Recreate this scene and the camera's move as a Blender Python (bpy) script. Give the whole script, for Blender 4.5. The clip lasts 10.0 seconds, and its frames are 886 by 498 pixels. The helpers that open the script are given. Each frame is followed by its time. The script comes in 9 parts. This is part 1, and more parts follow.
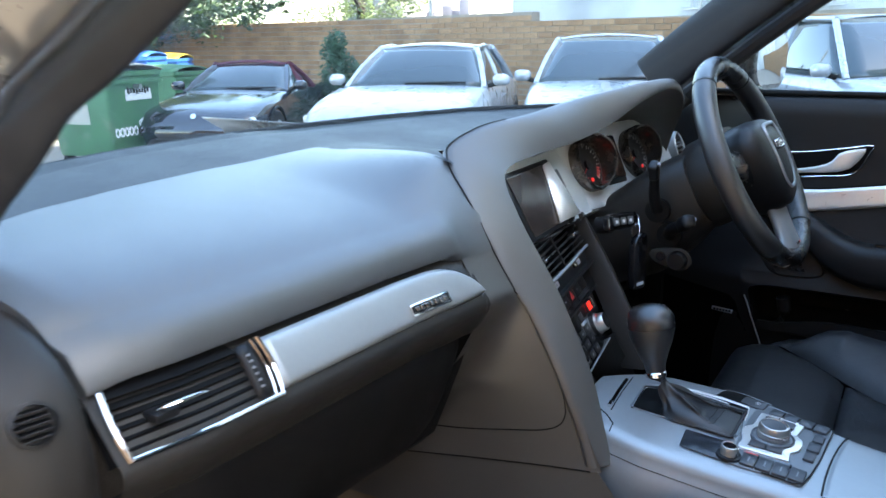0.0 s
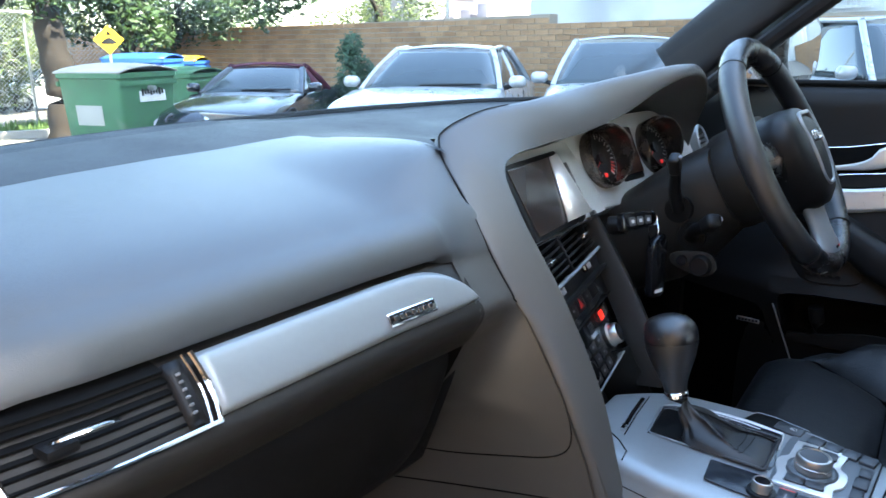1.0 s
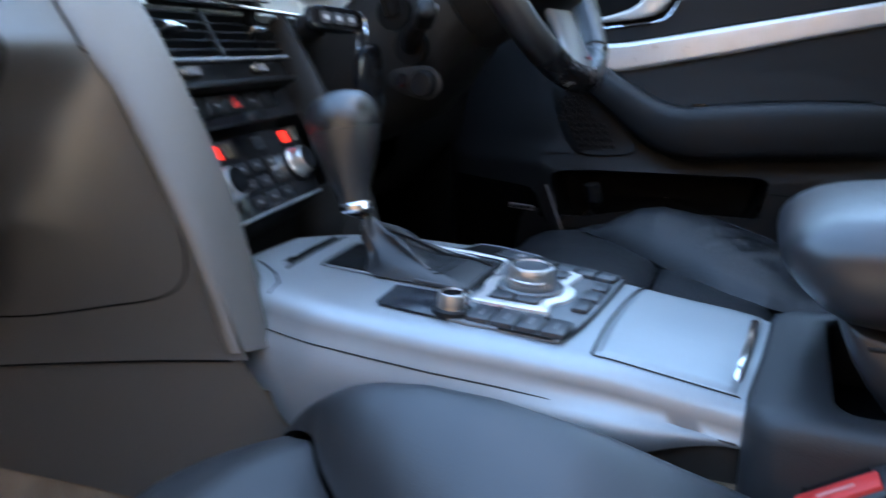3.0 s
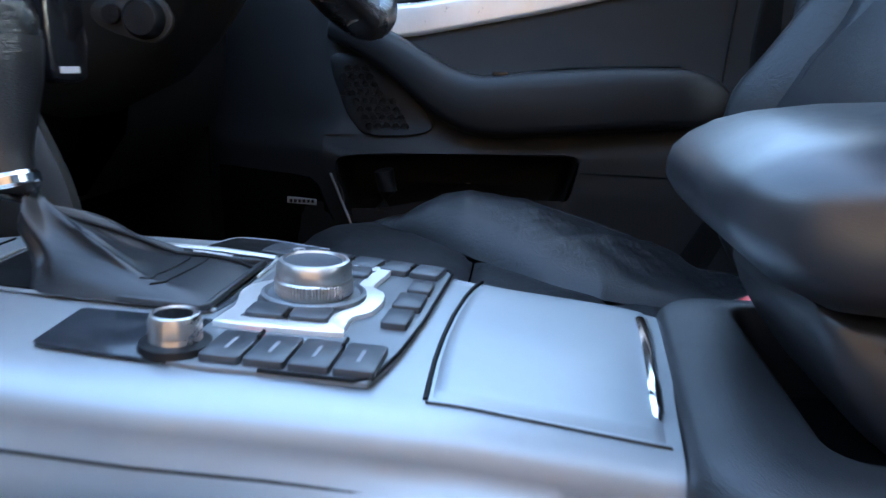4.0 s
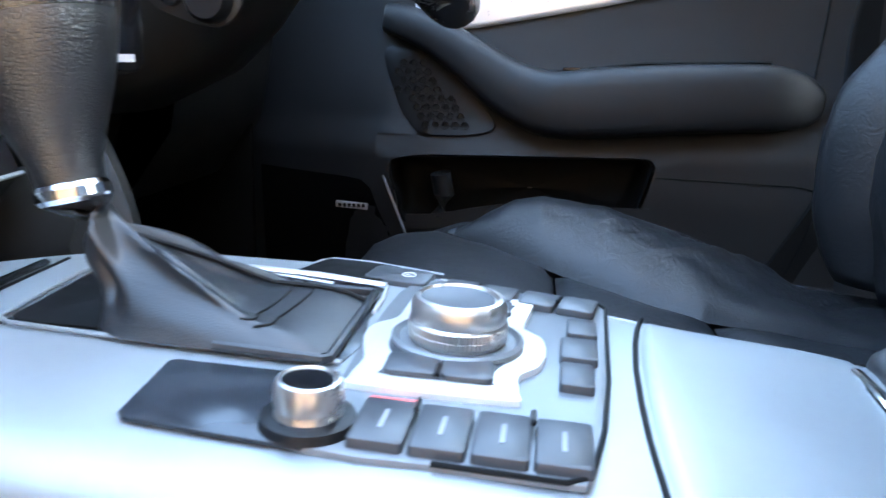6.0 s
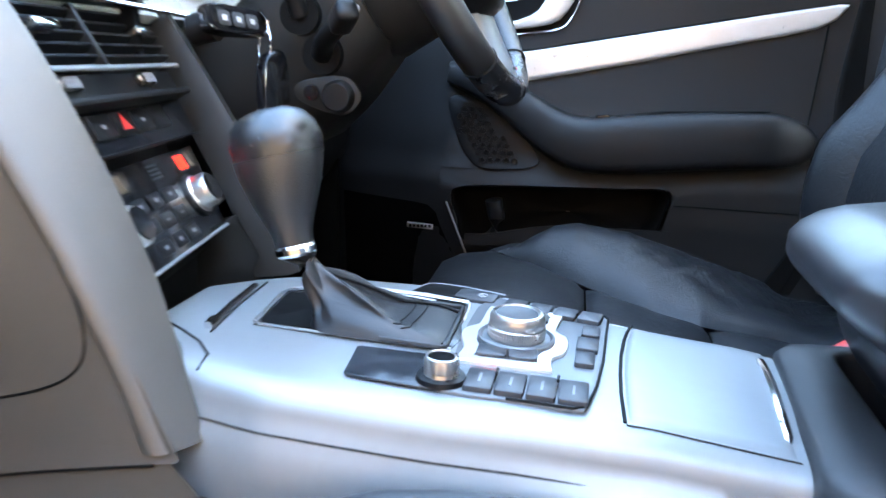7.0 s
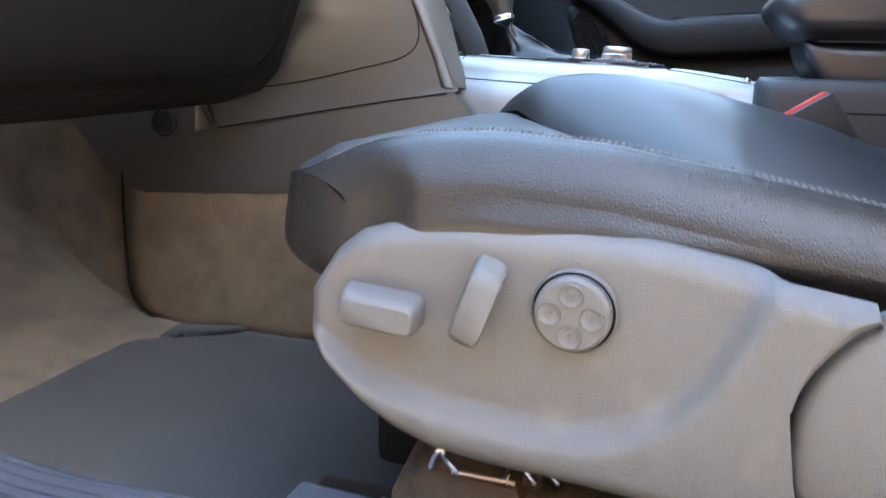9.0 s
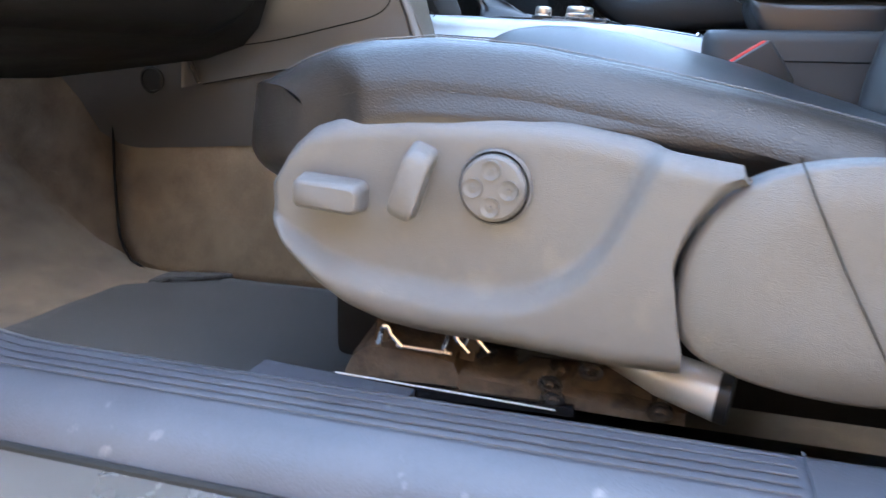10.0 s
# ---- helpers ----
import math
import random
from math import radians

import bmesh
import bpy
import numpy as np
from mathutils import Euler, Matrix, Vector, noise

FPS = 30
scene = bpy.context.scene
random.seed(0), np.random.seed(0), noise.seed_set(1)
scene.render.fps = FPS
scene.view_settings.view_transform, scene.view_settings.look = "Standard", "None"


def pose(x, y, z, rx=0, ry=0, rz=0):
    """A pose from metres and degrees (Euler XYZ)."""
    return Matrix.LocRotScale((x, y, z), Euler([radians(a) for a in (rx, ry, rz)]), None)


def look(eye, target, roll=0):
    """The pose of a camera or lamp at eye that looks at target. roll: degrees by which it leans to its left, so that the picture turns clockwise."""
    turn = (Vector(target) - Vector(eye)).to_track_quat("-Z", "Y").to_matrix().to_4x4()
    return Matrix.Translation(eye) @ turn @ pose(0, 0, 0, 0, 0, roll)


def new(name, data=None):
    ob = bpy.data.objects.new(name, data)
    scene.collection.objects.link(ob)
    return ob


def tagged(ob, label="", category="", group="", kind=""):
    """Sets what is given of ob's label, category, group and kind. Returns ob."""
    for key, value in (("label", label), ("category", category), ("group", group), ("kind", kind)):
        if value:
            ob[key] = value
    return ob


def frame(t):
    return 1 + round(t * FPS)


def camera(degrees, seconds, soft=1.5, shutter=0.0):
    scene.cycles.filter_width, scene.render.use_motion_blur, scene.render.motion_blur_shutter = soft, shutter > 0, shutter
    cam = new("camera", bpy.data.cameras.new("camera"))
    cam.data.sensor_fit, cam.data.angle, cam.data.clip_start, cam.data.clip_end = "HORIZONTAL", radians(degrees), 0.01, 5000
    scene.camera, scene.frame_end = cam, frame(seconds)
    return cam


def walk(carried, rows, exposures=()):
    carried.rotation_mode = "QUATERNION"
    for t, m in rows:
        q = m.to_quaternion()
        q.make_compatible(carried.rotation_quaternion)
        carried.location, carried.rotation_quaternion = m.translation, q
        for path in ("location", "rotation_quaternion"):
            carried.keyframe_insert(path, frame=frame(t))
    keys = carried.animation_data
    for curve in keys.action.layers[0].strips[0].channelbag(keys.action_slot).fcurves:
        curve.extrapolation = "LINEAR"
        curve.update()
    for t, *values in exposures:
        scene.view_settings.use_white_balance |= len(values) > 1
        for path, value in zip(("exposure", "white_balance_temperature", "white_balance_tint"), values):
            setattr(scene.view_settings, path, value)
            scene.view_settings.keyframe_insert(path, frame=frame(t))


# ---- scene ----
cam = camera(61.0, 10.0, shutter=0.4)
PATH = [
    (0, (-0.91, 0.003, 1.164), (0.718, 1.036, 0.633), -0.6),
    (0.5, (-0.789, 0.015, 1.12), (0.815, 1.088, 0.596), -0.7),
    (1, (-0.795, 0.039, 1.127), (0.811, 1.111, 0.608), -0.5),
    (1.5, (-0.833, 0.071, 1.111), (0.75, 1.179, 0.593), -0.5),
    (2, (-0.73, -0.007, 1.046), (0.834, 1.132, 0.538), -1.0),
    (2.5, (-0.602, -0.024, 0.957), (1.024, 1.02, 0.439), -0.6),
    (3, (-0.51, -0.039, 0.855), (1.279, 0.688, 0.337), 0.2),
    (3.2, (-0.475, -0.035, 0.83), (1.372, 0.535, 0.316), 0.5),
    (4.3, (-0.247, 0.033, 0.783), (1.687, 0.176, 0.293), 1.0),
    (4.5, (-0.213, 0.042, 0.789), (1.72, 0.175, 0.294), 1.2),
    (5, (-0.173, 0.035, 0.799), (1.76, 0.168, 0.304), 1.2),
    (5.5, (-0.188, 0.058, 0.797), (1.745, 0.209, 0.305), 1.0),
    (6, (-0.232, 0.086, 0.778), (1.695, 0.306, 0.288), 1.1),
    (6.2, (-0.249, 0.096, 0.778), (1.674, 0.34, 0.287), 1.0),
    (7.3, (-0.544, 0.071, 0.872), (1.36, 0.436, 0.382), 1.0),
    (7.5, (-0.624, 0.065, 0.856), (1.277, 0.458, 0.373), 1.3),
    (8, (-0.819, 0.028, 0.761), (1.049, 0.554, 0.276), 1.0),
    (8.5, (-0.929, 0.025, 0.698), (0.929, 0.593, 0.224), 1.0),
    (9, (-1.001, 0.031, 0.662), (0.859, 0.589, 0.185), 1.2),
    (9.5, (-1.026, 0.025, 0.627), (0.834, 0.579, 0.147), 1.3),
    (10, (-1.061, -0.027, 0.609), (0.8, 0.527, 0.129), 1.3),
]
# the clip's camera opens up as it moves into the dark cabin
EXPOSURES = [(0, 3.35, 6900, 8), (2.2, 3.30, 6800, 8), (3.0, 3.62, 6600, 8), (4.5, 4.1, 6600, 8), (5.0, 4.4, 6800, 8), (5.5, 4.7, 7000, 8), (6.0, 4.9, 7200, 8), (7.5, 4.8, 7100, 9), (8.0, 4.8, 6950, 10), (8.5, 4.55, 7050, 9), (9.0, 4.6, 7300, 9), (9.5, 4.7, 7300, 9), (10, 4.65, 7080, 9)]
walk(cam, [(t, look(eye, target, roll)) for t, eye, target, roll in PATH], EXPOSURES)

# ---- light ----
SUN_EL, SUN_AZ = radians(50), radians(-86)
world = bpy.data.worlds.new("sky")
scene.world = world
world.use_nodes = True
wn = world.node_tree.nodes
sky = wn.new("ShaderNodeTexSky")
sky.sky_type, sky.sun_disc = "NISHITA", False
sky.sun_elevation, sky.sun_rotation = SUN_EL, radians(90) - SUN_AZ
sky.air_density, sky.dust_density = 1.2, 1.0
wn["Background"].inputs["Strength"].default_value = 0.15
world.node_tree.links.new(sky.outputs[0], wn["Background"].inputs["Color"])
sun_data = bpy.data.lights.new("sun", "SUN")
sun_data.energy, sun_data.angle, sun_data.color = 4.0, radians(0.6), (1.0, 0.93, 0.82)
sun = new("sun", sun_data)
SUN_DIR = Vector((math.cos(SUN_EL) * math.cos(SUN_AZ), math.cos(SUN_EL) * math.sin(SUN_AZ), math.sin(SUN_EL)))
sun.matrix_basis = look(SUN_DIR * 30, (0, 0, 0))


# ---- materials ----
def mat(name, color, rough=0.5, metal=0.0, vary=0.12, scale=8.0, bump=0.0, bscale=600.0, spec=0.5, coat=0.0, dirt=None, rvary=0.08, emit=0.0, alpha_glass=False, kind="noise", sheen=0.0, crease=0.0):
    """A surface with colour variation at two scales and fine relief."""
    m = bpy.data.materials.new(name)
    m.use_nodes = True
    n, l = m.node_tree.nodes, m.node_tree.links
    b = n["Principled BSDF"]
    tc = n.new("ShaderNodeTexCoord")
    big, fine = n.new("ShaderNodeTexNoise"), n.new("ShaderNodeTexNoise")
    big.inputs["Scale"].default_value, fine.inputs["Scale"].default_value = scale, scale * 14
    big.inputs["Detail"].default_value, fine.inputs["Detail"].default_value = 4, 3
    for t in (big, fine):
        l.new(tc.outputs["Object"], t.inputs["Vector"])
    add = n.new("ShaderNodeMath")
    add.operation = "MULTIPLY_ADD"
    add.inputs[1].default_value = 0.4
    l.new(fine.outputs["Fac"], add.inputs[0])
    l.new(big.outputs["Fac"], add.inputs[2])
    ramp = n.new("ShaderNodeMapRange")
    ramp.inputs["From Min"].default_value, ramp.inputs["From Max"].default_value = 0.4, 1.0
    ramp.inputs["To Min"].default_value, ramp.inputs["To Max"].default_value = 1 - vary, 1 + vary
    l.new(add.outputs[0], ramp.inputs["Value"])
    mul = n.new("ShaderNodeVectorMath")
    mul.operation = "SCALE"
    mul.inputs[0].default_value = color[:3]
    l.new(ramp.outputs[0], mul.inputs["Scale"])
    out = mul.outputs[0]
    if dirt:
        mask, mix = n.new("ShaderNodeMapRange"), n.new("ShaderNodeMix")
        stain = n.new("ShaderNodeTexNoise")
        stain.inputs["Scale"].default_value, stain.inputs["Detail"].default_value = dirt[1], 6
        l.new(tc.outputs["Object"], stain.inputs["Vector"])
        mask.inputs["From Min"].default_value, mask.inputs["From Max"].default_value = dirt[2], dirt[2] + 0.18
        mask.inputs["To Max"].default_value = dirt[3]
        l.new(stain.outputs["Fac"], mask.inputs["Value"])
        mix.data_type = "RGBA"
        l.new(mask.outputs[0], mix.inputs["Factor"])
        l.new(out, mix.inputs["A"])
        mix.inputs["B"].default_value = (*dirt[0], 1)
        out = mix.outputs["Result"]
    l.new(out, b.inputs["Base Color"])
    rr = n.new("ShaderNodeMapRange")
    rr.inputs["From Min"].default_value, rr.inputs["From Max"].default_value = 0.4, 1.0
    rr.inputs["To Min"].default_value, rr.inputs["To Max"].default_value = max(0.02, rough - rvary), min(1, rough + rvary)
    l.new(add.outputs[0], rr.inputs["Value"])
    l.new(rr.outputs[0], b.inputs["Roughness"])
    b.inputs["Metallic"].default_value = metal
    b.inputs["Specular IOR Level"].default_value = spec
    b.inputs["Coat Weight"].default_value, b.inputs["Coat Roughness"].default_value = coat, 0.06
    b.inputs["Sheen Weight"].default_value = sheen
    if emit:
        b.inputs["Emission Color"].default_value, b.inputs["Emission Strength"].default_value = (*color[:3], 1), emit
    if bump:
        bp = n.new("ShaderNodeBump")
        if kind == "leather":
            tex = n.new("ShaderNodeTexVoronoi")
            tex.feature = "DISTANCE_TO_EDGE"
            h = tex.outputs["Distance"]
            if crease:
                fold, ridge, sumh = n.new("ShaderNodeTexNoise"), n.new("ShaderNodeMath"), n.new("ShaderNodeMath")
                fold.inputs["Scale"].default_value, fold.inputs["Detail"].default_value, fold.inputs["Distortion"].default_value = 46, 5, 0.8
                l.new(tc.outputs["Object"], fold.inputs["Vector"])
                ridge.operation = "PINGPONG"
                ridge.inputs[1].default_value = 0.09
                l.new(fold.outputs["Fac"], ridge.inputs[0])
                sumh.operation = "MULTIPLY_ADD"
                sumh.inputs[1].default_value = crease
                l.new(ridge.outputs[0], sumh.inputs[0])
                l.new(h, sumh.inputs[2])
                h = sumh.outputs[0]
        else:
            tex = n.new("ShaderNodeTexNoise")
            tex.inputs["Detail"].default_value = 3
            h = tex.outputs["Fac"]
        tex.inputs["Scale"].default_value = bscale
        l.new(tc.outputs["Object"], tex.inputs["Vector"])
        bp.inputs["Strength"].default_value, bp.inputs["Distance"].default_value = bump, 0.0015
        l.new(h, bp.inputs["Height"])
        l.new(bp.outputs[0], b.inputs["Normal"])
    return m


def glass(name, color=(0.9, 0.95, 0.97), rough=0.0):
    """Clear thin pane: mostly lets light through, with a mirror film on top."""
    m = bpy.data.materials.new(name)
    m.use_nodes = True
    n, l = m.node_tree.nodes, m.node_tree.links
    n.clear()
    o, tr, gl, mx, fr, pw, sc = (n.new(t) for t in ("ShaderNodeOutputMaterial", "ShaderNodeBsdfTransparent", "ShaderNodeBsdfGlossy", "ShaderNodeMixShader", "ShaderNodeLayerWeight", "ShaderNodeMath", "ShaderNodeMath"))
    tr.inputs["Color"].default_value = (*color, 1)
    gl.inputs["Roughness"].default_value = rough
    fr.inputs["Blend"].default_value = 0.5
    pw.operation, sc.operation = "POWER", "MULTIPLY_ADD"
    pw.inputs[1].default_value, sc.inputs[1].default_value, sc.inputs[2].default_value = 5.0, 0.5, 0.02
    l.new(fr.outputs["Facing"], pw.inputs[0])
    l.new(pw.outputs[0], sc.inputs[0])
    l.new(sc.outputs[0], mx.inputs["Fac"])
    l.new(tr.outputs[0], mx.inputs[1])
    l.new(gl.outputs[0], mx.inputs[2])
    l.new(mx.outputs[0], o.inputs["Surface"])
    return m


M = {
    "dash": mat("soft_dash_plastic", (0.047, 0.047, 0.046), 0.35, vary=0.10, scale=5, bump=0.25, bscale=1400, rvary=0.05, spec=1.0),
    "dash_low": mat("lower_dash_plastic", (0.020, 0.0182, 0.0162), 0.42, vary=0.12, scale=6, bump=0.3, bscale=1400, spec=0.3, dirt=((0.04, 0.036, 0.03), 14, 0.62, 0.3)),
    "hood": mat("soft_hood_plastic", (0.052, 0.047, 0.041), 0.37, vary=0.10, scale=5, bump=0.25, bscale=1400, rvary=0.05, spec=1.0),
    # black plastic, taken darker still for the shade under the dashboard
    "dash_black": mat("black_fascia_with_shade", (0.0068, 0.0064, 0.0062), 0.5, vary=0.15, scale=8, bump=0.3, bscale=1400, spec=0.22),
    # near-black: the driver's footwell shade is put into this colour
    "shaded_black": mat("black_with_footwell_shade", (0.0025, 0.0025, 0.0025), 0.95, vary=0.3, scale=30, bump=0.6, bscale=900, spec=0.04),
    "plastic": mat("black_hard_plastic", (0.006, 0.006, 0.0065), 0.42, vary=0.15, scale=20, bump=0.15, bscale=900, spec=0.3),
    "gloss": mat("gloss_black_plastic", (0.008, 0.008, 0.009), 0.12, vary=0.1, scale=20, rvary=0.03),
    "louvre": mat("satin_black_louvre", (0.007, 0.0075, 0.0085), 0.34, vary=0.1, scale=20, spec=0.4),
    "island": mat("island_grey_paint", (0.155, 0.165, 0.172), 0.42, metal=0.3, vary=0.08, scale=16, rvary=0.05),
    "inlay": mat("dark_inlay_lacquer", (0.020, 0.023, 0.028), 0.22, vary=0.08, scale=20, rvary=0.03),
    "red_dim": mat("dim_red_segment", (0.55, 0.06, 0.05), 0.4, emit=0.05),
    "tub": mat("grained_console_plastic", (0.017, 0.0175, 0.019), 0.42, vary=0.12, scale=9, bump=0.3, bscale=1100, spec=0.5),
    "pale_red": mat("worn_red_print", (0.60, 0.22, 0.20), 0.5, vary=0.1, scale=60),
    # pad plastic darkened where the dash top reflects less sky
    "dim_pad": mat("pad_dimmed_reflection", (0.013, 0.014, 0.016), 0.55, vary=0.12, scale=9, bump=0.3, bscale=1200, spec=0.45),
    "pale_metal": mat("pale_zinc_tube", (0.42, 0.41, 0.39), 0.42, metal=0.55, vary=0.10, scale=40),
    "red_warn": mat("red_warning_lamp", (0.9, 0.03, 0.02), 0.4, emit=0.05),
    "amber_dim": mat("dim_amber_window", (0.10, 0.075, 0.05), 0.25, vary=0.1),
    "button": mat("soft_touch_button", (0.042, 0.045, 0.049), 0.40, vary=0.1, scale=60),
    # black for gaps and vents; in recesses it stands in for shade
    "deep": mat("gap_and_recess_shade", (0.004, 0.004, 0.004), 0.6, vary=0.1, spec=0.12),
    "silver": mat("satin_silver_paint", (0.28, 0.30, 0.305), 0.36, metal=0.35, vary=0.06, scale=12, rvary=0.05, dirt=((0.22, 0.22, 0.22), 60, 0.66, 0.25)),
    "console": mat("console_grey_paint", (0.31, 0.33, 0.335), 0.43, metal=0.6, vary=0.07, scale=10, rvary=0.05),
    "bezel": mat("pale_silver_bezel", (0.50, 0.53, 0.52), 0.40, metal=0.15, vary=0.05, scale=14),
    "alu": mat("brushed_aluminium", (0.85, 0.83, 0.79), 0.34, metal=0.6, vary=0.05, scale=30),
    "bronze": mat("dark_dial_metal", (0.16, 0.14, 0.125), 0.25, metal=0.9, vary=0.05, scale=30),
    "mirror": mat("mirror_silver", (0.9, 0.9, 0.9), 0.015, metal=1.0, vary=0.01, rvary=0.005),
    "chrome": mat("chrome", (0.82, 0.82, 0.83), 0.10, metal=1.0, vary=0.03, scale=30, rvary=0.03),
    "leather": mat("black_leather", (0.0165, 0.0172, 0.0185), 0.43, vary=0.10, scale=5, bump=0.10, bscale=700, spec=0.75, kind="leather", rvary=0.03),
    "leather_side": mat("grained_cushion_leather", (0.017, 0.0165, 0.0165), 0.33, vary=0.15, scale=12, bump=0.30, bscale=480, spec=0.34, kind="leather", crease=1.3, rvary=0.04),
    "leather_d": mat("creased_black_leather", (0.0120, 0.0130, 0.0150), 0.38, vary=0.12, scale=8, bump=0.22, bscale=800, spec=0.38, kind="leather", crease=10.0, rvary=0.04),
    "leather_s": mat("smooth_armrest_leather", (0.020, 0.0205, 0.023), 0.34, vary=0.15, scale=14, bump=0.05, bscale=900, spec=0.75, kind="leather"),
    "gaiter": mat("soft_gaiter_leather", (0.014, 0.0145, 0.016), 0.40, vary=0.2, scale=30, bump=0.10, bscale=700, kind="leather", spec=0.5),
    "leather_w": mat("wheel_leather", (0.012, 0.012, 0.013), 0.26, vary=0.15, scale=25, bump=0.25, bscale=700, kind="leather", spec=0.9),
    "perf": mat("perforated_leather", (0.013, 0.013, 0.014), 0.34, vary=0.15, scale=25, bump=0.3, bscale=620, kind="leather", spec=0.9),
    "thread": mat("grey_thread", (0.085, 0.09, 0.10), 0.7, vary=0.2, scale=200),
    "seat_plastic": mat("grained_seat_plastic", (0.079, 0.080, 0.083), 0.48, vary=0.10, scale=9, bump=0.5, bscale=900, kind="leather", dirt=((0.16, 0.15, 0.13), 30, 0.6, 0.3)),
    "carpet": mat("brown_grey_carpet", (0.165, 0.116, 0.070), 0.95, vary=0.35, scale=22, bump=1.0, bscale=900, spec=0.1, dirt=((0.21, 0.155, 0.095), 9, 0.52, 0.6), sheen=0.15),
    "carpet_low": mat("dusty_brown_carpet", (0.145, 0.106, 0.070), 0.95, vary=0.35, scale=22, bump=1.0, bscale=900, spec=0.1, dirt=((0.20, 0.15, 0.098), 9, 0.52, 0.6), sheen=0.15),
    "floormat": mat("grey_floor_mat", (0.022, 0.021, 0.020), 0.95, vary=0.3, scale=30, bump=1.0, bscale=1000, spec=0.1, dirt=((0.040, 0.035, 0.028), 7, 0.55, 0.5), sheen=0.15),
    "door": mat("door_trim_plastic", (0.009, 0.0092, 0.010), 0.44, vary=0.12, scale=7, bump=0.35, bscale=1100, spec=0.4),
    "sill": mat("dusty_sill_plastic", (0.035, 0.040, 0.052), 0.42, vary=0.2, scale=18, bump=0.2, bscale=700, dirt=((0.22, 0.22, 0.22), 60, 0.66, 0.5)),
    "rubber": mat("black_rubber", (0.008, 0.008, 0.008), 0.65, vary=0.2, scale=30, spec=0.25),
    "rust": mat("dusty_brown_steel", (0.075, 0.053, 0.035), 0.8, vary=0.4, scale=60, bump=0.8, bscale=300, dirt=((0.014, 0.011, 0.009), 45, 0.5, 0.9)),
    "steel": mat("bare_steel", (0.55, 0.53, 0.50), 0.32, metal=0.9, vary=0.15, scale=60),
    "red": mat("red_plastic", (0.62, 0.035, 0.03), 0.4, vary=0.1, scale=40),
    "red_lit": mat("red_lit_segment", (1.0, 0.02, 0.01), 0.4, emit=0.18),
    "mark": mat("white_print", (0.55, 0.55, 0.55), 0.6, vary=0.05),
    "mark_dim": mat("grey_print", (0.22, 0.22, 0.23), 0.6, vary=0.05),
    "screen": mat("dark_screen_glass", (0.034, 0.026, 0.022), 0.22, vary=0.05, rvary=0.01),
    "amber": mat("brown_display", (0.045, 0.022, 0.016), 0.2, vary=0.1),
    "headliner": mat("grey_headliner", (0.24, 0.24, 0.24), 0.9, vary=0.08, scale=30, bump=0.4, bscale=900),
    "pillar": mat("dark_pillar_trim", (0.014, 0.015, 0.018), 0.6, vary=0.1, scale=20, bump=0.5, bscale=1200),
    "body": mat("silver_car_paint", (0.13, 0.125, 0.12), 0.28, metal=0.5, vary=0.04, scale=5, coat=0.8, rvary=0.03),
    "glass": glass("clear_glass"),
}


# ---- building helpers ----
def lerp(a, b, f):
    return a + (b - a) * f


def smooth(a, b, x):
    t = min(1.0, max(0.0, (x - a) / (b - a)))
    return t * t * (3 - 2 * t)


def interp(x, table):
    """Piecewise-linear value of a table of (x, value)."""
    xs, vs = zip(*table)
    return float(np.interp(x, xs, vs))


def spline(points, n, closed=False):
    """Catmull-Rom curve through the points with n steps between each two."""
    p = [Vector(v) for v in points]
    k = len(p)
    out = []
    for i in range(k if closed else k - 1):
        a, b, c, d = (p[(i + j) % k] if closed else p[min(max(i + j, 0), k - 1)] for j in (-1, 0, 1, 2))
        for s in range(n):
            t = s / n
            out.append(0.5 * ((2 * b) + (c - a) * t + (2 * a - 5 * b + 4 * c - d) * t * t + (3 * b - a - 3 * c + d) * t ** 3))
    if not closed:
        out.append(p[-1].copy())
    return out


def world_of(ob):
    m = ob.matrix_basis.copy()
    return world_of(ob.parent) @ ob.matrix_parent_inverse @ m if ob.parent else m


def part(name, bm, material, parent=None, label="", angle=35, solid=0.0, bevel=0.0, normals=True):
    """Links a bmesh as one mesh object, built in world coordinates, under a thing or a part."""
    if normals:
        bmesh.ops.recalc_face_normals(bm, faces=bm.faces)
    me = bpy.data.meshes.new(name)
    bm.to_mesh(me)
    bm.free()
    me.materials.append(material)
    me.polygons.foreach_set("use_smooth", [True] * len(me.polygons))
    me.set_sharp_from_angle(angle=radians(angle))
    ob = new(name, me)
    if parent:
        ob.parent = parent
        ob.matrix_parent_inverse = world_of(parent).inverted()
    if solid:
        md = ob.modifiers.new("thickness", "SOLIDIFY")
        md.thickness, md.offset = solid, -1
    if bevel:
        bv = ob.modifiers.new("edges", "BEVEL")
        bv.width, bv.segments, bv.limit_method, bv.angle_limit = bevel, 2, "ANGLE", radians(40)
    if label:
        ob["label"] = label
    return ob


def thing(name, label, category, at=(0, 0, 0), group="", kind=""):
    ob = new(name)
    ob.empty_display_size = 0.02
    ob.matrix_basis = Matrix.Translation(at)
    return tagged(ob, label, category, group, kind)


def grid(rows, closed_u=False, closed_v=False, bm=None):
    """A surface through rows of points."""
    bm = bm or bmesh.new()
    vs = [[bm.verts.new(p) for p in r] for r in rows]
    a, b = len(vs), len(vs[0])
    for i in range(a if closed_u else a - 1):
        for j in range(b if closed_v else b - 1):
            q = [vs[i][j], vs[(i + 1) % a][j], vs[(i + 1) % a][(j + 1) % b], vs[i][(j + 1) % b]]
            q = list(dict.fromkeys(q))
            if len(q) > 2:
                try:
                    bm.faces.new(q)
                except ValueError:
                    pass
    return bm


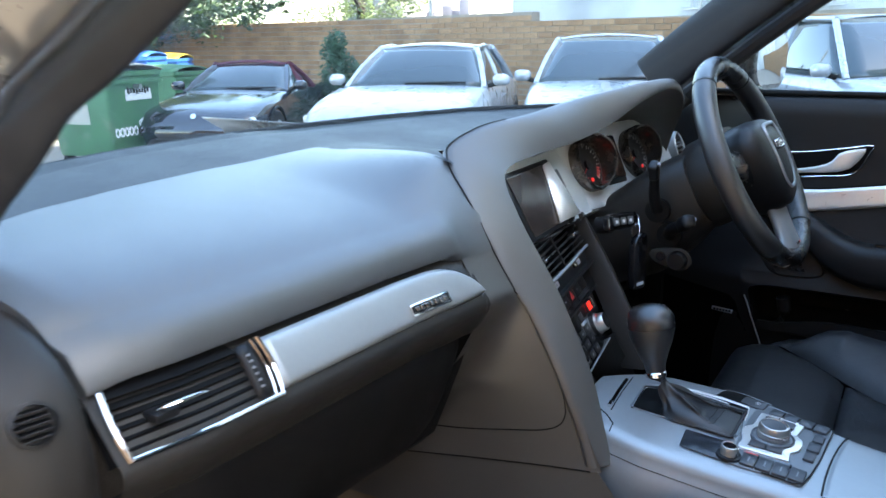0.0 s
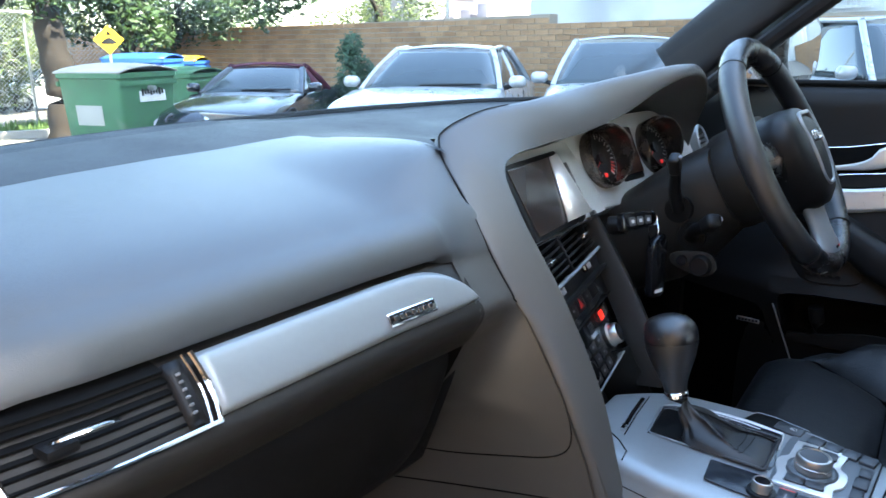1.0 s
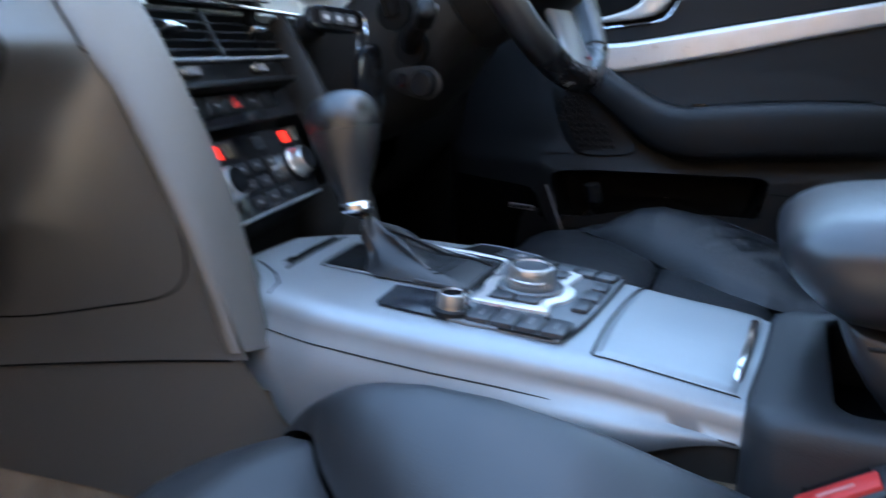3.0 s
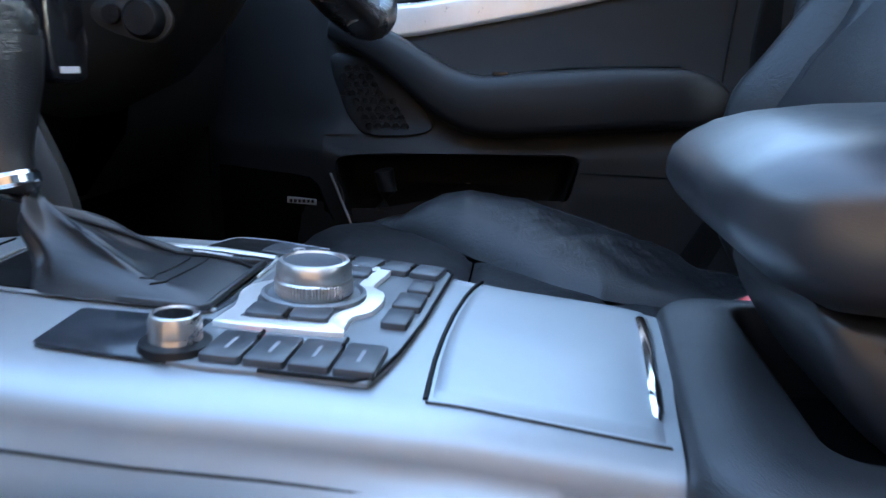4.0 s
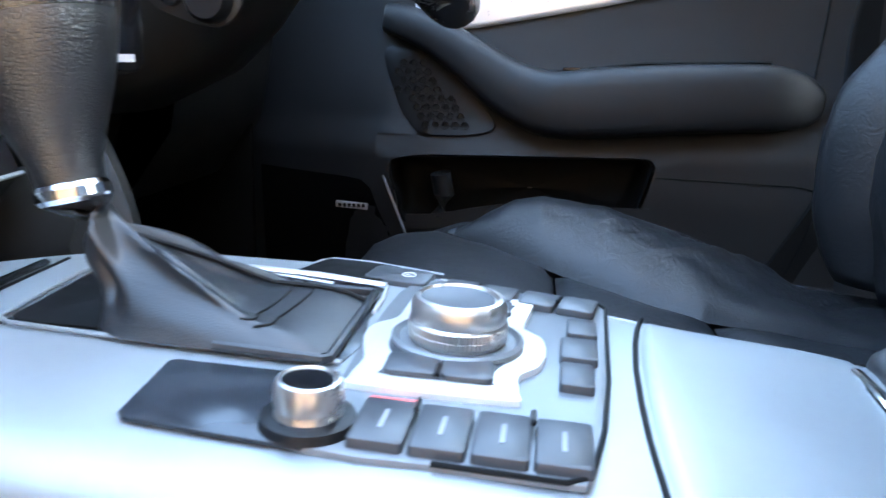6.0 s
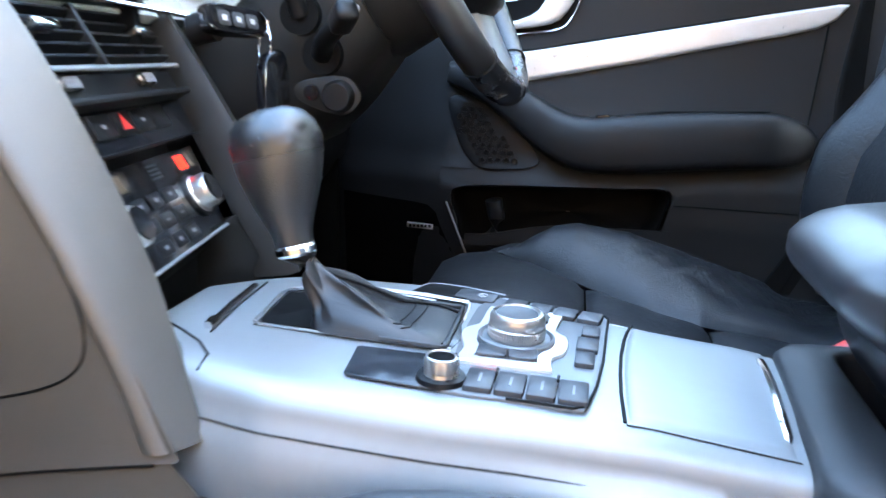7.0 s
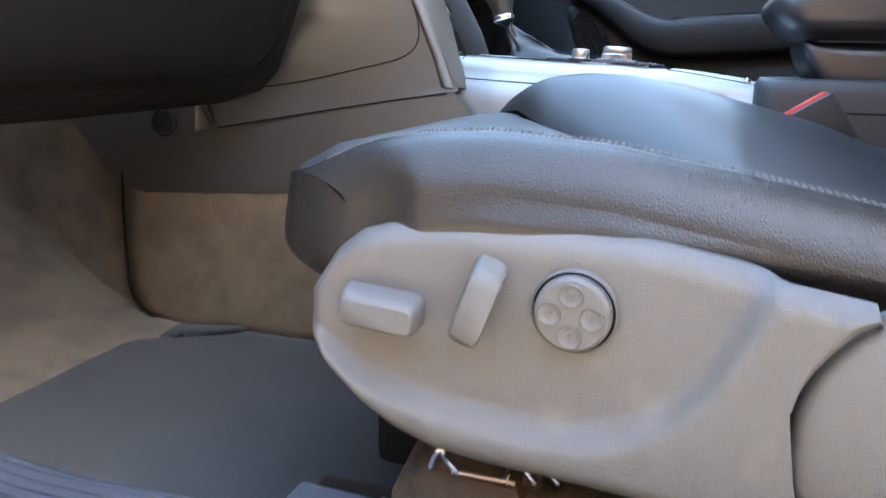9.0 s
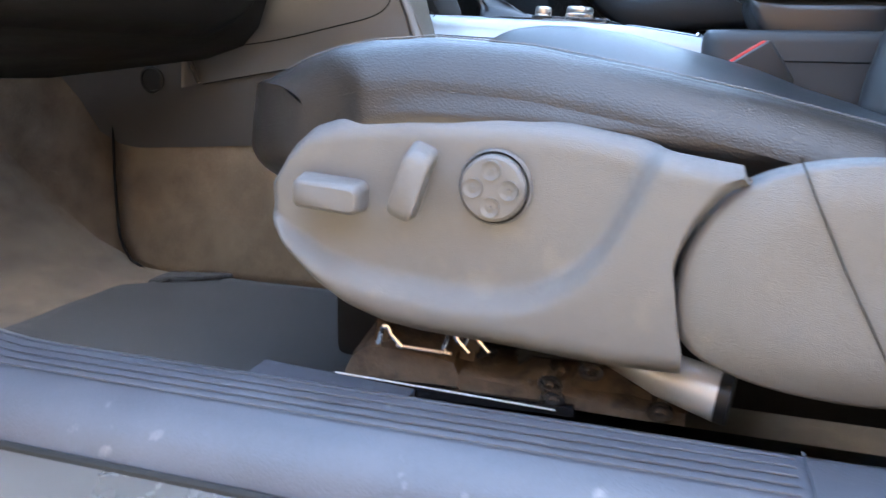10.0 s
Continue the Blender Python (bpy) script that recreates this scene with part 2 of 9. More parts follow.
def capped(rows, bm=None):
    """A closed solid through closed rings, with both ends filled."""
    bm = bm or bmesh.new()
    vs = [[bm.verts.new(p) for p in r] for r in rows]
    b = len(vs[0])
    for i in range(len(vs) - 1):
        for j in range(b):
            bm.faces.new((vs[i][j], vs[i + 1][j], vs[i + 1][(j + 1) % b], vs[i][(j + 1) % b]))
    bm.faces.new(vs[0][::-1])
    bm.faces.new(vs[-1])
    return bm


def rbox(size, m=Matrix(), r=0.003, seg=2, bm=None):
    """A box with rounded edges."""
    b2 = bmesh.new()
    bmesh.ops.create_cube(b2, size=1, matrix=Matrix.Diagonal((*size, 1)))
    if r:
        bmesh.ops.bevel(b2, geom=b2.edges[:], offset=min(r, min(size) * 0.45), segments=seg, profile=0.6, affect="EDGES")
    bmesh.ops.transform(b2, matrix=m, verts=b2.verts)
    return merge(bm, b2)


def merge(bm, b2):
    if bm is None:
        return b2
    me = bpy.data.meshes.new("tmp")
    b2.to_mesh(me)
    b2.free()
    bm.from_mesh(me)
    bpy.data.meshes.remove(me)
    return bm


def revolve(profile, m=Matrix(), seg=28, bm=None):
    """A turned solid from (radius, height) pairs, ends closed."""
    rings = [[m @ Vector((max(r, 1e-5) * math.cos(2 * math.pi * k / seg), max(r, 1e-5) * math.sin(2 * math.pi * k / seg), h)) for k in range(seg)] for r, h in profile]
    return capped(rings, bm)


def tube(points, radius, seg=10, bm=None, flat=1.0, up=(0, 0, 1)):
    """A bar swept along points; radius may be a list; flat squashes it along up."""
    pts = [Vector(p) for p in points]
    rs = radius if isinstance(radius, (list, tuple)) else [radius] * len(pts)
    rings = []
    for i, p in enumerate(pts):
        d = (pts[min(i + 1, len(pts) - 1)] - pts[max(i - 1, 0)]).normalized()
        s = d.cross(Vector(up))
        s = s.normalized() if s.length > 1e-4 else d.orthogonal().normalized()
        u = s.cross(d).normalized()
        rings.append([p + s * rs[i] * math.cos(2 * math.pi * k / seg) + u * rs[i] * flat * math.sin(2 * math.pi * k / seg) for k in range(seg)])
    return capped(rings, bm)


def plate(outline, depth, m=Matrix(), r=0.0015, bm=None):
    """A slab of the given outline (x, y) and depth along z, with its upper edge rounded."""
    pts = [Vector((x, y, 0)) for x, y in outline]
    c = sum(pts, Vector()) / len(pts)

    def ring(shrink, z):
        out = []
        for p in pts:
            d = p - c
            out.append(m @ (c + d * max(0.0, 1 - shrink / max(d.length, 1e-6)) + Vector((0, 0, z))))
        return out
    return capped([ring(0, 0), ring(0, depth - r), ring(r * 0.3, depth - r * 0.3), ring(r, depth)], bm)


def rounded(w, h, r, n=5, cx=0.0, cy=0.0):
    """Outline of a rounded rectangle."""
    out = []
    for sx, sy, a0 in ((1, 1, 0), (-1, 1, 90), (-1, -1, 180), (1, -1, 270)):
        for k in range(n + 1):
            a = radians(a0 + 90 * k / n)
            out.append((cx + sx * (w / 2 - r) + r * math.cos(a), cy + sy * (h / 2 - r) + r * math.sin(a)))
    return out


def soft(outline, n=4):
    """A closed outline smoothed through its points."""
    return [(v.x, v.y) for v in spline([(x, y, 0) for x, y in outline], n, closed=True)]


def basis(o, u, v):
    """Pose with its x along u and its y near v."""
    u = Vector(u).normalized()
    w = u.cross(Vector(v)).normalized()
    v = w.cross(u)
    return Matrix.Translation(o) @ Matrix((u, v, w)).transposed().to_4x4()


# ---- the car's shell ----
CX = 0.035                                   # the car's middle line


def ground_z(x, y):
    return -0.021 * (x + y)


# dashboard: one soft pad swept across the car, with the parts set into it
Y0 = [(-0.73, 0.545), (-0.70, 0.52), (-0.66, 0.497), (-0.63, 0.485), (-0.55, 0.470), (-0.47, 0.464), (-0.27, 0.453), (-0.14, 0.437), (-0.06, 0.430)]


def face_y(x):
    return interp(x, Y0)


def far_y(x):
    return interp(x, [(-0.74, 0.62), (-0.66, 0.73), (-0.5, 0.862), (-0.4, 0.905), (-0.27, 0.937), (-0.1, 0.955), (0.1, 0.955), (0.3, 0.925), (0.55, 0.85), (0.73, 0.71), (0.80, 0.62)])


dashboard = thing("dashboard", "dark grey soft plastic dashboard with silver trim across the cabin", "dashboard", (CX, 0.6, 0.6))

def wall_y(z):
    return interp(z, [(0.63, 0.298), (0.67, 0.312), (0.748, 0.347), (0.846, 0.401), (0.93, 0.455), (0.97, 0.49)])


COVER_X = [(0.63, -0.100), (0.66, -0.120), (0.72, -0.140), (0.78, -0.150), (0.911, -0.150)]
COVER_Y = [(0.63, 0.66), (0.66, 0.58), (0.72, 0.50), (0.78, 0.462), (0.82, 0.441), (0.832, 0.432), (0.843, 0.425), (0.853, 0.422), (0.860, 0.424), (0.866, 0.430), (0.885, 0.444), (0.905, 0.4575), (0.911, 0.459)]


def cover(t, z):
    """Side cover: from the hood's edge (t 0) in one hollow sweep to the fascia (t 1)."""
    xa, ya, yb = interp(z, COVER_X), interp(z, COVER_Y), wall_y(z) + 0.0015
    xb = interp(z, [(0.634, -0.083), (0.669, -0.079), (0.748, -0.076), (0.846, -0.074), (0.911, -0.072)])
    x = (1 - t) ** 2 * xb + 2 * t * (1 - t) * (xb - 0.006) + t * t * xa
    return (x, ya - (1 - t) ** 2 * (ya - yb), z)


def cover_top(x):
    """Depth of the side cover's upper edge at x."""
    t = 0.0
    while t < 1.0 and cover(t, 0.911)[0] > x:
        t += 0.01
    return cover(min(t, 1.0), 0.911)[1]


SHUT = 0.0125                                # how far behind the frame's ridge the shut line runs
RIDGE = [(-0.088, 0.300, 0.634), (-0.084, 0.314, 0.669), (-0.081, 0.349, 0.748), (-0.079, 0.403, 0.846), (-0.076, 0.462, 0.935), (-0.045, 0.545, 1.012), (0.03, 0.540, 1.045),
         (0.13, 0.510, 1.057), (0.23, 0.492, 1.069), (0.33, 0.455, 1.083), (0.43, 0.412, 1.094), (0.51, 0.405, 1.087), (0.59, 0.43, 1.048), (0.645, 0.46, 0.99), (0.665, 0.48, 0.93)]
RIDGE_LINE = [p for p in spline(RIDGE, 5) if p.x < -0.03 and p.z < 1.02]


def ridge_at(z):
    return Vector((interp(z, [(p.z, p.x) for p in RIDGE_LINE]), interp(z, [(p.z, p.y) for p in RIDGE_LINE]), z))


def shut_t(z):
    """How far round the side cover the hood's frame reaches at height z."""
    return min(0.36, 1 - math.sqrt(max(0.0, 1 - SHUT / (interp(z, COVER_Y) - wall_y(z)))))


def hood_edge(z):
    """The line on which the hood's frame meets the side cover and, higher up, the pad."""
    if z <= 0.911:
        return Vector(cover(shut_t(z), z))
    gap = Vector(cover(shut_t(0.911), 0.911)) - ridge_at(0.911)
    return ridge_at(z) + gap * (1 - smooth(0.911, 1.0, z))


def pad_rise(y):
    """The pad swells up to meet the hood's corner."""
    return interp(y, [(0.53, 0.037), (0.568, 0.0355), (0.587, 0.033), (0.606, 0.0295), (0.625, 0.026), (0.643, 0.0225), (0.681, 0.0155), (0.724, 0.009), (0.766, 0.004), (0.80, 0.0)])


def pad_left(y):
    return interp(y, [(0.49, -0.6165), (0.52, -0.622), (0.56, -0.628), (0.60, -0.640), (0.70, -0.70), (0.8, -0.72)])


rows = []
for k in range(52):
    xs = lerp(-0.62, -0.046, max(0, k - 1) / 50)
    prof = []
    y0, yf = face_y(xs), far_y(xs)
    prof = [(yf + 0.02, 1.0)]
    for f, z in ((1, 1.022), (0.9, 1.0195), (0.81, 1.0165), (0.79, 1.0155), (0.70, 1.0115), (0.60, 1.0075), (0.51, 1.0035), (0.42, 0.999), (0.34, 0.9935), (0.30, 0.9904), (0.26, 0.987), (0.22, 0.9832), (0.18, 0.979), (0.145, 0.9748), (0.11, 0.970), (0.08, 0.9645), (0.05, 0.958), (0.025, 0.9518)):
        prof.append((lerp(y0 + 0.046, yf, f), z))
    tip = smooth(-0.150, -0.130, xs)
    prof += [(y0 + 0.036, 0.945), (y0 + 0.028, 0.930), (y0 + 0.022, 0.919), (y0 + 0.022, 0.914), (y0 + lerp(0.040, 0.024, smooth(-0.175, -0.145, xs)), lerp(0.910, 0.906, smooth(-0.175, -0.145, xs)))]
    row = []
    near = smooth(-0.21, -0.055, xs)
    for n, (y, z) in enumerate(prof):
        shift = 0.0
        if n >= 14:
            # towards the hood the pad's front turns to follow the hood's edge
            e = hood_edge((1.010, 1.000, 0.988, 0.975, 0.960, 0.945, 0.930, 0.919, 0.914, 0.906)[n - 14])
            z, shift = lerp(z, e.z, near), (e.x + 0.048) * near
            y = lerp(y, e.y + 0.0005, near) if n < 19 else lerp(y, cover_top(xs + shift) - 0.0008 + lerp(y - y0 - 0.022, e.y - hood_edge(0.911).y, near), tip)
        elif n > 0:
            z += pad_rise(y) * near
        x = xs + shift + (pad_left(y) + 0.62) * smooth(-0.45, -0.62, xs)
        yy = y + (far_y(x) - far_y(xs)) * smooth(0.56, 0.75, y) * smooth(-0.45, -0.62, xs)
        drop = 0.004 * smooth(-0.585, -0.62, xs)
        row.append((x - (0.001 if k == 0 else 0), yy + (0.008 if k == 0 else 0), z - drop - (0.016 if k == 0 else 0)))
    rows.append(row)
# overlay on the pad: its weaker sky reflection is painted as a dark band
part("defroster_panel", grid([[(x, y, z + 0.0022 - (0.003 if i == 5 else 0)) for i, (x, y, z) in enumerate(r[1:7])] for r in rows[1:]]), M["dim_pad"], dashboard, "band of the pad along the windscreen, dimmer reflection painted darker", angle=60)
part("upper_pad", grid(rows), M["dash"], dashboard, "grained soft pad over the dashboard, worn satin", angle=60)

rows = []
for x in np.linspace(-0.622, -0.143, 42):
    y0 = face_y(x)
    base = ((y0 + 0.040, 0.911), (y0 + 0.022, 0.905), (y0 + 0.006, 0.885), (y0 - 0.008, 0.866), (y0 - 0.014, 0.860), (y0 - 0.016, 0.853), (y0 - 0.013, 0.843), (y0 - 0.006, 0.832), (y0 + 0.002, 0.82), (y0 + 0.012, 0.81))
    rows.append([(x, y, z) for y, z in base])
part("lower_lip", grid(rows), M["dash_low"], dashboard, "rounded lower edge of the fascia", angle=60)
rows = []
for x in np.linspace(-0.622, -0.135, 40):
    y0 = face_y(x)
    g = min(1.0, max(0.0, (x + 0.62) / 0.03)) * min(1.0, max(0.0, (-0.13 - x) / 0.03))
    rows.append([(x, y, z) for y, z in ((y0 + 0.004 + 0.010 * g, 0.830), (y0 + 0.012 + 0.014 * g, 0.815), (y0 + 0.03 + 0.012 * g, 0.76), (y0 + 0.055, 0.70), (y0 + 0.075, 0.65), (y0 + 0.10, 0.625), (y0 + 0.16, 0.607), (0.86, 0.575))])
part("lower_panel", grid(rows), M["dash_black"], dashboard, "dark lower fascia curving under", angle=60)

# end cap towards the door opening
rows = []
for x, dy, dz in ((-0.6255, 0.016, -0.010), (-0.627, 0.007, -0.003), (-0.631, 0.002, 0.0), (-0.640, 0.0, 0.001), (-0.655, 0.001, 0.0), (-0.67, 0.004, -0.002), (-0.685, 0.011, -0.005), (-0.698, 0.023, -0.010), (-0.708, 0.040, -0.018), (-0.715, 0.065, -0.03), (-0.719, 0.10, -0.05), (-0.720, 0.15, -0.09)):
    rows.append([(x, y + dy, z + dz) for y, z in ((0.74, 0.984), (0.65, 0.982), (0.60, 0.976), (0.565, 0.966), (0.538, 0.955), (0.515, 0.941), (0.500, 0.925), (0.491, 0.905), (0.486, 0.88), (0.485, 0.855), (0.488, 0.83), (0.494, 0.80), (0.505, 0.76), (0.52, 0.71), (0.55, 0.65), (0.60, 0.60), (0.8, 0.56))])
part("end_cap", grid(rows), M["dash_low"], dashboard, "rounded plastic end cap of the dashboard", angle=60)
part("cap_gap", grid([[(-0.618, 0.53, z), (-0.628, 0.53, z)] for z in (0.60, 0.94)]), M["deep"], dashboard)

# glove box lid, a rounded panel proud of the lower fascia
rows = []
for k in range(33):
    x = lerp(-0.615, -0.150, k / 32)
    y0 = face_y(x)
    e = min(1.0, k / 3, (32 - k) / 6)
    s = math.sqrt(max(0.0, 1 - (1 - e) ** 2))
    top, bot = lerp(0.808, 0.829, s), lerp(0.69, 0.632, s)
    row = []
    for f in np.linspace(0, 1, 12):
        z = lerp(top, bot, f)
        y = interp(z, [(0.62, y0 + 0.09), (0.65, y0 + 0.066), (0.70, y0 + 0.045), (0.76, y0 + 0.022), (0.815, y0 + 0.006), (0.83, y0 + 0.004)])
        edge = 0.008 * (1 - min(1.0, 8 * f)) + 0.012 * (1 - min(1.0, 8 * (1 - f)))
        row.append((x, y + edge + 0.012 * (1 - s), z))
    rows.append(row)
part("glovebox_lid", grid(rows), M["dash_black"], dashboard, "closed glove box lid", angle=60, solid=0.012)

# right-hand top of the dash, behind the hood
PAD_TOP = [(0.0, 0.945), (0.05, 0.958), (0.11, 0.970), (0.18, 0.979), (0.26, 0.987), (0.34, 0.9935), (0.42, 0.999), (0.51, 1.0035), (0.60, 1.0075), (0.70, 1.0115), (0.79, 1.0155), (0.81, 1.0165), (0.9, 1.0195), (1.0, 1.022), (1.05, 1.0)]
rows = []
for x in [-0.056, -0.05, -0.035, -0.02] + list(np.linspace(0.0, 0.79, 34)):
    yf, yn = far_y(x), face_y(min(x, -0.06)) + 0.046
    ye = interp(x, [(-0.056, 0.525), (-0.04, 0.550), (-0.02, 0.575), (0.6, 0.60), (0.66, 0.50), (0.79, 0.50)])
    dz = -0.006 * smooth(-0.02, 0.10, x)
    row = []
    for g in (0, 0.03, 0.07, 0.12, 0.18, 0.25, 0.33, 0.42, 0.52, 0.62, 0.74, 0.87, 1.0, 1.04):
        y = lerp(ye, yf, g)
        row.append((x, y, interp((y - yn) / (yf - yn), PAD_TOP) + dz + pad_rise(y) * smooth(0.12, -0.02, x) - (0.03 * max(0.0, 1 - g / 0.1) if x > 0.62 else 0)))
    rows.append(row)
# same darkened colour here, to hold down the sky's reflection
part("rear_pad", grid(rows), M["dim_pad"], dashboard, angle=60)
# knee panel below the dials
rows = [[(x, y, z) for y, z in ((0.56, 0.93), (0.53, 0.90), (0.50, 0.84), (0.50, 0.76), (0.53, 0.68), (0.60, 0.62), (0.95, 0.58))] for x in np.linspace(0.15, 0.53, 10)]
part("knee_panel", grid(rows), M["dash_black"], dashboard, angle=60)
# hidden sheet, added to keep windscreen light out of the driver's footwell
part("dash_light_block", grid([[(x, y, 0.865) for y in (0.50, 0.8, 1.12)] for x in (0.14, 0.5, 0.80)]), M["shaded_black"], dashboard, solid=0.01)
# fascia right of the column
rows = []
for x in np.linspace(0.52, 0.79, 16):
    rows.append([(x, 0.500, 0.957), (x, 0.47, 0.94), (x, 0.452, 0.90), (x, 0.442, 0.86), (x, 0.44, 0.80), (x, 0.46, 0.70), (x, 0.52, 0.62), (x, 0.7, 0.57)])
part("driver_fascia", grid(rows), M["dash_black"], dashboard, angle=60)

# side wall of the centre stack towards the passenger, flaring out to the fascia
def wall_x(y, z):
    z = max(z, 0.63)
    ya, yb = interp(z, COVER_Y), wall_y(z)
    return cover(1 - math.sqrt(min(1.0, max(0.0, (ya - y) / (ya - yb)))), z)[0]


def wall_foot(y):
    return interp(y, [(0.29, 0.630), (0.373, 0.617), (0.484, 0.598), (0.62, 0.5735), (0.66, 0.566)])


rows = []
for z in np.linspace(0.631, 0.911, 44):
    rows.append([cover(lerp(shut_t(z) - 0.03, 1, f), z) for f in np.linspace(0, 1, 24)])
# its foot runs down towards the front
rows.insert(0, [(x - 0.002 - 0.004 * smooth(0.32, 0.6, y), y, wall_foot(y)) for x, y, z in rows[0]])
part("stack_side_wall", grid(rows), M["hood"], dashboard, "side cover of the stack, sweeping into the fascia", angle=70)
line = spline([(0, 0.62, 0.622), (0, 0.56, 0.628), (0, 0.50, 0.637), (0, 0.42, 0.655), (0, 0.375, 0.666), (0, 0.352, 0.679), (0, 0.345, 0.698), (0, 0.351, 0.728), (0, 0.367, 0.765), (0, 0.395, 0.815), hood_edge(0.855)], 5)
part("shut_line", tube([(wall_x(p.y, p.z) - 0.0001, p.y, p.z) for p in line], 0.0009, 6), M["deep"], dashboard, "thin shut line of the side cover")

# hood: frame that rises from the console, runs over screen and dials and down again
LIP = [(-0.065, 0.285, 0.634), (-0.057, 0.298, 0.669), (-0.046, 0.327, 0.748), (-0.042, 0.378, 0.848), (-0.030, 0.442, 0.937), (0.004, 0.482, 0.990), (0.09, 0.478, 1.004),
       (0.18, 0.458, 1.013), (0.28, 0.437, 1.031), (0.36, 0.410, 1.063), (0.43, 0.385, 1.081), (0.49, 0.378, 1.072), (0.56, 0.392, 1.036), (0.605, 0.42, 0.985), (0.625, 0.44, 0.93)]
BACK = [(-0.070, 0.33, 0.630), (-0.068, 0.345, 0.665), (-0.066, 0.385, 0.745), (-0.066, 0.44, 0.84), (-0.060, 0.50, 0.915), (-0.025, 0.580, 0.985), (0.03, 0.60, 0.985),
        (0.12, 0.59, 0.98), (0.22, 0.59, 0.98), (0.33, 0.59, 0.98), (0.45, 0.59, 0.98), (0.56, 0.58, 0.98), (0.66, 0.56, 0.97), (0.69, 0.53, 0.95), (0.70, 0.53, 0.92)]
DEEP = [(-0.030, 0.30, 0.634), (-0.024, 0.315, 0.669), (-0.016, 0.362, 0.745), (-0.014, 0.425, 0.842), (-0.004, 0.480, 0.925), (0.012, 0.510, 0.972), (0.09, 0.515, 0.985),
        (0.18, 0.515, 0.988), (0.28, 0.52, 0.995), (0.36, 0.53, 1.01), (0.43, 0.53, 1.02), (0.49, 0.53, 1.015), (0.55, 0.52, 0.99), (0.585, 0.50, 0.96), (0.60, 0.49, 0.92)]
cl, cr, cb, cd = (spline(c, 5) for c in (LIP, RIDGE, BACK, DEEP))
rows = []
for a, b, c, d in zip(cl, cr, cb, cd):
    mid = (a + b) / 2 + (a - c).normalized() * 0.006 + Vector((0, 0, 0.004))
    bow = lerp(b, c, 0.4) + Vector((0, 0, 0.006 * smooth(0.0, 0.10, b.x)))
    crown = [d, lerp(d, a, 0.85), a, mid, b, bow, c]
    up = smooth(0.945, 1.008, b.z) if b.x < 0.1 else 1.0
    if up < 1:
        # lower down the frame rolls round into the side cover as far as the shut line
        w = hood_edge(b.z)
        ctrl = 2 * lerp(b, (a + w) / 2, 0.22) - (a + w) / 2
        roll = [(1 - f) ** 2 * a + 2 * f * (1 - f) * ctrl + f * f * w for f in (0.4, 0.75, 1.0)]
        roll.append(w + Vector((0.008, 0.003, 0)))
        crown = [lerp(p, q, up) for p, q in zip([d, lerp(d, a, 0.85), a] + roll, crown)]
    rows.append(spline(crown, 4))
seam = [hood_edge(z) + Vector((-0.0006, -0.0004, 0)) for z in np.linspace(0.855, 1.005, 16)] + [p + Vector((-0.0018, 0.0010, -0.0004)) for p in cr[26:34]]
part("hood_seam", tube(spline(seam, 3), 0.0013, 6), M["dash_black"], dashboard, "thin seam between hood and pad")
part("instrument_hood", grid(rows), M["hood"], dashboard, "curved soft hood framing screen and dials", angle=70)

# silver strip with its rounded end
def face_pt(x, h, n=0.0):
    """Point on the dash face: h from 0 (lower edge) to 1, n metres proud."""
    return (x, lerp(face_y(x) - 0.012, face_y(x) + 0.017, h) - n * 0.83, lerp(0.8655, 0.9115, h) + n * 0.55)


rows = []
for k in range(41):
    x = lerp(-0.468, -0.1480, 1 - (1 - k / 40) ** 1.25)
    f = max(0.0, (x + 0.238) / 0.090)
    base = 0.03 + 0.05 * f ** 6
    top = base + (0.96 - base) * max(0.0, 1 - f ** 2.6) ** 0.58 + 0.004
    rows.append([face_pt(x, lerp(base, top, v), 0.0045 * math.sin(math.pi * min(1, max(0, v))) ** 0.35) for v in np.linspace(0, 1, 11)])
strip = part("trim_strip", grid(rows), M["silver"], dashboard, "satin silver trim strip with a rounded end", angle=60, solid=0.006)
c = Vector(face_pt(-0.246, 0.28, 0.0055))
bm_m = basis(c, Vector(face_pt(-0.209, 0.30)) - Vector(face_pt(-0.27, 0.30)), (0, 0.5, 0.8))
badge = part("trim_badge", plate(rounded(0.066, 0.0135, 0.002), 0.002, bm_m, 0.0006), M["chrome"], strip, "small chrome badge with a black field")
part("badge_field", plate(rounded(0.062, 0.0098, 0.001), 0.0008, bm_m @ Matrix.Translation((0, 0, 0.0019)), 0.0002), M["gloss"], badge)
bars = None
for k in range(7):
    w = (0.0055, 0.0045, 0.005, 0.0035, 0.0035, 0.0045, 0.005)[k]
    bars = rbox((w, 0.0048, 0.0006), bm_m @ Matrix.Translation((-0.024 + 0.008 * k, 0, 0.0029)), 0.0002, 1, bars)
part("badge_bars", bars, M["chrome"], badge)

# outer air vent
vent = part("air_vent", grid([[face_pt(x, h, -0.03) for h in np.linspace(0, 1, 3)] for x in np.linspace(-0.616, -0.47, 8)]), M["deep"], dashboard, "black louvred air vent in a chrome frame")
for k in range(6):
    h = 0.12 + 0.155 * k
    pts = [Vector(face_pt(x, h, -0.002)) for x in np.linspace(-0.611, -0.494, 9)]
    bmv = grid([[p + Vector((0, 0.022, 0.006)), p + Vector((0, 0, 0)), p + Vector((0, 0.0005, -0.0022)), p + Vector((0, 0.022, 0.003))] for p in pts], closed_v=True)
    part("louvre", bmv, M["deep"], vent)
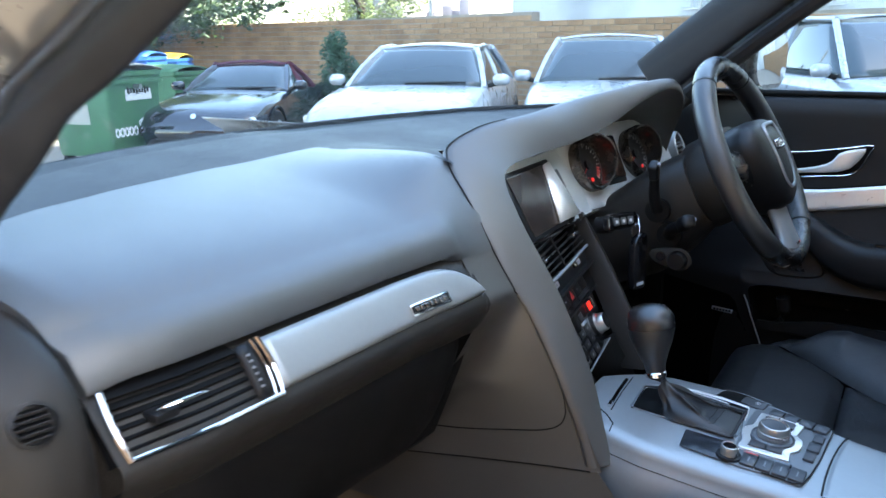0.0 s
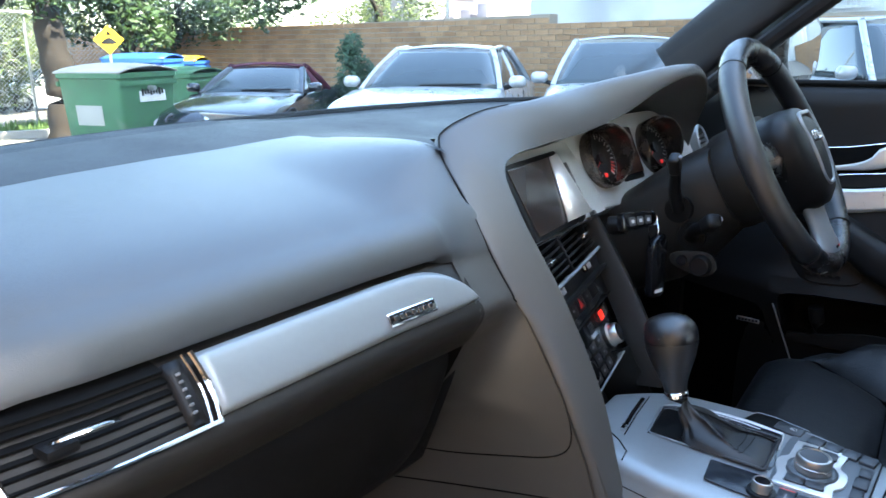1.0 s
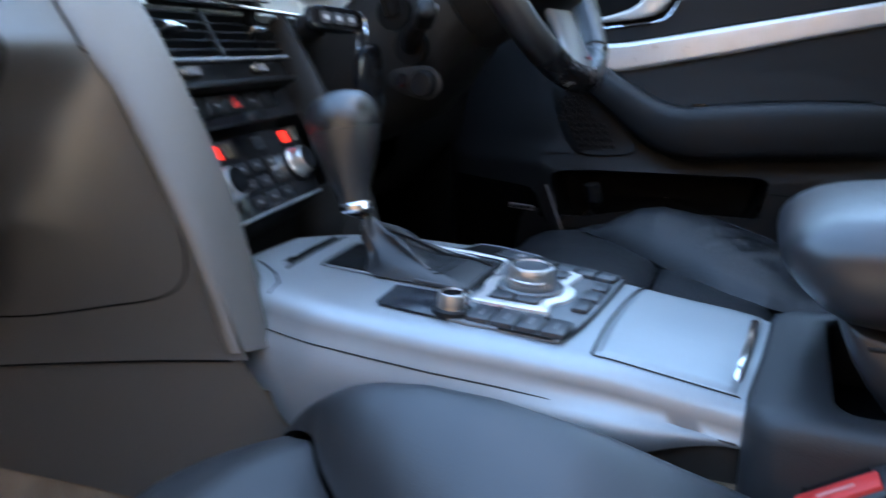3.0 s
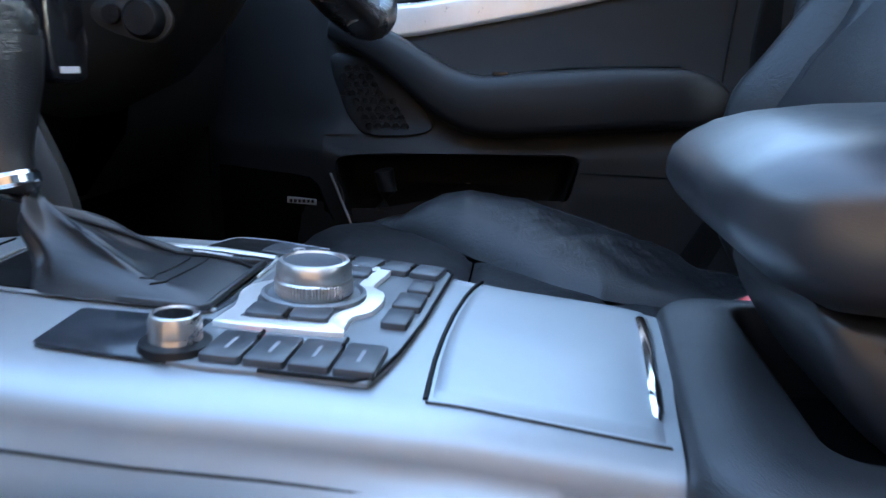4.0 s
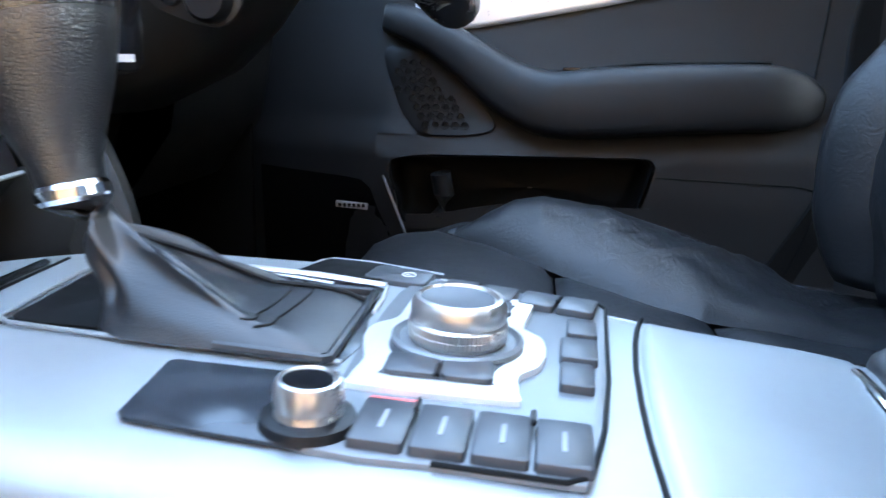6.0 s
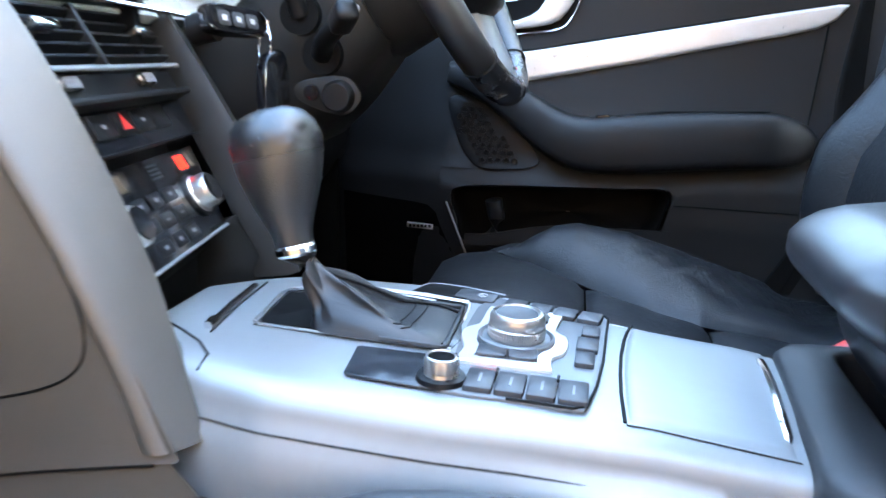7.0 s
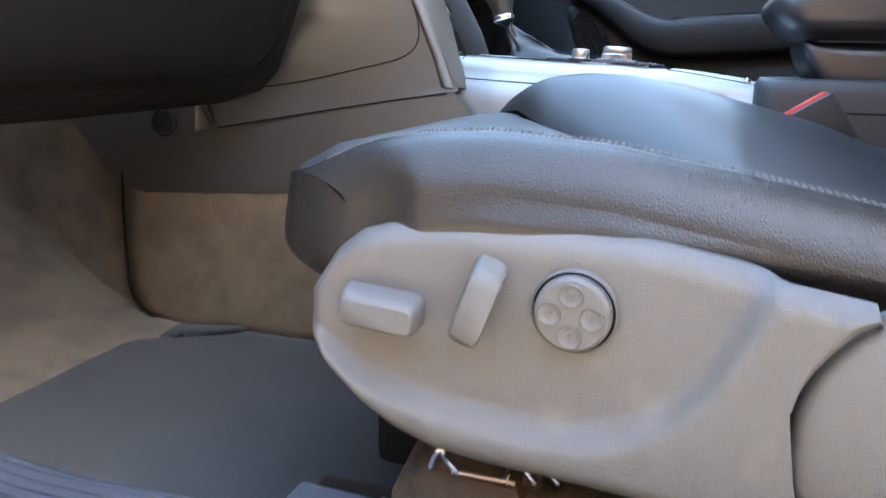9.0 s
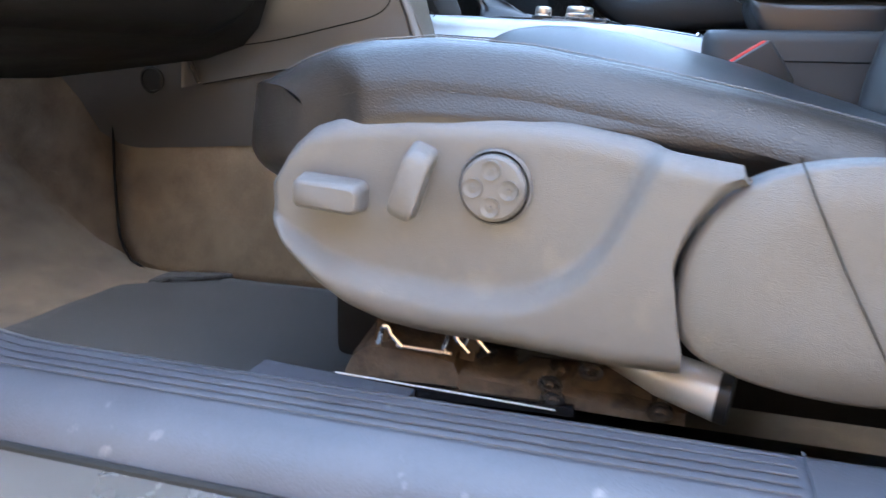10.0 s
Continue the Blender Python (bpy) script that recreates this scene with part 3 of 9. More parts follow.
for k in range(9):
    x = lerp(-0.603, -0.505, k / 8)
    part("rear_louvre", grid([[face_pt(x, h, n) for h in (0.02, 0.98)] for n in (-0.026, -0.016)]), M["plastic"], vent, solid=0.0015)
chrome_l = [face_pt(-0.6145 - 0.002 * math.sin(h * 3.1), h, 0.003) for h in np.linspace(-0.05, 1.0, 9)]
chrome_r = [face_pt(-0.4725 + 0.0035 * math.sin(h * 3.1), h, 0.003) for h in np.linspace(-0.02, 1.0, 9)]
chrome_r2 = [face_pt(-0.479 + 0.0035 * math.sin(h * 3.1), h, 0.002) for h in np.linspace(-0.02, 1.0, 9)]
chrome_b = [face_pt(x, -0.03, 0.003) for x in np.linspace(-0.6135, -0.472, 9)]
for nm, pts, r in (("vent_trim", chrome_l, 0.0026), ("vent_trim", chrome_r, 0.0024), ("vent_trim", chrome_r2, 0.0012), ("vent_trim", chrome_b, 0.0022)):
    part(nm, tube(pts, r, 8), M["chrome"], vent, "chrome vent edge")
part("thumbwheel_bezel", grid([[face_pt(x, h, 0.0015) for h in np.linspace(0.04, 0.96, 6)] for x in (-0.494, -0.481)]), M["plastic"], vent, solid=0.02)
for k in range(6):
    part("wheel_mark", rbox((0.004, 0.0012, 0.0022), Matrix.Translation(face_pt(-0.4875, 0.22 + 0.11 * k, 0.0024)), 0.0004, 1), M["mark_dim"], vent)
tab = [face_pt(x, 0.50, n) for x, n in ((-0.582, 0.003), (-0.578, 0.011), (-0.565, 0.014), (-0.552, 0.014), (-0.544, 0.011))]
part("vent_tab", tube(spline(tab, 4), 0.0030, 8, flat=0.6), M["chrome"], vent, "chrome tipped slider")
part("tab_stem", rbox((0.022, 0.02, 0.008), Matrix.Translation(face_pt(-0.578, 0.46, 0.0)), 0.003), M["plastic"], vent)

# round side vent in the end cap
sv = basis((-0.666, 0.4935, 0.912), (0.97, -0.20, 0.0), (0.0, 0.40, 0.92))
svp = part("side_vent", revolve([(0.0145, -0.012), (0.0165, -0.002), (0.0165, 0.0012), (0.014, 0.002), (0.0135, -0.006), (0.0, -0.006)], sv, 24), M["plastic"], dashboard, "small round demister vent")
for k in range(5):
    part("side_louvre", rbox((0.024 - 0.002 * abs(k - 2), 0.0016, 0.006), sv @ Matrix.Translation((0, -0.0095 + 0.0048 * k, -0.001)) @ pose(0, 0, 0, 25), 0.0004, 1), M["plastic"], svp)

# ---- centre stack ----
ST = basis((0, 0.332, 0.715), (1, 0.06, 0), (0, 0.5, 0.866))


def on(u, s, n=0.0):
    return ST @ Vector((u, s, n))


def stm(u, s, n=0.0):
    return ST @ Matrix.Translation((u, s, n))


stack = thing("centre_stack", "black centre stack with screen, vents and climate panel", "centre stack", (0.08, 0.36, 0.66))
part("backing", plate([(-0.045, 0.012), (0.17, 0.012), (0.225, 0.2), (0.225, 0.21), (-0.02, 0.21)], 0.010, basis((0, 0.332, 0.715), (1, 0.155, 0), (0, 0.5, 0.866)) @ Matrix.Translation((0, 0, -0.044)), 0.002), M["plastic"], stack)
# silver bezel round the screen
bz = part("screen_bezel", plate([(-0.016, 0.206), (0.285, 0.200), (0.290, 0.25), (0.270, 0.32), (-0.01, 0.335)], 0.012, stm(0, 0, -0.020), 0.002), M["bezel"], stack, "satin silver bezel")
part("screen_cheek", grid([[on(0.158, 0.303, 0.0012), on(0.172, 0.3045, 0.0065)], [on(0.139, 0.257, 0.0012), on(0.183, 0.257, 0.0068)], [on(0.120, 0.212, 0.0012), on(0.194, 0.210, 0.0070)]]), M["alu"], stack, "pale bevelled cheek of the screen recess", solid=0.002)
part("screen_frame", plate(rounded(0.176, 0.106, 0.006, 4, 0.105, 0.258), 0.006, stm(0, 0, -0.007), 0.002), M["plastic"], stack)
part("screen", plate(rounded(0.160, 0.092, 0.003, 3, 0.105, 0.258), 0.0015, stm(0, 0, -0.0005), 0.0004), M["screen"], stack, "switched off display screen")
for k in range(2):
    part("bezel_button", plate(rounded(0.016, 0.034, 0.003, 3, 0.212, 0.235 + 0.038 * k), 0.004, stm(0, 0, -0.008), 0.001), M["button"], stack)
part("bezel_line", tube([on(-0.014, 0.206, 0.003), on(0.10, 0.2045, 0.003), on(0.22, 0.201, 0.002), on(0.285, 0.198, 0.002)], 0.0026, 8), M["chrome"], stack, "chrome line under the screen")
# centre vents, on the lower face that turns a little towards the driver
SL = basis((0, 0.332, 0.715), (1, 0.155, 0), (0, 0.5, 0.866))


def low(u, s, n=0.0):
    return SL @ Vector((u, s, n))


def slm(u, s, n=0.0):
    return SL @ Matrix.Translation((u, s, n))


cv = part("centre_vent", plate([(-0.040, 0.148), (0.222, 0.148), (0.228, 0.198), (-0.036, 0.200)], 0.003, slm(0, 0, -0.032), 0.001), M["deep"], stack, "pair of black louvred vents")
for side, (u0, u1) in enumerate(((-0.038, 0.088), (0.096, 0.222))):
    for k in range(5):
        m = slm((u0 + u1) / 2, 0.1545 + 0.0092 * k, -0.008) @ pose(0, 0, 0, -20)
        part("louvre", rbox((u1 - u0 - 0.003, 0.0026, 0.020), m, 0.0009, 1), M["louvre"], cv)
    for k in range(4):
        part("rear_louvre", rbox((0.0016, 0.046, 0.012), slm(lerp(u0, u1, (k + 1) / 5), 0.172, -0.024), 0.0004, 1), M["plastic"], cv)
    uc = 0.026 if side == 0 else 0.181
    tb = part("vent_tab", rbox((0.030, 0.0058, 0.012), slm(uc, 0.177, 0.004), 0.0024), M["chrome"], cv, "chrome tipped slider")
    part("tab_body", rbox((0.020, 0.010, 0.012), slm(uc, 0.177, -0.003), 0.003), M["plastic"], tb)
part("divider", rbox((0.007, 0.054, 0.018), slm(0.092, 0.173, -0.007), 0.002), M["louvre"], cv)
part("vent_frame", tube([low(-0.038, 0.1475, 0.002), low(0.09, 0.1465, 0.003), low(0.222, 0.1475, 0.002)], 0.0026, 8, flat=0.8), M["silver"], cv, "silver lower vent edge")
# roller switches on a black ledge
row1 = part("switch_panel", plate([(-0.040, 0.124), (0.214, 0.124), (0.219, 0.146), (-0.038, 0.146)], 0.006, slm(0, 0, -0.012), 0.001), M["plastic"], stack)
for u in (0.028, 0.153):
    rl = part("heater_roller", rbox((0.030, 0.0105, 0.012), slm(u, 0.1385, -0.006), 0.005, 3), M["bronze"], row1, "ribbed metal heater roller")
    for j in range(5):
        part("roller_rib", rbox((0.0014, 0.0085, 0.0012), slm(u - 0.008 + 0.004 * j, 0.1385, 0.0004), 0.0003, 1), M["mark_dim"], rl)
part("ledge", rbox((0.250, 0.0055, 0.016), slm(0.085, 0.1225, -0.002), 0.0022), M["dash_black"], row1, "black ledge under the switches")
# blank slot with a row of flush switches
row2 = part("radio_slot", plate([(-0.042, 0.088), (0.200, 0.088), (0.208, 0.120), (-0.040, 0.120)], 0.006, slm(0, 0, -0.014), 0.001), M["gloss"], stack)
for k, u in enumerate((0.012, 0.045, 0.078, 0.111, 0.144)):
    b = part("hazard_switch" if k == 2 else "slot_button", plate(rounded(0.031, 0.019, 0.002, 2, u, 0.1075), 0.002, slm(0, 0, -0.0085), 0.0006), M["plastic"], row2)
    if k == 2:
        tri = [(u + 0.0085 * math.sin(a), 0.1065 + 0.0085 * math.cos(a)) for a in (0, 2.094, 4.189)]
        part("hazard_triangle", plate(tri, 0.0008, slm(0, 0, -0.0066), 0.0002), M["red"], b, "red warning triangle")
    elif k != 4:
        part("button_mark", rbox((0.006, 0.0028, 0.0004), slm(u, 0.1075, -0.0063), 0), M["mark_dim"], b)
part("panel_line", tube([low(-0.042, 0.087, -0.006), low(0.199, 0.086, -0.006)], 0.0012, 6), M["dash_black"], stack)
# climate panel, set back a little
def clow(u, s, n=0.0):
    return low(u, s - 0.005, n - 0.011)


def clm(u, s, n=0.0):
    return slm(u, s - 0.005, n - 0.011)


clim = part("climate_panel", plate([(-0.046, 0.010), (0.170, 0.010), (0.197, 0.085), (-0.042, 0.085)], 0.008, clm(0, 0, -0.014), 0.002), M["gloss"], stack, "gloss black climate panel")
for u in (0.0165, 0.153):
    dwin = part("display_window", plate(rounded(0.048, 0.017, 0.0015, 2, u + 0.012, 0.0735), 0.0008, clm(0, 0, -0.0062), 0.0002), M["screen"], clim)
    part("lit_digits", plate(rounded(0.018, 0.0125, 0.001, 2, u, 0.0735), 0.0005, clm(0, 0, -0.0056), 0.0001), M["red_lit"], dwin, "red lit temperature digits")
    part("chip", plate(rounded(0.014, 0.013, 0.001, 2, u + 0.0225, 0.0735), 0.0006, clm(0, 0, -0.0056), 0.0001), M["amber_dim"], dwin)
for u in (0.004, 0.148):
    k1 = part("climate_knob", revolve([(0.0168, 0), (0.0168, 0.0025), (0.0150, 0.004), (0.0144, 0.0125), (0.0130, 0.0150), (0.0, 0.0150)], clm(u, 0.0435, -0.006), 32), M["steel"], clim, "silver rotary knob")
    part("knob_cap", revolve([(0.0122, 0), (0.0120, 0.0014), (0.0, 0.0016)], clm(u, 0.0435, 0.0088), 24), M["gloss"], k1)
    part("knob_collar", revolve([(0.0195, 0), (0.0190, 0.0016), (0.0168, 0.0018), (0, 0.0018)], clm(u, 0.0435, -0.0062), 28), M["plastic"], k1)
part("sensor_grille", plate(rounded(0.022, 0.014, 0.002, 2, 0.097, 0.0735), 0.0008, clm(0, 0, -0.0062), 0.0002), M["deep"], clim)
for j in range(4):
    part("grille_slat", rbox((0.019, 0.0013, 0.0010), clm(0.097, 0.0685 + 0.0034 * j, -0.0052), 0.0003, 1), M["button"], clim)
for i in range(3):
    for j in range(3):
        u, sv_ = 0.045 + 0.028 * i, 0.021 + 0.0165 * j
        b = part("climate_button", plate(rounded(0.022, 0.0115, 0.002, 2, u, sv_), 0.0012, clm(0, 0, -0.0065), 0.0005), M["plastic"], clim)
        part("button_mark", rbox((0.006, 0.0030 if j != 1 else 0.0012, 0.0003), clm(u, sv_, -0.0051), 0), M["mark_dim"], b)
part("panel_foot", tube([clow(-0.046, 0.0095, -0.006), clow(0.170, 0.0095, -0.006)], 0.0014, 6), M["silver"], stack, "thin bright line under the climate panel")
# brown-grey pillar at the driver's side of the stack
pl = [low(0.238, 0.20, 0.004), low(0.232, 0.146, 0.008), low(0.212, 0.06, 0.012), low(0.188, -0.02, 0.012), low(0.178, -0.06, 0.004)]
rows = [[p + Vector((-0.008, -0.004, 0)), p + Vector((-0.004, -0.012, 0.003)), p + Vector((0.008, -0.010, 0.003)), p + Vector((0.012, 0.0, 0)), p + Vector((0.012, 0.030, -0.005)), p + Vector((-0.006, 0.030, -0.005))] for p in spline(pl, 4)]
part("stack_pillar", capped(rows), M["dash_low"], stack, "grey plastic stack edge", angle=50)
# the recess below the panel gets its shade from a near-black colour
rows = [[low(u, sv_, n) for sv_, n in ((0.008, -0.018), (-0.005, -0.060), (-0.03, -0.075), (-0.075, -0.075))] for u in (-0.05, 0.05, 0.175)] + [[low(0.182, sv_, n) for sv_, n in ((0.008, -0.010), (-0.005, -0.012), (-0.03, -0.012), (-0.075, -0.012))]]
part("stack_foot", grid(rows), M["deep"], stack, "open recess under the panel, near-black in place of shade", solid=0.003)

# ---- instrument cluster ----
cluster = thing("instrument_cluster", "instrument cluster with two dials and a centre display", "instrument cluster", (0.40, 0.47, 0.88))
IC = basis((0.40, 0.468, 0.957), (1, -0.16, 0), (0, 0.42, 0.9))


def icm(u, s, n=0.0):
    return IC @ Matrix.Translation((u, s, n))


part("cluster_bezel", plate([(-0.20, -0.075), (0.0, -0.078), (0.20, -0.07), (0.26, -0.02), (0.24, 0.05), (0.12, 0.068), (-0.12, 0.066), (-0.19, 0.05)], 0.012, icm(0, 0, -0.018), 0.003), M["bezel"], cluster, "satin silver cluster bezel")
for gi, u in enumerate((-0.086, 0.086)):
    dial = part("dial", revolve([(0.044, 0), (0.044, 0.002), (0, 0.002)], icm(u, 0, -0.006), 40), M["plastic"], cluster, "round dial with white marks and red needle")
    prof = [(0.048, 0.0), (0.049, 0.016), (0.047, 0.021), (0.0445, 0.020), (0.0425, 0.003), (0.046, 0.0)]
    rings = []
    for r, h in prof:
        rings.append([icm(u, 0, -0.005) @ Vector((r * math.cos(a), r * math.sin(a), h + (0.020 * max(0, math.cos(a - 0.55)) if h > 0.01 else 0))) for a in np.linspace(0, 2 * math.pi, 48, endpoint=False)])
    part("dial_ring", grid(rings, closed_u=True, closed_v=True), M["bronze"], dial, "dark metal dial tube")
    marks = None
    for k in range(27):
        a = radians(225 - 270 * k / 26)
        ln = 0.008 if k % 2 == 0 else 0.004
        marks = rbox((ln, 0.0014, 0.0006), icm(u, 0, -0.0035) @ pose(0, 0, 0, 0, 0, math.degrees(a)) @ Matrix.Translation((0.040 - ln / 2, 0, 0)), 0, 1, marks)
    part("dial_marks", marks, M["mark"], dial)
    redm = None
    for k in range(4 if gi == 0 else 0):
        a = radians(-15 - 9 * k)
        redm = rbox((0.008, 0.0018, 0.0006), icm(u, 0, -0.0032) @ pose(0, 0, 0, 0, 0, math.degrees(a)) @ Matrix.Translation((0.034, 0, 0)), 0, 1, redm)
    if redm:
        part("red_zone", redm, M["red_dim"], dial)
    m = icm(u, 0, 0.001) @ pose(0, 0, 0, 0, 0, 214)
    part("needle", rbox((0.026, 0.0016, 0.0012), m @ Matrix.Translation((0.024, 0, 0)), 0.0004, 1), M["red"], dial, "red needle")
    part("needle_hub", revolve([(0.009, -0.002), (0.009, 0.003), (0, 0.004)], icm(u, 0, 0), 20), M["plastic"], dial)
    for j, (du, ds) in enumerate(((-0.012, -0.024), (0.004, -0.027)) if gi == 0 else ((0.016, -0.026),)):
        part("warning_light", plate(rounded(0.009, 0.007, 0.002, 2, du, ds), 0.0006, icm(u, 0, -0.0035), 0.0001), M["red_warn"], dial, "red warning light")
part("trip_display", plate(rounded(0.060, 0.078, 0.003, 3), 0.003, icm(0, 0.004, -0.004), 0.001), M["amber"], cluster, "dark reddish display")
part("display_surround", plate(rounded(0.066, 0.090, 0.004, 3), 0.003, icm(0, 0.0, -0.0075), 0.001), M["plastic"], cluster)
# round driver vent at the end of the bezel
dv = basis((0.665, 0.425, 0.945), (0.96, 0.05, 0), (0, 0.35, 0.93))
dvp = part("driver_vent", revolve([(0.036, -0.01), (0.037, 0.006), (0.034, 0.009), (0.030, 0.007), (0.029, -0.004), (0, -0.004)], dv, 30), M["silver"], cluster, "round silver framed vent")
for k in range(5):
    part("vent_slat", rbox((0.052 - 0.004 * abs(k - 2), 0.003, 0.010), dv @ Matrix.Translation((0, -0.018 + 0.009 * k, 0.001)), 0.001, 1), M["plastic"], dvp)

# ---- steering column and wheel ----
WC = Vector((0.414, 0.230, 0.969))
WN = Vector((-0.052, -0.889, 0.454))
WM = basis(WC, (0.998, -0.058, 0), WN.cross(Vector((0.998, -0.058, 0))))
wheel = thing("steering_wheel", "black leather steering wheel with perforated grips and silver emblem ring", "steering wheel", WC)
R = 0.1690


def rim_section(a0, a1, n, rr, name, material, lab):
    rings = []
    for k in range(n + 1):
        a = radians(lerp(a0, a1, k / n))
        rad = Vector((math.cos(a), math.sin(a), 0))
        bulge = 1 + 0.14 * math.exp(-((math.degrees(a) % 360 - 40) / 14) ** 2) + 0.14 * math.exp(-((math.degrees(a) % 360 - 140) / 14) ** 2)
        rings.append([WM @ (rad * (R + rr * bulge * math.cos(b)) + Vector((0, 0, rr * 1.12 * math.sin(b)))) for b in np.linspace(0, 2 * math.pi, 16, endpoint=False)])
    return part(name, capped(rings), material, wheel, lab, angle=60)


rim_section(55, 125, 16, 0.0165, "rim_top", M["leather_w"], "smooth leather rim section")
rim_section(126, 232, 24, 0.0162, "rim_grip", M["perf"], "perforated leather grip")
rim_section(-52, 54, 24, 0.0162, "rim_grip", M["perf"], "perforated leather grip")
rim_section(233, 307, 16, 0.0160, "rim_bottom", M["leather_w"], "smooth leather rim section")
for a in (54.5, 125.5, 232.5, 307.5):
    ar = radians(a)
    rad = Vector((math.cos(ar), math.sin(ar), 0))
    pts = [WM @ (rad * (R + 0.0166 * math.cos(b)) + Vector((0, 0, 0.0185 * math.sin(b)))) for b in np.linspace(0, 2 * math.pi, 17)]
    part("rim_seam", tube(pts, 0.0010, 5), M["rubber"], wheel)
# airbag hub: a cushion with a flat lower end
hub = []
for f, sc, h in ((0, 0.94, -0.035), (0.2, 1.0, -0.01), (0.4, 1.0, 0.012), (0.6, 0.95, 0.028), (0.8, 0.80, 0.038), (0.9, 0.5, 0.043), (1, 0.02, 0.045)):
    hub.append([WM @ Vector((x * sc, y * sc - 0.004, h)) for x, y in soft([(0.075, 0.055), (0, 0.068), (-0.075, 0.055), (-0.088, 0.01), (-0.062, -0.05), (-0.03, -0.082), (0.03, -0.082), (0.062, -0.05), (0.088, 0.01)], 4)])
part("airbag_cover", capped(hub), M["plastic"], wheel, "black airbag cover", angle=60)
er = soft([(0.031, 0.044), (0, 0.048), (-0.031, 0.044), (-0.036, 0.005), (-0.026, -0.046), (0, -0.060), (0.026, -0.046), (0.036, 0.005)], 4)


def hub_h(x, y):
    return 0.0455 - 3.2 * (x * x + 0.7 * y * y)


part("emblem_ring", tube([WM @ Vector((x, y, hub_h(x, y) + 0.002)) for x, y in er + er[:1]], 0.0035, 8), M["silver"], wheel, "satin silver shield ring")
for k in range(4):
    cx0 = -0.0165 + 0.011 * k
    part("emblem", tube([WM @ Vector((cx0 + 0.0078 * math.cos(a), 0.012 + 0.0078 * math.sin(a), hub_h(cx0, 0.012) + 0.0022)) for a in np.linspace(0, 2 * math.pi, 19)], 0.0011, 6), M["chrome"], wheel, "chrome ring emblem")
for sx in (-1, 1):
    rows = []
    for f in np.linspace(0, 1, 7):
        x = sx * lerp(0.07, R - 0.004, f)
        w = lerp(0.030, 0.021, f)
        yc = lerp(-0.005, 0.018, f)
        rows.append([WM @ Vector((x, yc + w * math.cos(b), lerp(0.002, 0.0, f) + 0.011 * math.sin(b))) for b in np.linspace(0, 2 * math.pi, 14, endpoint=False)])
    part("spoke", capped(rows), M["leather_w"], wheel, "upper wheel spoke", angle=60)
    part("spoke_wheel", revolve([(0.006, -0.005), (0.006, 0.005)], WM @ pose(sx * 0.105, -0.002, 0.014, 0, 90, 0), 14), M["chrome"], wheel, "chrome thumb roller")
rows = []
for f in np.linspace(0, 1, 9):
    y = -lerp(0.07, R + 0.004, f)
    w = 0.034 + 0.022 * (2 * f - 0.7) ** 2
    rows.append([WM @ Vector((w * math.cos(b), y, 0.004 - 0.004 * f + 0.013 * math.sin(b))) for b in np.linspace(0, 2 * math.pi, 16, endpoint=False)])
part("lower_spoke", capped(rows), M["silver"], wheel, "satin silver lower spoke", angle=60)
part("spoke_badge", rbox((0.012, 0.004, 0.0012), WM @ Matrix.Translation((-0.01, -0.150, 0.0165)), 0.0003, 1), M["chrome"], wheel, "tiny chrome badge with a red chip")
part("spoke_chip", rbox((0.004, 0.0036, 0.0014), WM @ Matrix.Translation((0.0, -0.150, 0.0166)), 0.0003, 1), M["red"], wheel)
for sx in (-1, 1):
    out = [(0.0, -0.028), (0.011, -0.022), (0.014, 0.01), (0.008, 0.030), (0.0, 0.034)]
    part("shift_paddle", plate([(sx * a, b) for a, b in out], 0.004, WM @ Matrix.Translation((sx * 0.098, 0.012, -0.038)), 0.001), M["plastic"], wheel, "slim shift paddle")

column = thing("steering_column", "black steering column shroud with stalks and switches", "steering column", (0.395, 0.3, 0.85))
ax = -WN
rows = []
for d, rx, ry, dz in ((0.02, 0.075, 0.070, 0), (0.035, 0.080, 0.076, -0.004), (0.09, 0.080, 0.076, -0.008), (0.10, 0.074, 0.070, -0.01)):
    c = WC + ax * d
    rows.append([c + WM.to_3x3() @ Vector((rx * math.cos(a), ry * math.sin(a) + dz, 0)) for a in np.linspace(0, 2 * math.pi, 32, endpoint=False)])
part("column_collar", capped(rows), M["dash_low"], column, "round collar behind the wheel", angle=50)
rows = []
for d, w, up, lo in ((0.085, 0.085, 0.055, 0.072), (0.11, 0.092, 0.058, 0.085), (0.16, 0.095, 0.055, 0.11), (0.21, 0.098, 0.045, 0.125), (0.30, 0.11, 0.03, 0.12)):
    c = WC + ax * d
    ring = []
    for a in np.linspace(0, 2 * math.pi, 32, endpoint=False):
        ca, sa = math.cos(a), math.sin(a)
        ring.append(c + WM.to_3x3() @ Vector((math.copysign(abs(ca) ** 0.6, ca) * w, math.copysign(abs(sa) ** 0.6, sa) * (up if sa > 0 else lo), 0)))
    rows.append(ring)
part("column_shroud", capped(rows), M["dash_low"], column, "squared shroud", angle=50)


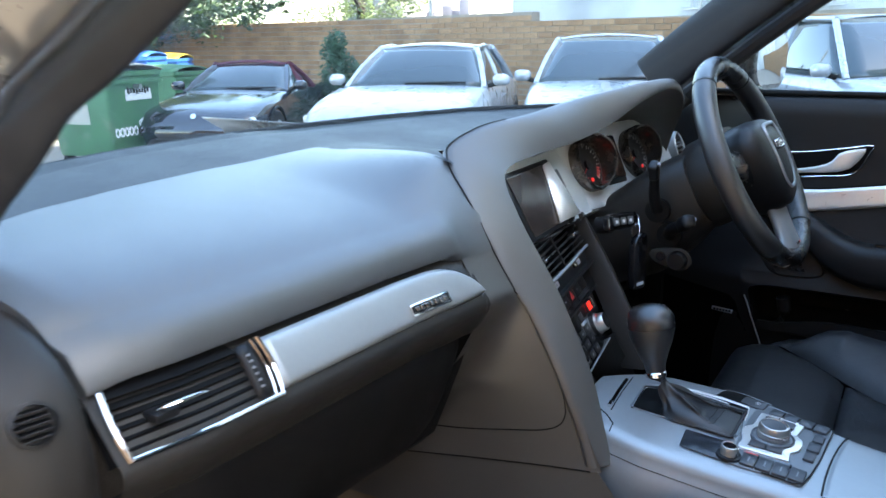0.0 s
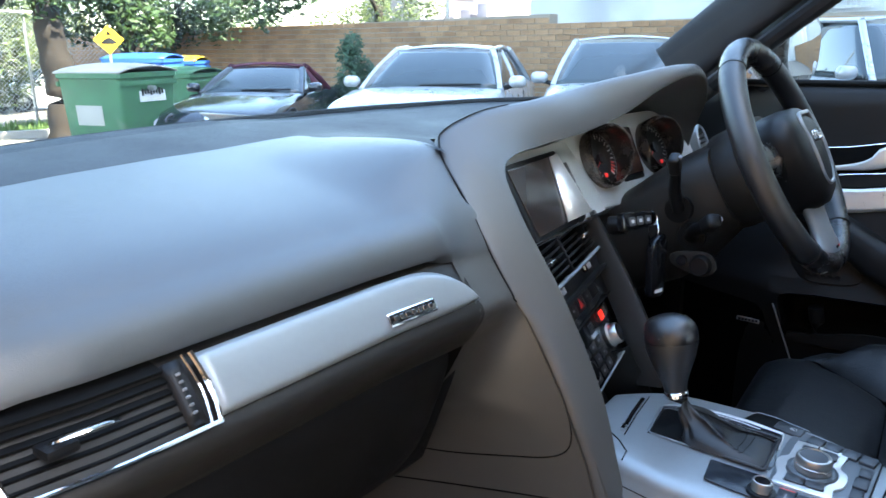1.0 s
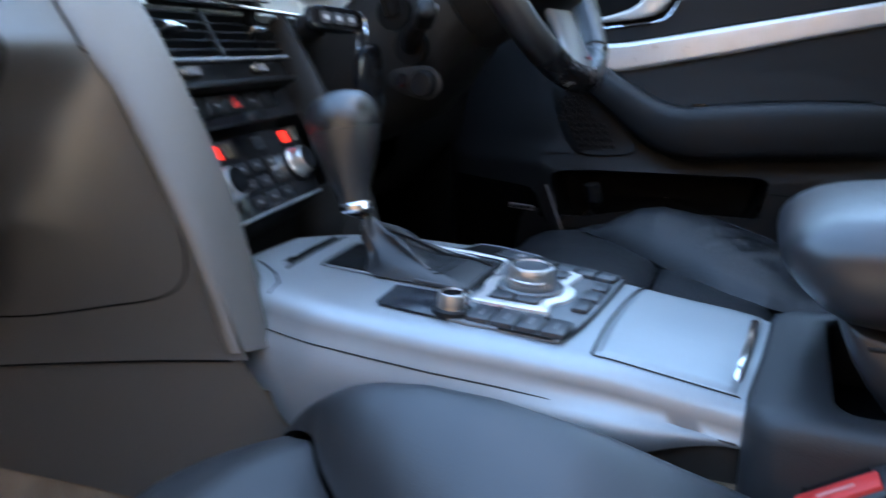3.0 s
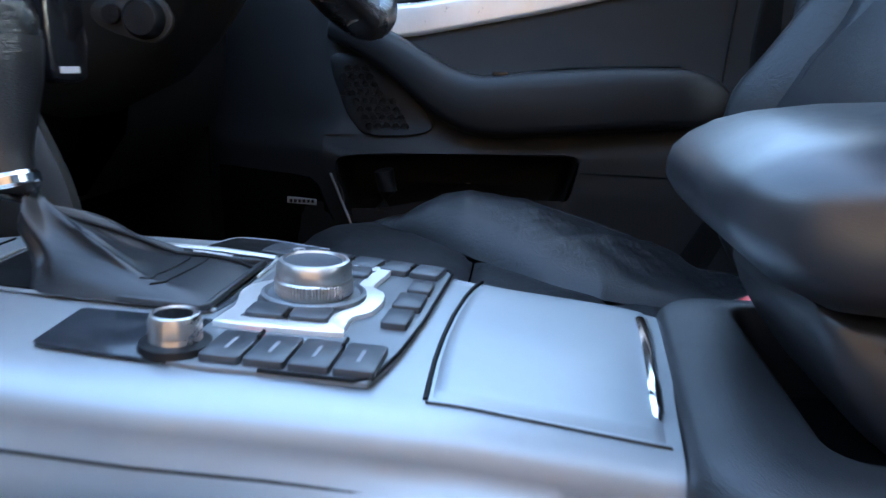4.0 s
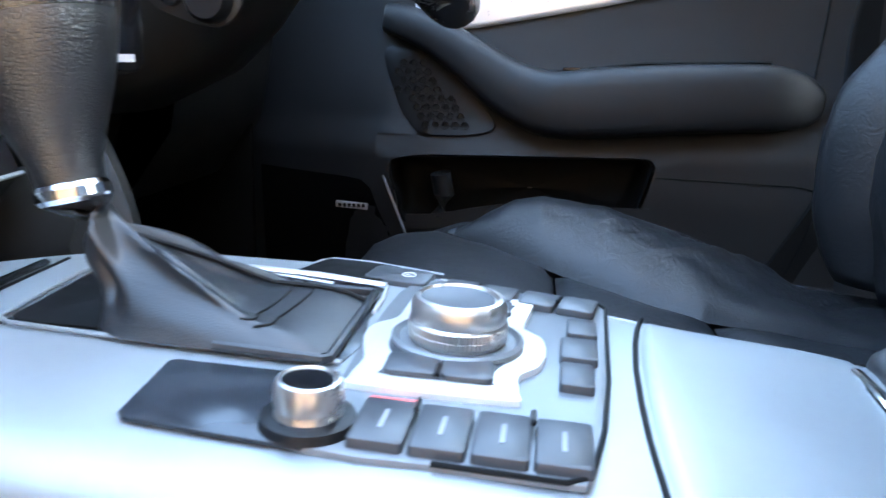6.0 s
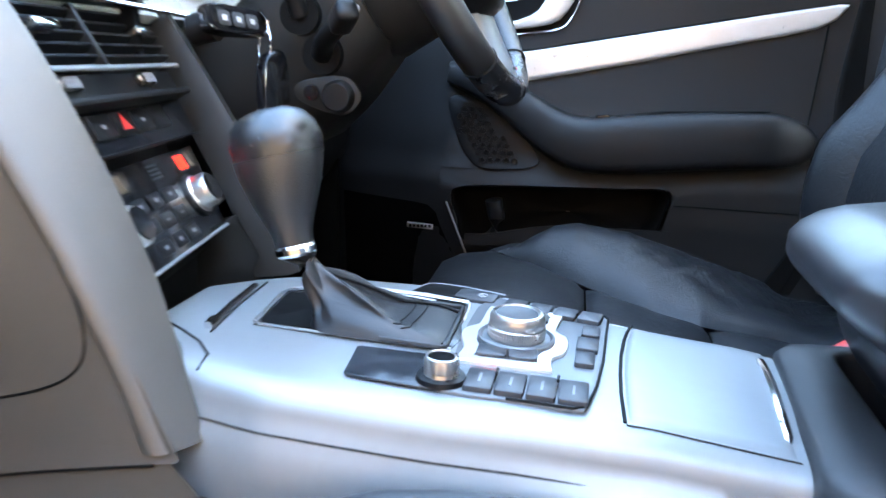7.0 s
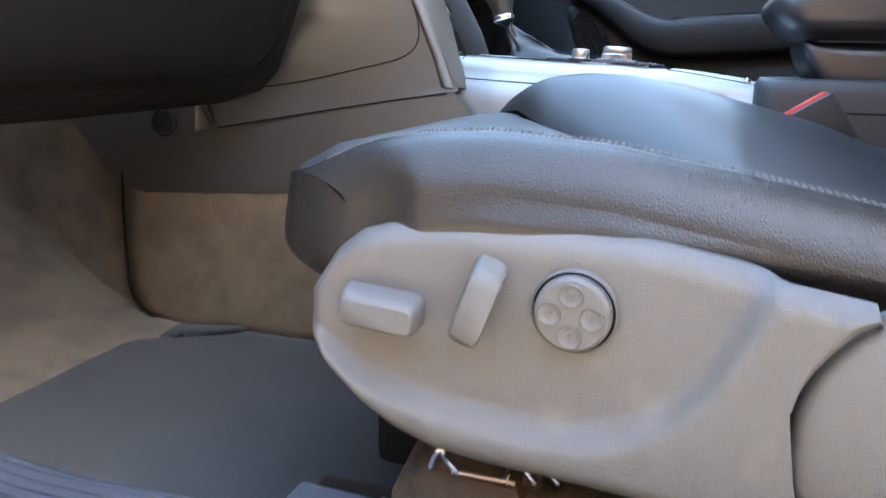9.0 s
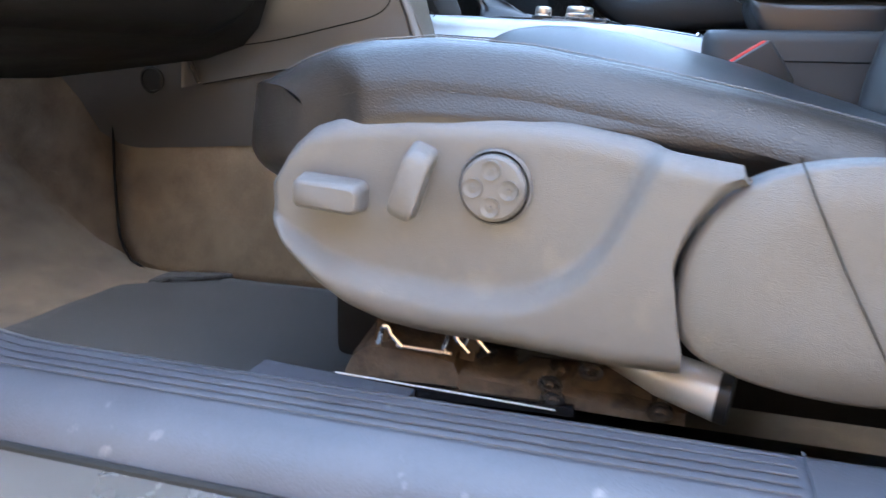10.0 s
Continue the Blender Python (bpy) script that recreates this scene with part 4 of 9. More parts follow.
def stalk(root, tip, r0, r1, knob):
    root, tip = Vector(root), Vector(tip)
    b = part("stalk", tube(spline([root, lerp(root, tip, 0.4) + Vector((0, 0.004, 0.002)), tip], 5), [lerp(r0, r1, k / 10) for k in range(11)], 12), M["plastic"], column, "black control stalk")
    part("stalk_boot", revolve([(0.020, -0.004), (0.021, 0.004), (0.014, 0.008), (0, 0.008)], basis(root, (0, 1, 0.2), (0, -0.2, 1)), 20), M["deep"], b)
    d = (tip - root).normalized()
    part("stalk_tip", rbox(knob, Matrix.Translation(tip + d * 0.012) @ d.to_track_quat("X", "Z").to_matrix().to_4x4(), 0.009, 4), M["plastic"], b)
    part("tip_mark", rbox((0.004, knob[1] * 0.8, 0.006), Matrix.Translation(tip + d * 0.020 + Vector((0, -0.004, 0.004))) @ d.to_track_quat("X", "Z").to_matrix().to_4x4(), 0.001), M["mark_dim"], b)


stalk((0.301, 0.352, 0.893), (0.264, 0.350, 0.955), 0.010, 0.008, (0.030, 0.016, 0.022))
stalk((0.300, 0.330, 0.855), (0.262, 0.300, 0.882), 0.011, 0.009, (0.034, 0.022, 0.022))
stalk((0.488, 0.295, 0.915), (0.53, 0.285, 0.935), 0.010, 0.008, (0.030, 0.016, 0.022))
m = basis((0.2985, 0.324, 0.817), (0, -0.93, -0.25), (0, -0.2, 0.95))
ov = part("column_switch_plate", plate(soft([(0.034, 0.004), (0.02, 0.020), (0.0, 0.018), (-0.03, 0.004), (-0.034, -0.008), (-0.02, -0.016), (0.02, -0.016)], 4), 0.004, m, 0.0015), M["dash_low"], column, "oval adjuster plate")
part("adjuster_knob", revolve([(0.0165, 0), (0.0155, 0.010), (0.013, 0.013), (0, 0.0135)], m @ Matrix.Translation((0.012, 0.001, 0.003)), 20), M["plastic"], ov)
part("adjuster_button", revolve([(0.0085, 0), (0.0075, 0.005), (0, 0.006)], m @ Matrix.Translation((-0.016, -0.003, 0.003)), 16), M["gloss"], ov)

# ---- ignition key with a second fob on its ring ----
keys = thing("car_key", "black car key in the ignition with a hanging fob", "car key", (0.236, 0.40, 0.88))
km = basis((0.238, 0.392, 0.883), (0.93, -0.30, -0.06), (0.02, 0.25, 0.97))
fob = part("key_fob", plate(soft([(0.036, 0.011), (0.0, 0.014), (-0.034, 0.012), (-0.038, 0.0), (-0.034, -0.012), (0.0, -0.013), (0.036, -0.010), (0.040, 0.0)], 4), 0.012, km @ Matrix.Translation((0, 0, -0.006)), 0.004), M["gloss"], keys, "black three button key fob")
for k in range(3):
    part("fob_button", plate(rounded(0.015, 0.013, 0.003, 3), 0.001, km @ Matrix.Translation((-0.019 + 0.018 * k, 0, 0.0058)), 0.0005), M["button"], fob)
    part("button_icon", rbox((0.006, 0.005, 0.0004), km @ Matrix.Translation((-0.019 + 0.018 * k, 0, 0.0070)), 0), M["mark"], fob)
part("fob_edge", tube([km @ Vector((0.030, -0.010, 0.004)), km @ Vector((0.040, -0.006, 0.004)), km @ Vector((0.041, 0.004, 0.004)), km @ Vector((0.032, 0.012, 0.004))], 0.0024, 8), M["chrome"], fob, "chrome key head")
part("lock_barrel", revolve([(0.014, 0), (0.014, 0.022), (0.0, 0.022)], basis((0.222, 0.425, 0.875), (1, 0, 0), (0, 0.2, 1)), 20), M["plastic"], keys)
rc = Vector((0.272, 0.378, 0.862))
part("key_ring", tube([rc + Vector((0.004 * math.cos(a) + 0.012 * math.sin(a) * 0.6, 0.009 * math.sin(a), 0.017 * math.cos(a))) for a in np.linspace(0, 2 * math.pi, 25)], 0.0013, 8), M["chrome"], keys, "steel split ring")
hm = basis((0.270, 0.374, 0.808), (0.93, -0.30, 0.0), (0.0, 0.03, 1)) @ Matrix.Diagonal((1.3, 1.3, 1, 1))
hf = part("hanging_fob", plate(soft([(0.013, 0.034), (-0.005, 0.036), (-0.014, 0.02), (-0.014, -0.025), (-0.008, -0.034), (0.010, -0.033), (0.014, -0.02)], 4), 0.011, hm, 0.004), M["gloss"], keys, "black oval fob with a chrome edge")
part("hanging_edge", tube([hm @ Vector((x, y, 0.006)) for x, y in ((0.010, 0.038), (0.0145, 0.02), (0.0155, -0.01), (0.012, -0.03))], 0.0024, 8), M["chrome"], hf, "chrome fob edge")
part("fob_emblem", rbox((0.014, 0.004, 0.0005), hm @ Matrix.Translation((-0.001, -0.026, 0.0112)), 0), M["mark"], hf)

# ---- centre console ----
console = thing("centre_console", "silver grey centre console with black control island", "centre console", (0.04, 0.1, 0.4))


def con_z(y):
    """Height of the console's top along its middle."""
    return interp(y, [(-0.10, 0.640), (-0.05, 0.648), (0.03, 0.660), (0.10, 0.665), (0.20, 0.669), (0.30, 0.674), (0.36, 0.675)])


def con_l(y):
    return interp(y, [(-0.10, -0.066), (-0.04, -0.064), (0.05, -0.068), (0.15, -0.069), (0.25, -0.064), (0.31, -0.052), (0.36, -0.04)])


def con_r(y):
    """Driver's edge of the console's top."""
    return interp(y, [(-0.07, 0.110), (-0.02, 0.117), (0.03, 0.121), (0.06, 0.130), (0.10, 0.147), (0.155, 0.164), (0.20, 0.169), (0.27, 0.163), (0.31, 0.150), (0.335, 0.132), (0.36, 0.108)])


def con_back(x, y):
    """The rear end runs on a slight curve across the car."""
    return y - 0.0165 * smooth(-0.075, 0.10, x) * smooth(0.02, -0.052, y)


CON_SEC = ((0, -0.024), (0.008, -0.016), (0.018, -0.0100), (0.035, -0.0052), (0.06, -0.0026), (0.10, -0.0008), (0.3, 0), (0.5, 0.0006), (0.7, 0.0004), (0.88, 0), (0.955, -0.0012), (0.985, -0.004), (1.0, -0.010), (1.008, -0.02))
rows = []
for y in np.linspace(-0.052, 0.36, 46):
    z, xl, xr = con_z(y), con_l(y), con_r(y)
    sec = [(lerp(xl, xr, f), y, z + dz) for f, dz in CON_SEC]
    q = smooth(-0.062, 0.03, y)
    zs = sec[0][2]
    k = lerp(0.03, 1.25, smooth(-0.06, 0.16, y))
    row = [(xl - 0.010 * q, y, zs - 0.076 * k), (xl - 0.013 * q, y, zs - 0.050 * k), (xl - 0.012 * q, y, zs - 0.026 * k), (xl - 0.0075 * q, y, zs - 0.008 * k)] + sec + [(xr + 0.004, y, z - 0.05), (xr + 0.012, y, z - 0.16)]
    rows.append([(a, con_back(a, b), c) for a, b, c in row])
part("console_top", grid(rows), M["console"], console, "satin silver grey top panel", angle=60)
# fine seam along its passenger side
part("side_bead", tube([(con_l(y) - 0.0032 * smooth(-0.062, 0.03, y) - 0.0003, con_back(-0.07, y), con_z(y) - 0.0245 - 0.003 * smooth(-0.062, 0.03, y)) for y in np.linspace(-0.05, 0.31, 30)], 0.0007, 6), M["dash_low"], console, "thin grey seam")
part("edge_bead", tube([(con_r(y) - 0.0105, con_back(0.12, y), con_z(y) - 0.0010) for y in np.linspace(-0.05, 0.13, 24)], 0.0007, 6), M["console"], console, "fine bright edge on the driver's side")
# lining coloured near-black for the shade below the dashboard
part("tunnel_lining", grid([[(0.160 + 0.05 * f, y, lerp(0.90, 0.28, f)) for f in np.linspace(0, 1, 5)] for y in (0.44, 0.6, 0.8, 1.12)]), M["shaded_black"], console, "tunnel lining below the dashboard, near-black in place of shade", solid=0.01)
# side skirt below
rows = []
for y in np.linspace(-0.60, 0.33, 30):
    z, xl = con_z(max(y, -0.1)), con_l(max(y, -0.1))
    k = min(1.0, max(0.0, (0.30 - y) / 0.12))
    rows.append([(xl + 0.005, y, z - 0.012), (xl + 0.002, y, z - 0.030), (xl - 0.002, y, z - 0.12), (xl - 0.020 - 0.012 * k, y, z - 0.20), (xl - 0.05, y, 0.40), (xl - 0.06, y, 0.28)])
part("console_skirt", grid(rows), M["dash_low"], console, angle=60)
rows = [[(0.150 + 0.012 * k, y, lerp(0.63, 0.28, k / 4)) for k in range(5)] for y in np.linspace(-0.6, 0.42, 10)]
part("console_skirt", grid(rows), M["shaded_black"], console, angle=60)
# lower side of the tunnel towards the passenger's footwell
rows = []
for k in range(30):
    row = []
    for f in np.linspace(0, 1, 8):
        y0 = interp(f, [(0, 0.205), (0.3, 0.225), (0.6, 0.252), (0.85, 0.280), (1, 0.300)])
        y = lerp(y0, 0.98, (k / 29) ** 1.3)
        zb = interp(y, [(0.20, 0.50), (0.45, 0.494), (0.685, 0.478), (0.759, 0.4735), (0.80, 0.486), (0.827, 0.509), (0.858, 0.571), (0.98, 0.61)])
        xt = wall_x(min(y, 0.655), 0.63) + 0.0005
        row.append((lerp(min(-0.100, xt - 0.003), xt, f), y, lerp(zb, 0.632, f)))
    rows.append(row)
part("tunnel_trim", grid(rows), M["hood"], console, "grey plastic tunnel trim", angle=60)
part("trim_seam", tube([(wall_x(min(y, 0.655), 0.631) - 0.0022 - 0.004 * smooth(0.32, 0.6, y), y, wall_foot(y) - 0.0004) for y in np.linspace(0.305, 0.625, 20)], 0.0010, 6), M["deep"], console)
part("trim_fastener", revolve([(0.020, 0), (0.020, 0.003), (0.0165, 0.0045), (0.0155, 0.002), (0, 0.002)], basis((-0.0985, 0.7115, 0.576), (0, -1, 0), (0, 0, 1)), 26), M["dash_low"], console, "round plastic fastener")
part("trim_clip", tube([(-0.098, 0.652, 0.619), (-0.106, 0.645, 0.614), (-0.109, 0.635, 0.596), (-0.1075, 0.627, 0.574)], [0.004, 0.0052, 0.0045, 0.0035], 8), M["dash_low"], console)


def cm(x, y, n=0.0):
    """Pose on the console's top at x, y."""
    slope = (con_z(y + 0.02) - con_z(y - 0.02)) / 0.04
    return basis((x, y, con_z(y) + n), (1, 0, 0), (0, 1, slope))


def con_top(x, y):
    f = (x - con_l(y)) / (con_r(y) - con_l(y))
    return con_z(y) + interp(f, CON_SEC)


# lid of the storage box with its chrome grip
def lid_front(x):
    return interp(x, [(-0.045, 0.0435), (-0.01, 0.0440), (0.02, 0.0430), (0.05, 0.0410), (0.08, 0.0375), (0.10, 0.034), (0.116, 0.0300)])


rows = []
for g in np.linspace(0, 1, 26):
    row = []
    for f in np.linspace(0, 1, 34):
        x = lerp(-0.0475, 0.1125, f)
        y = lerp(-0.0475, lid_front(x) - 0.0012, g)
        e = min(min(f, 1 - f) * 0.16, min(g, 1 - g) * 0.088)
        row.append((x, con_back(x, y), con_top(x, y) + 0.0016 - 0.0026 * max(0.0, 1 - e / 0.003) + 0.0012 * math.sin(math.pi * f) * math.sin(math.pi * g)))
    rows.append(row)
lid = part("storage_lid", grid(rows), M["console"], console, "satin silver storage lid, closed", angle=60)
part("lid_gap", tube([(x, lid_front(x), con_top(x, 0.04) + 0.0003) for x in np.linspace(-0.046, 0.1165, 18)], 0.0012, 6), M["deep"], console)
part("lid_gap", tube([(-0.0485, con_back(-0.0485, y), con_top(-0.0485, y) + 0.0004) for y in np.linspace(-0.048, 0.043, 12)], 0.0006, 6), M["dash_low"], console)
part("lid_grip", tube([(x, y, con_top(x, -0.045) - 0.0010 + h) for x, y, h in ((-0.030, -0.0465, 0.0012), (-0.026, -0.047, 0.0036), (0.0, -0.0495, 0.0044), (0.03, -0.0525, 0.0046), (0.06, -0.0550, 0.0044), (0.086, -0.0565, 0.0036), (0.090, -0.0570, 0.0012))], [0.0014, 0.0028, 0.0032, 0.0033, 0.0032, 0.0028, 0.0014], 10, flat=0.6), M["chrome"], lid, "chrome lid grip")
# shallow tray cover with a slider at the front
part("tray_line", tube([(x, y, con_top(x, y) + 0.0005) for x, y in ((-0.046, 0.296), (-0.030, 0.297), (-0.012, 0.312), (0.004, 0.333), (0.012, 0.345))], 0.0009, 6), M["deep"], console)
part("tray_line", tube([(x, y, con_top(x, y) + 0.0005) for x, y in ((0.004, 0.312), (0.06, 0.317), (0.118, 0.320))], 0.0008, 6), M["deep"], console)
part("tray_slide", tube([(0.014, 0.3175, con_z(0.3) + 0.0018), (0.06, 0.322, con_z(0.3) + 0.0024), (0.106, 0.325, con_z(0.3) + 0.0018)], 0.0028, 8, flat=0.6), M["gloss"], console, "thin black slider with a bright tip")
part("slide_tip", tube([(0.010, 0.317, con_z(0.3) + 0.0026), (0.022, 0.3185, con_z(0.3) + 0.0030)], 0.0030, 8), M["chrome"], console)


# control island
ISLAND = [(-0.041, 0.150), (-0.0425, 0.110), (-0.0440, 0.072), (-0.040, 0.0648), (-0.010, 0.0585), (0.03, 0.0535), (0.08, 0.0500), (0.113, 0.0475), (0.119, 0.050), (0.1255, 0.075), (0.132, 0.105), (0.137, 0.130), (0.128, 0.139), (0.112, 0.146), (0.06, 0.149), (0.010, 0.149), (-0.02, 0.150)]
isl = part("control_island", plate(soft(ISLAND, 2), 0.0022, basis((0, 0, con_z(0.12) - 0.0060), (1, 0, 0), (0, 1, 0.045)), 0.001), M["island"], console, "grey control island with push buttons", angle=30)


def im(x, y, n=0.0):
    return basis((x, y, con_z(0.12) - 0.0040 + 0.045 * y + n), (1, 0, 0), (0, 1, 0.045))


def run_line(pts, n, r, name, material, parent, lab="", flat=1.0):
    return part(name, tube([im(x, y, n).translation for x, y in pts], r, 6, flat=flat), material, parent, lab)


def wording(body, size, m, material, parent, name="letter"):
    """A printed character laid on a surface."""
    cu = bpy.data.curves.new("print", "FONT")
    cu.body, cu.size, cu.align_x, cu.align_y, cu.extrude = body, size, "CENTER", "CENTER", 0.0001
    tmp = bpy.data.objects.new("print", cu)
    me = bpy.data.meshes.new_from_object(tmp)
    bpy.data.objects.remove(tmp)
    bpy.data.curves.remove(cu)
    bm = bmesh.new()
    bm.from_mesh(me)
    bpy.data.meshes.remove(me)
    bmesh.ops.transform(bm, matrix=m, verts=bm.verts)
    return part(name, bm, material, parent)


run_line([(-0.0425, 0.110), (-0.0440, 0.072), (-0.040, 0.0648), (-0.010, 0.0585), (0.03, 0.0535), (0.08, 0.0500), (0.113, 0.0475), (0.119, 0.050), (0.1255, 0.075)], 0.0004, 0.0009, "island_gap", M["deep"], isl)
part("inlay_pad", plate([(0.0085, 0.148), (0.0088, 0.2095), (0.0070, 0.2118), (-0.0335, 0.2085), (-0.0360, 0.2060), (-0.0395, 0.175), (-0.0415, 0.148)], 0.0014, im(0, 0, -0.0012), 0.0004), M["inlay"], isl, "dark smooth inlay pad")
fr_o = soft([(0.080, 0.1385), (0.104, 0.1365), (0.109, 0.131), (0.108, 0.086), (0.103, 0.0815), (0.074, 0.0855), (0.067, 0.0835), (0.060, 0.0780), (0.045, 0.0765), (0.030, 0.0795), (0.020, 0.0865), (0.004, 0.0865), (-0.001, 0.0905), (-0.001, 0.1405), (0.004, 0.1455), (0.020, 0.1440), (0.030, 0.1455), (0.045, 0.1490), (0.058, 0.1475), (0.068, 0.1400)], 3)
frm = part("control_frame", plate(fr_o, 0.0030, im(0, 0), 0.001), M["alu"], isl, "bright aluminium frame round the knob", angle=40)
well = soft([(0.074, 0.1325), (0.098, 0.1305), (0.1010, 0.126), (0.1005, 0.0905), (0.097, 0.0885), (0.076, 0.0915), (0.064, 0.0895), (0.052, 0.0845), (0.040, 0.0845), (0.028, 0.0895), (0.018, 0.0935), (0.008, 0.0935), (0.006, 0.0965), (0.006, 0.1345), (0.009, 0.1375), (0.024, 0.1365), (0.036, 0.1400), (0.052, 0.1400), (0.064, 0.1350)], 3)
part("frame_well", plate([(0.0505 + (x - 0.0505) * 0.94, 0.1125 + (y - 0.1125) * 0.90) for x, y in well], 0.0008, im(0, 0, 0.0027), 0.0003), M["button"], frm)
for x, y, w, h in ((0.089, 0.1195, 0.018, 0.0185), (0.089, 0.1000, 0.018, 0.0175), (0.0165, 0.1245, 0.0175, 0.0195), (0.0165, 0.1045, 0.0175, 0.0185)):
    part("frame_button", plate(rounded(w, h, 0.003, 3), 0.0022, im(x, y, 0.0032), 0.0009), M["button"], frm)
for x in (0.0165, 0.089):
    part("frame_rib", rbox((0.010, 0.0018, 0.0022), im(x + (0.006 if x > 0.05 else -0.006), 0.1117 if x > 0.05 else 0.1148, 0.0058), 0.0007, 1), M["plastic"], frm)
KX, KY = 0.0465, 0.1115
part("knob_well", revolve([(0.0262, 0), (0.0262, 0.0052), (0.0245, 0.0062), (0.0230, 0.0046), (0, 0.0046)], im(KX, KY), 40), M["island"], frm)
kn = part("control_knob", revolve([(0.0180, 0.0), (0.0190, 0.0015), (0.0190, 0.0085), (0.0184, 0.0092), (0.0188, 0.0100), (0.0188, 0.0148), (0.0172, 0.0178), (0.0156, 0.0182), (0.0148, 0.0164), (0, 0.0156)], im(KX, KY, 0.004), 56), M["steel"], isl, "knurled metal rotary knob")
rings = [[im(KX, KY, 0.004) @ Vector(((0.0190 + d * (k % 2)) * math.cos(math.pi * k / 72), (0.0190 + d * (k % 2)) * math.sin(math.pi * k / 72), h)) for k in range(144)] for h, d in ((0.0018, 0.0), (0.0023, 0.0006), (0.0048, 0.0006), (0.0050, 0.0001), (0.0052, 0.0006), (0.0080, 0.0006), (0.0085, 0.0))]
part("knurl", grid(rings, closed_v=True), M["steel"], kn, angle=20)
part("knob_top", revolve([(0.0147, 0), (0.0145, 0.0014), (0.010, 0.0005), (0, 0.0)], im(KX, KY, 0.0198), 40), M["button"], kn, "dark dished knob top")
sk = part("volume_knob", revolve([(0.0120, 0), (0.0128, 0.002), (0.0120, 0.0035), (0.0116, 0.0060), (0.0120, 0.0064), (0.0120, 0.0120), (0.0110, 0.0146), (0.0098, 0.0150), (0.0090, 0.0136), (0, 0.0136)], im(-0.0270, 0.1500, 0.0005) @ Matrix.Diagonal((0.9, 0.9, 1, 1)), 36), M["steel"], isl, "small satin metal volume knob")
part("volume_top", revolve([(0.0088, 0), (0.0088, 0.001), (0, 0.001)], im(-0.0270, 0.1500, 0.0138) @ Matrix.Diagonal((0.9, 0.9, 1, 1)), 24), M["gloss"], sk)
part("volume_collar", revolve([(0.0178, 0), (0.0170, 0.0030), (0.0128, 0.0040), (0, 0.0040)], im(-0.0270, 0.1500, 0.0002) @ Matrix.Diagonal((0.86, 0.86, 1, 1)), 30), M["plastic"], sk)


def pill(x, y, w, h, rot=0.0, mark=True):
    m = im(x, y, 0.0003) @ pose(0, 0, 0, 0, 0, rot)
    b = part("push_button", plate(rounded(w, h, 0.0016, 3), 0.0034, m, 0.0010), M["button"], isl)
    if mark:
        part("button_mark", rbox((w * 0.42, 0.0016, 0.0002), m @ Matrix.Translation((0, 0, 0.0035)), 0), M["mark_dim"], b)
    return b


for k in range(4):
    pill(-0.0250 - 0.0006 * k, 0.1270 - 0.0183 * k, 0.0285, 0.0170, -2)
    if k in (0, 2):
        part("button_rib", rbox((0.0085, 0.0018, 0.0024), im(-0.0145, 0.1178 - 0.0183 * k, 0.0042), 0.0007, 1), M["plastic"], isl)
for k, y in enumerate((0.1175, 0.0985, 0.0790, 0.0610)):
    pill(interp(y, [(0.06, 0.1075), (0.12, 0.1195)]), y, 0.0200, 0.0168, -12, False)
    if k in (0, 2):
        part("button_rib", rbox((0.0085, 0.0018, 0.0024), im(interp(y, [(0.06, 0.1060), (0.12, 0.1185)]), y - 0.0093, 0.0042) @ pose(0, 0, 0, 0, 0, -12), 0.0007, 1), M["plastic"], isl)
for x, y, w, h in ((0.0765, 0.0610, 0.0190, 0.0125), (0.0515, 0.0635, 0.0225, 0.0145), (0.0255, 0.0655, 0.0215, 0.0125)):
    pill(x, y, w, h, -3, False)
part("status_strip", rbox((0.0022, 0.016, 0.0008), im(-0.0055, 0.1275, 0.0004), 0.0004, 1), M["red_dim"], isl, "red lit strip beside the buttons")
# pocket, its shaded hollow drawn as a flat dark plate, with the parking brake switch beside the selector
pk = part("console_pocket", plate(soft([(0.128, 0.2010), (0.150, 0.1935), (0.1545, 0.188), (0.1535, 0.168), (0.1480, 0.150), (0.128, 0.150), (0.124, 0.168), (0.123, 0.195)], 3), 0.0008, basis((0, 0, con_z(0.17) - 0.17 * 0.045 + 0.0022), (1, 0, 0), (0, 1, 0.045)), 0.0003), M["deep"], console, "small pocket, a flat near-black plate in place of its shade")
part("pocket_rim", tube([(x, y, con_z(y) + 0.0028) for x, y in ((0.1235, 0.197), (0.1275, 0.2025), (0.150, 0.1950), (0.1555, 0.189), (0.1545, 0.168), (0.1495, 0.150), (0.143, 0.128))], 0.0006, 6), M["console"], pk, "thin bright pocket rim")
pbm = basis((0.1355, 0.1500, con_z(0.15) - 0.0006), (1, -0.16, 0), (0.16, 1, 0.045))
pbs = part("brake_switch", plate(rounded(0.0235, 0.0330, 0.004, 4), 0.0040, pbm, 0.0016), M["button"], pk, "dark parking brake switch")
part("switch_ring", tube([pbm @ Vector((0.0035 * math.cos(a), -0.005 + 0.0035 * math.sin(a), 0.0042)) for a in np.linspace(0, 2 * math.pi, 25)], 0.0003, 5), M["mark"], pbs)
wording("P", 0.0048, pbm @ Matrix.Translation((0, -0.005, 0.0042)), M["mark"], pbs)

# ---- gear selector ----
gear = thing("gear_selector", "black leather gear selector with gaiter and chrome collar", "gear lever", (0.05, 0.24, 0.67))
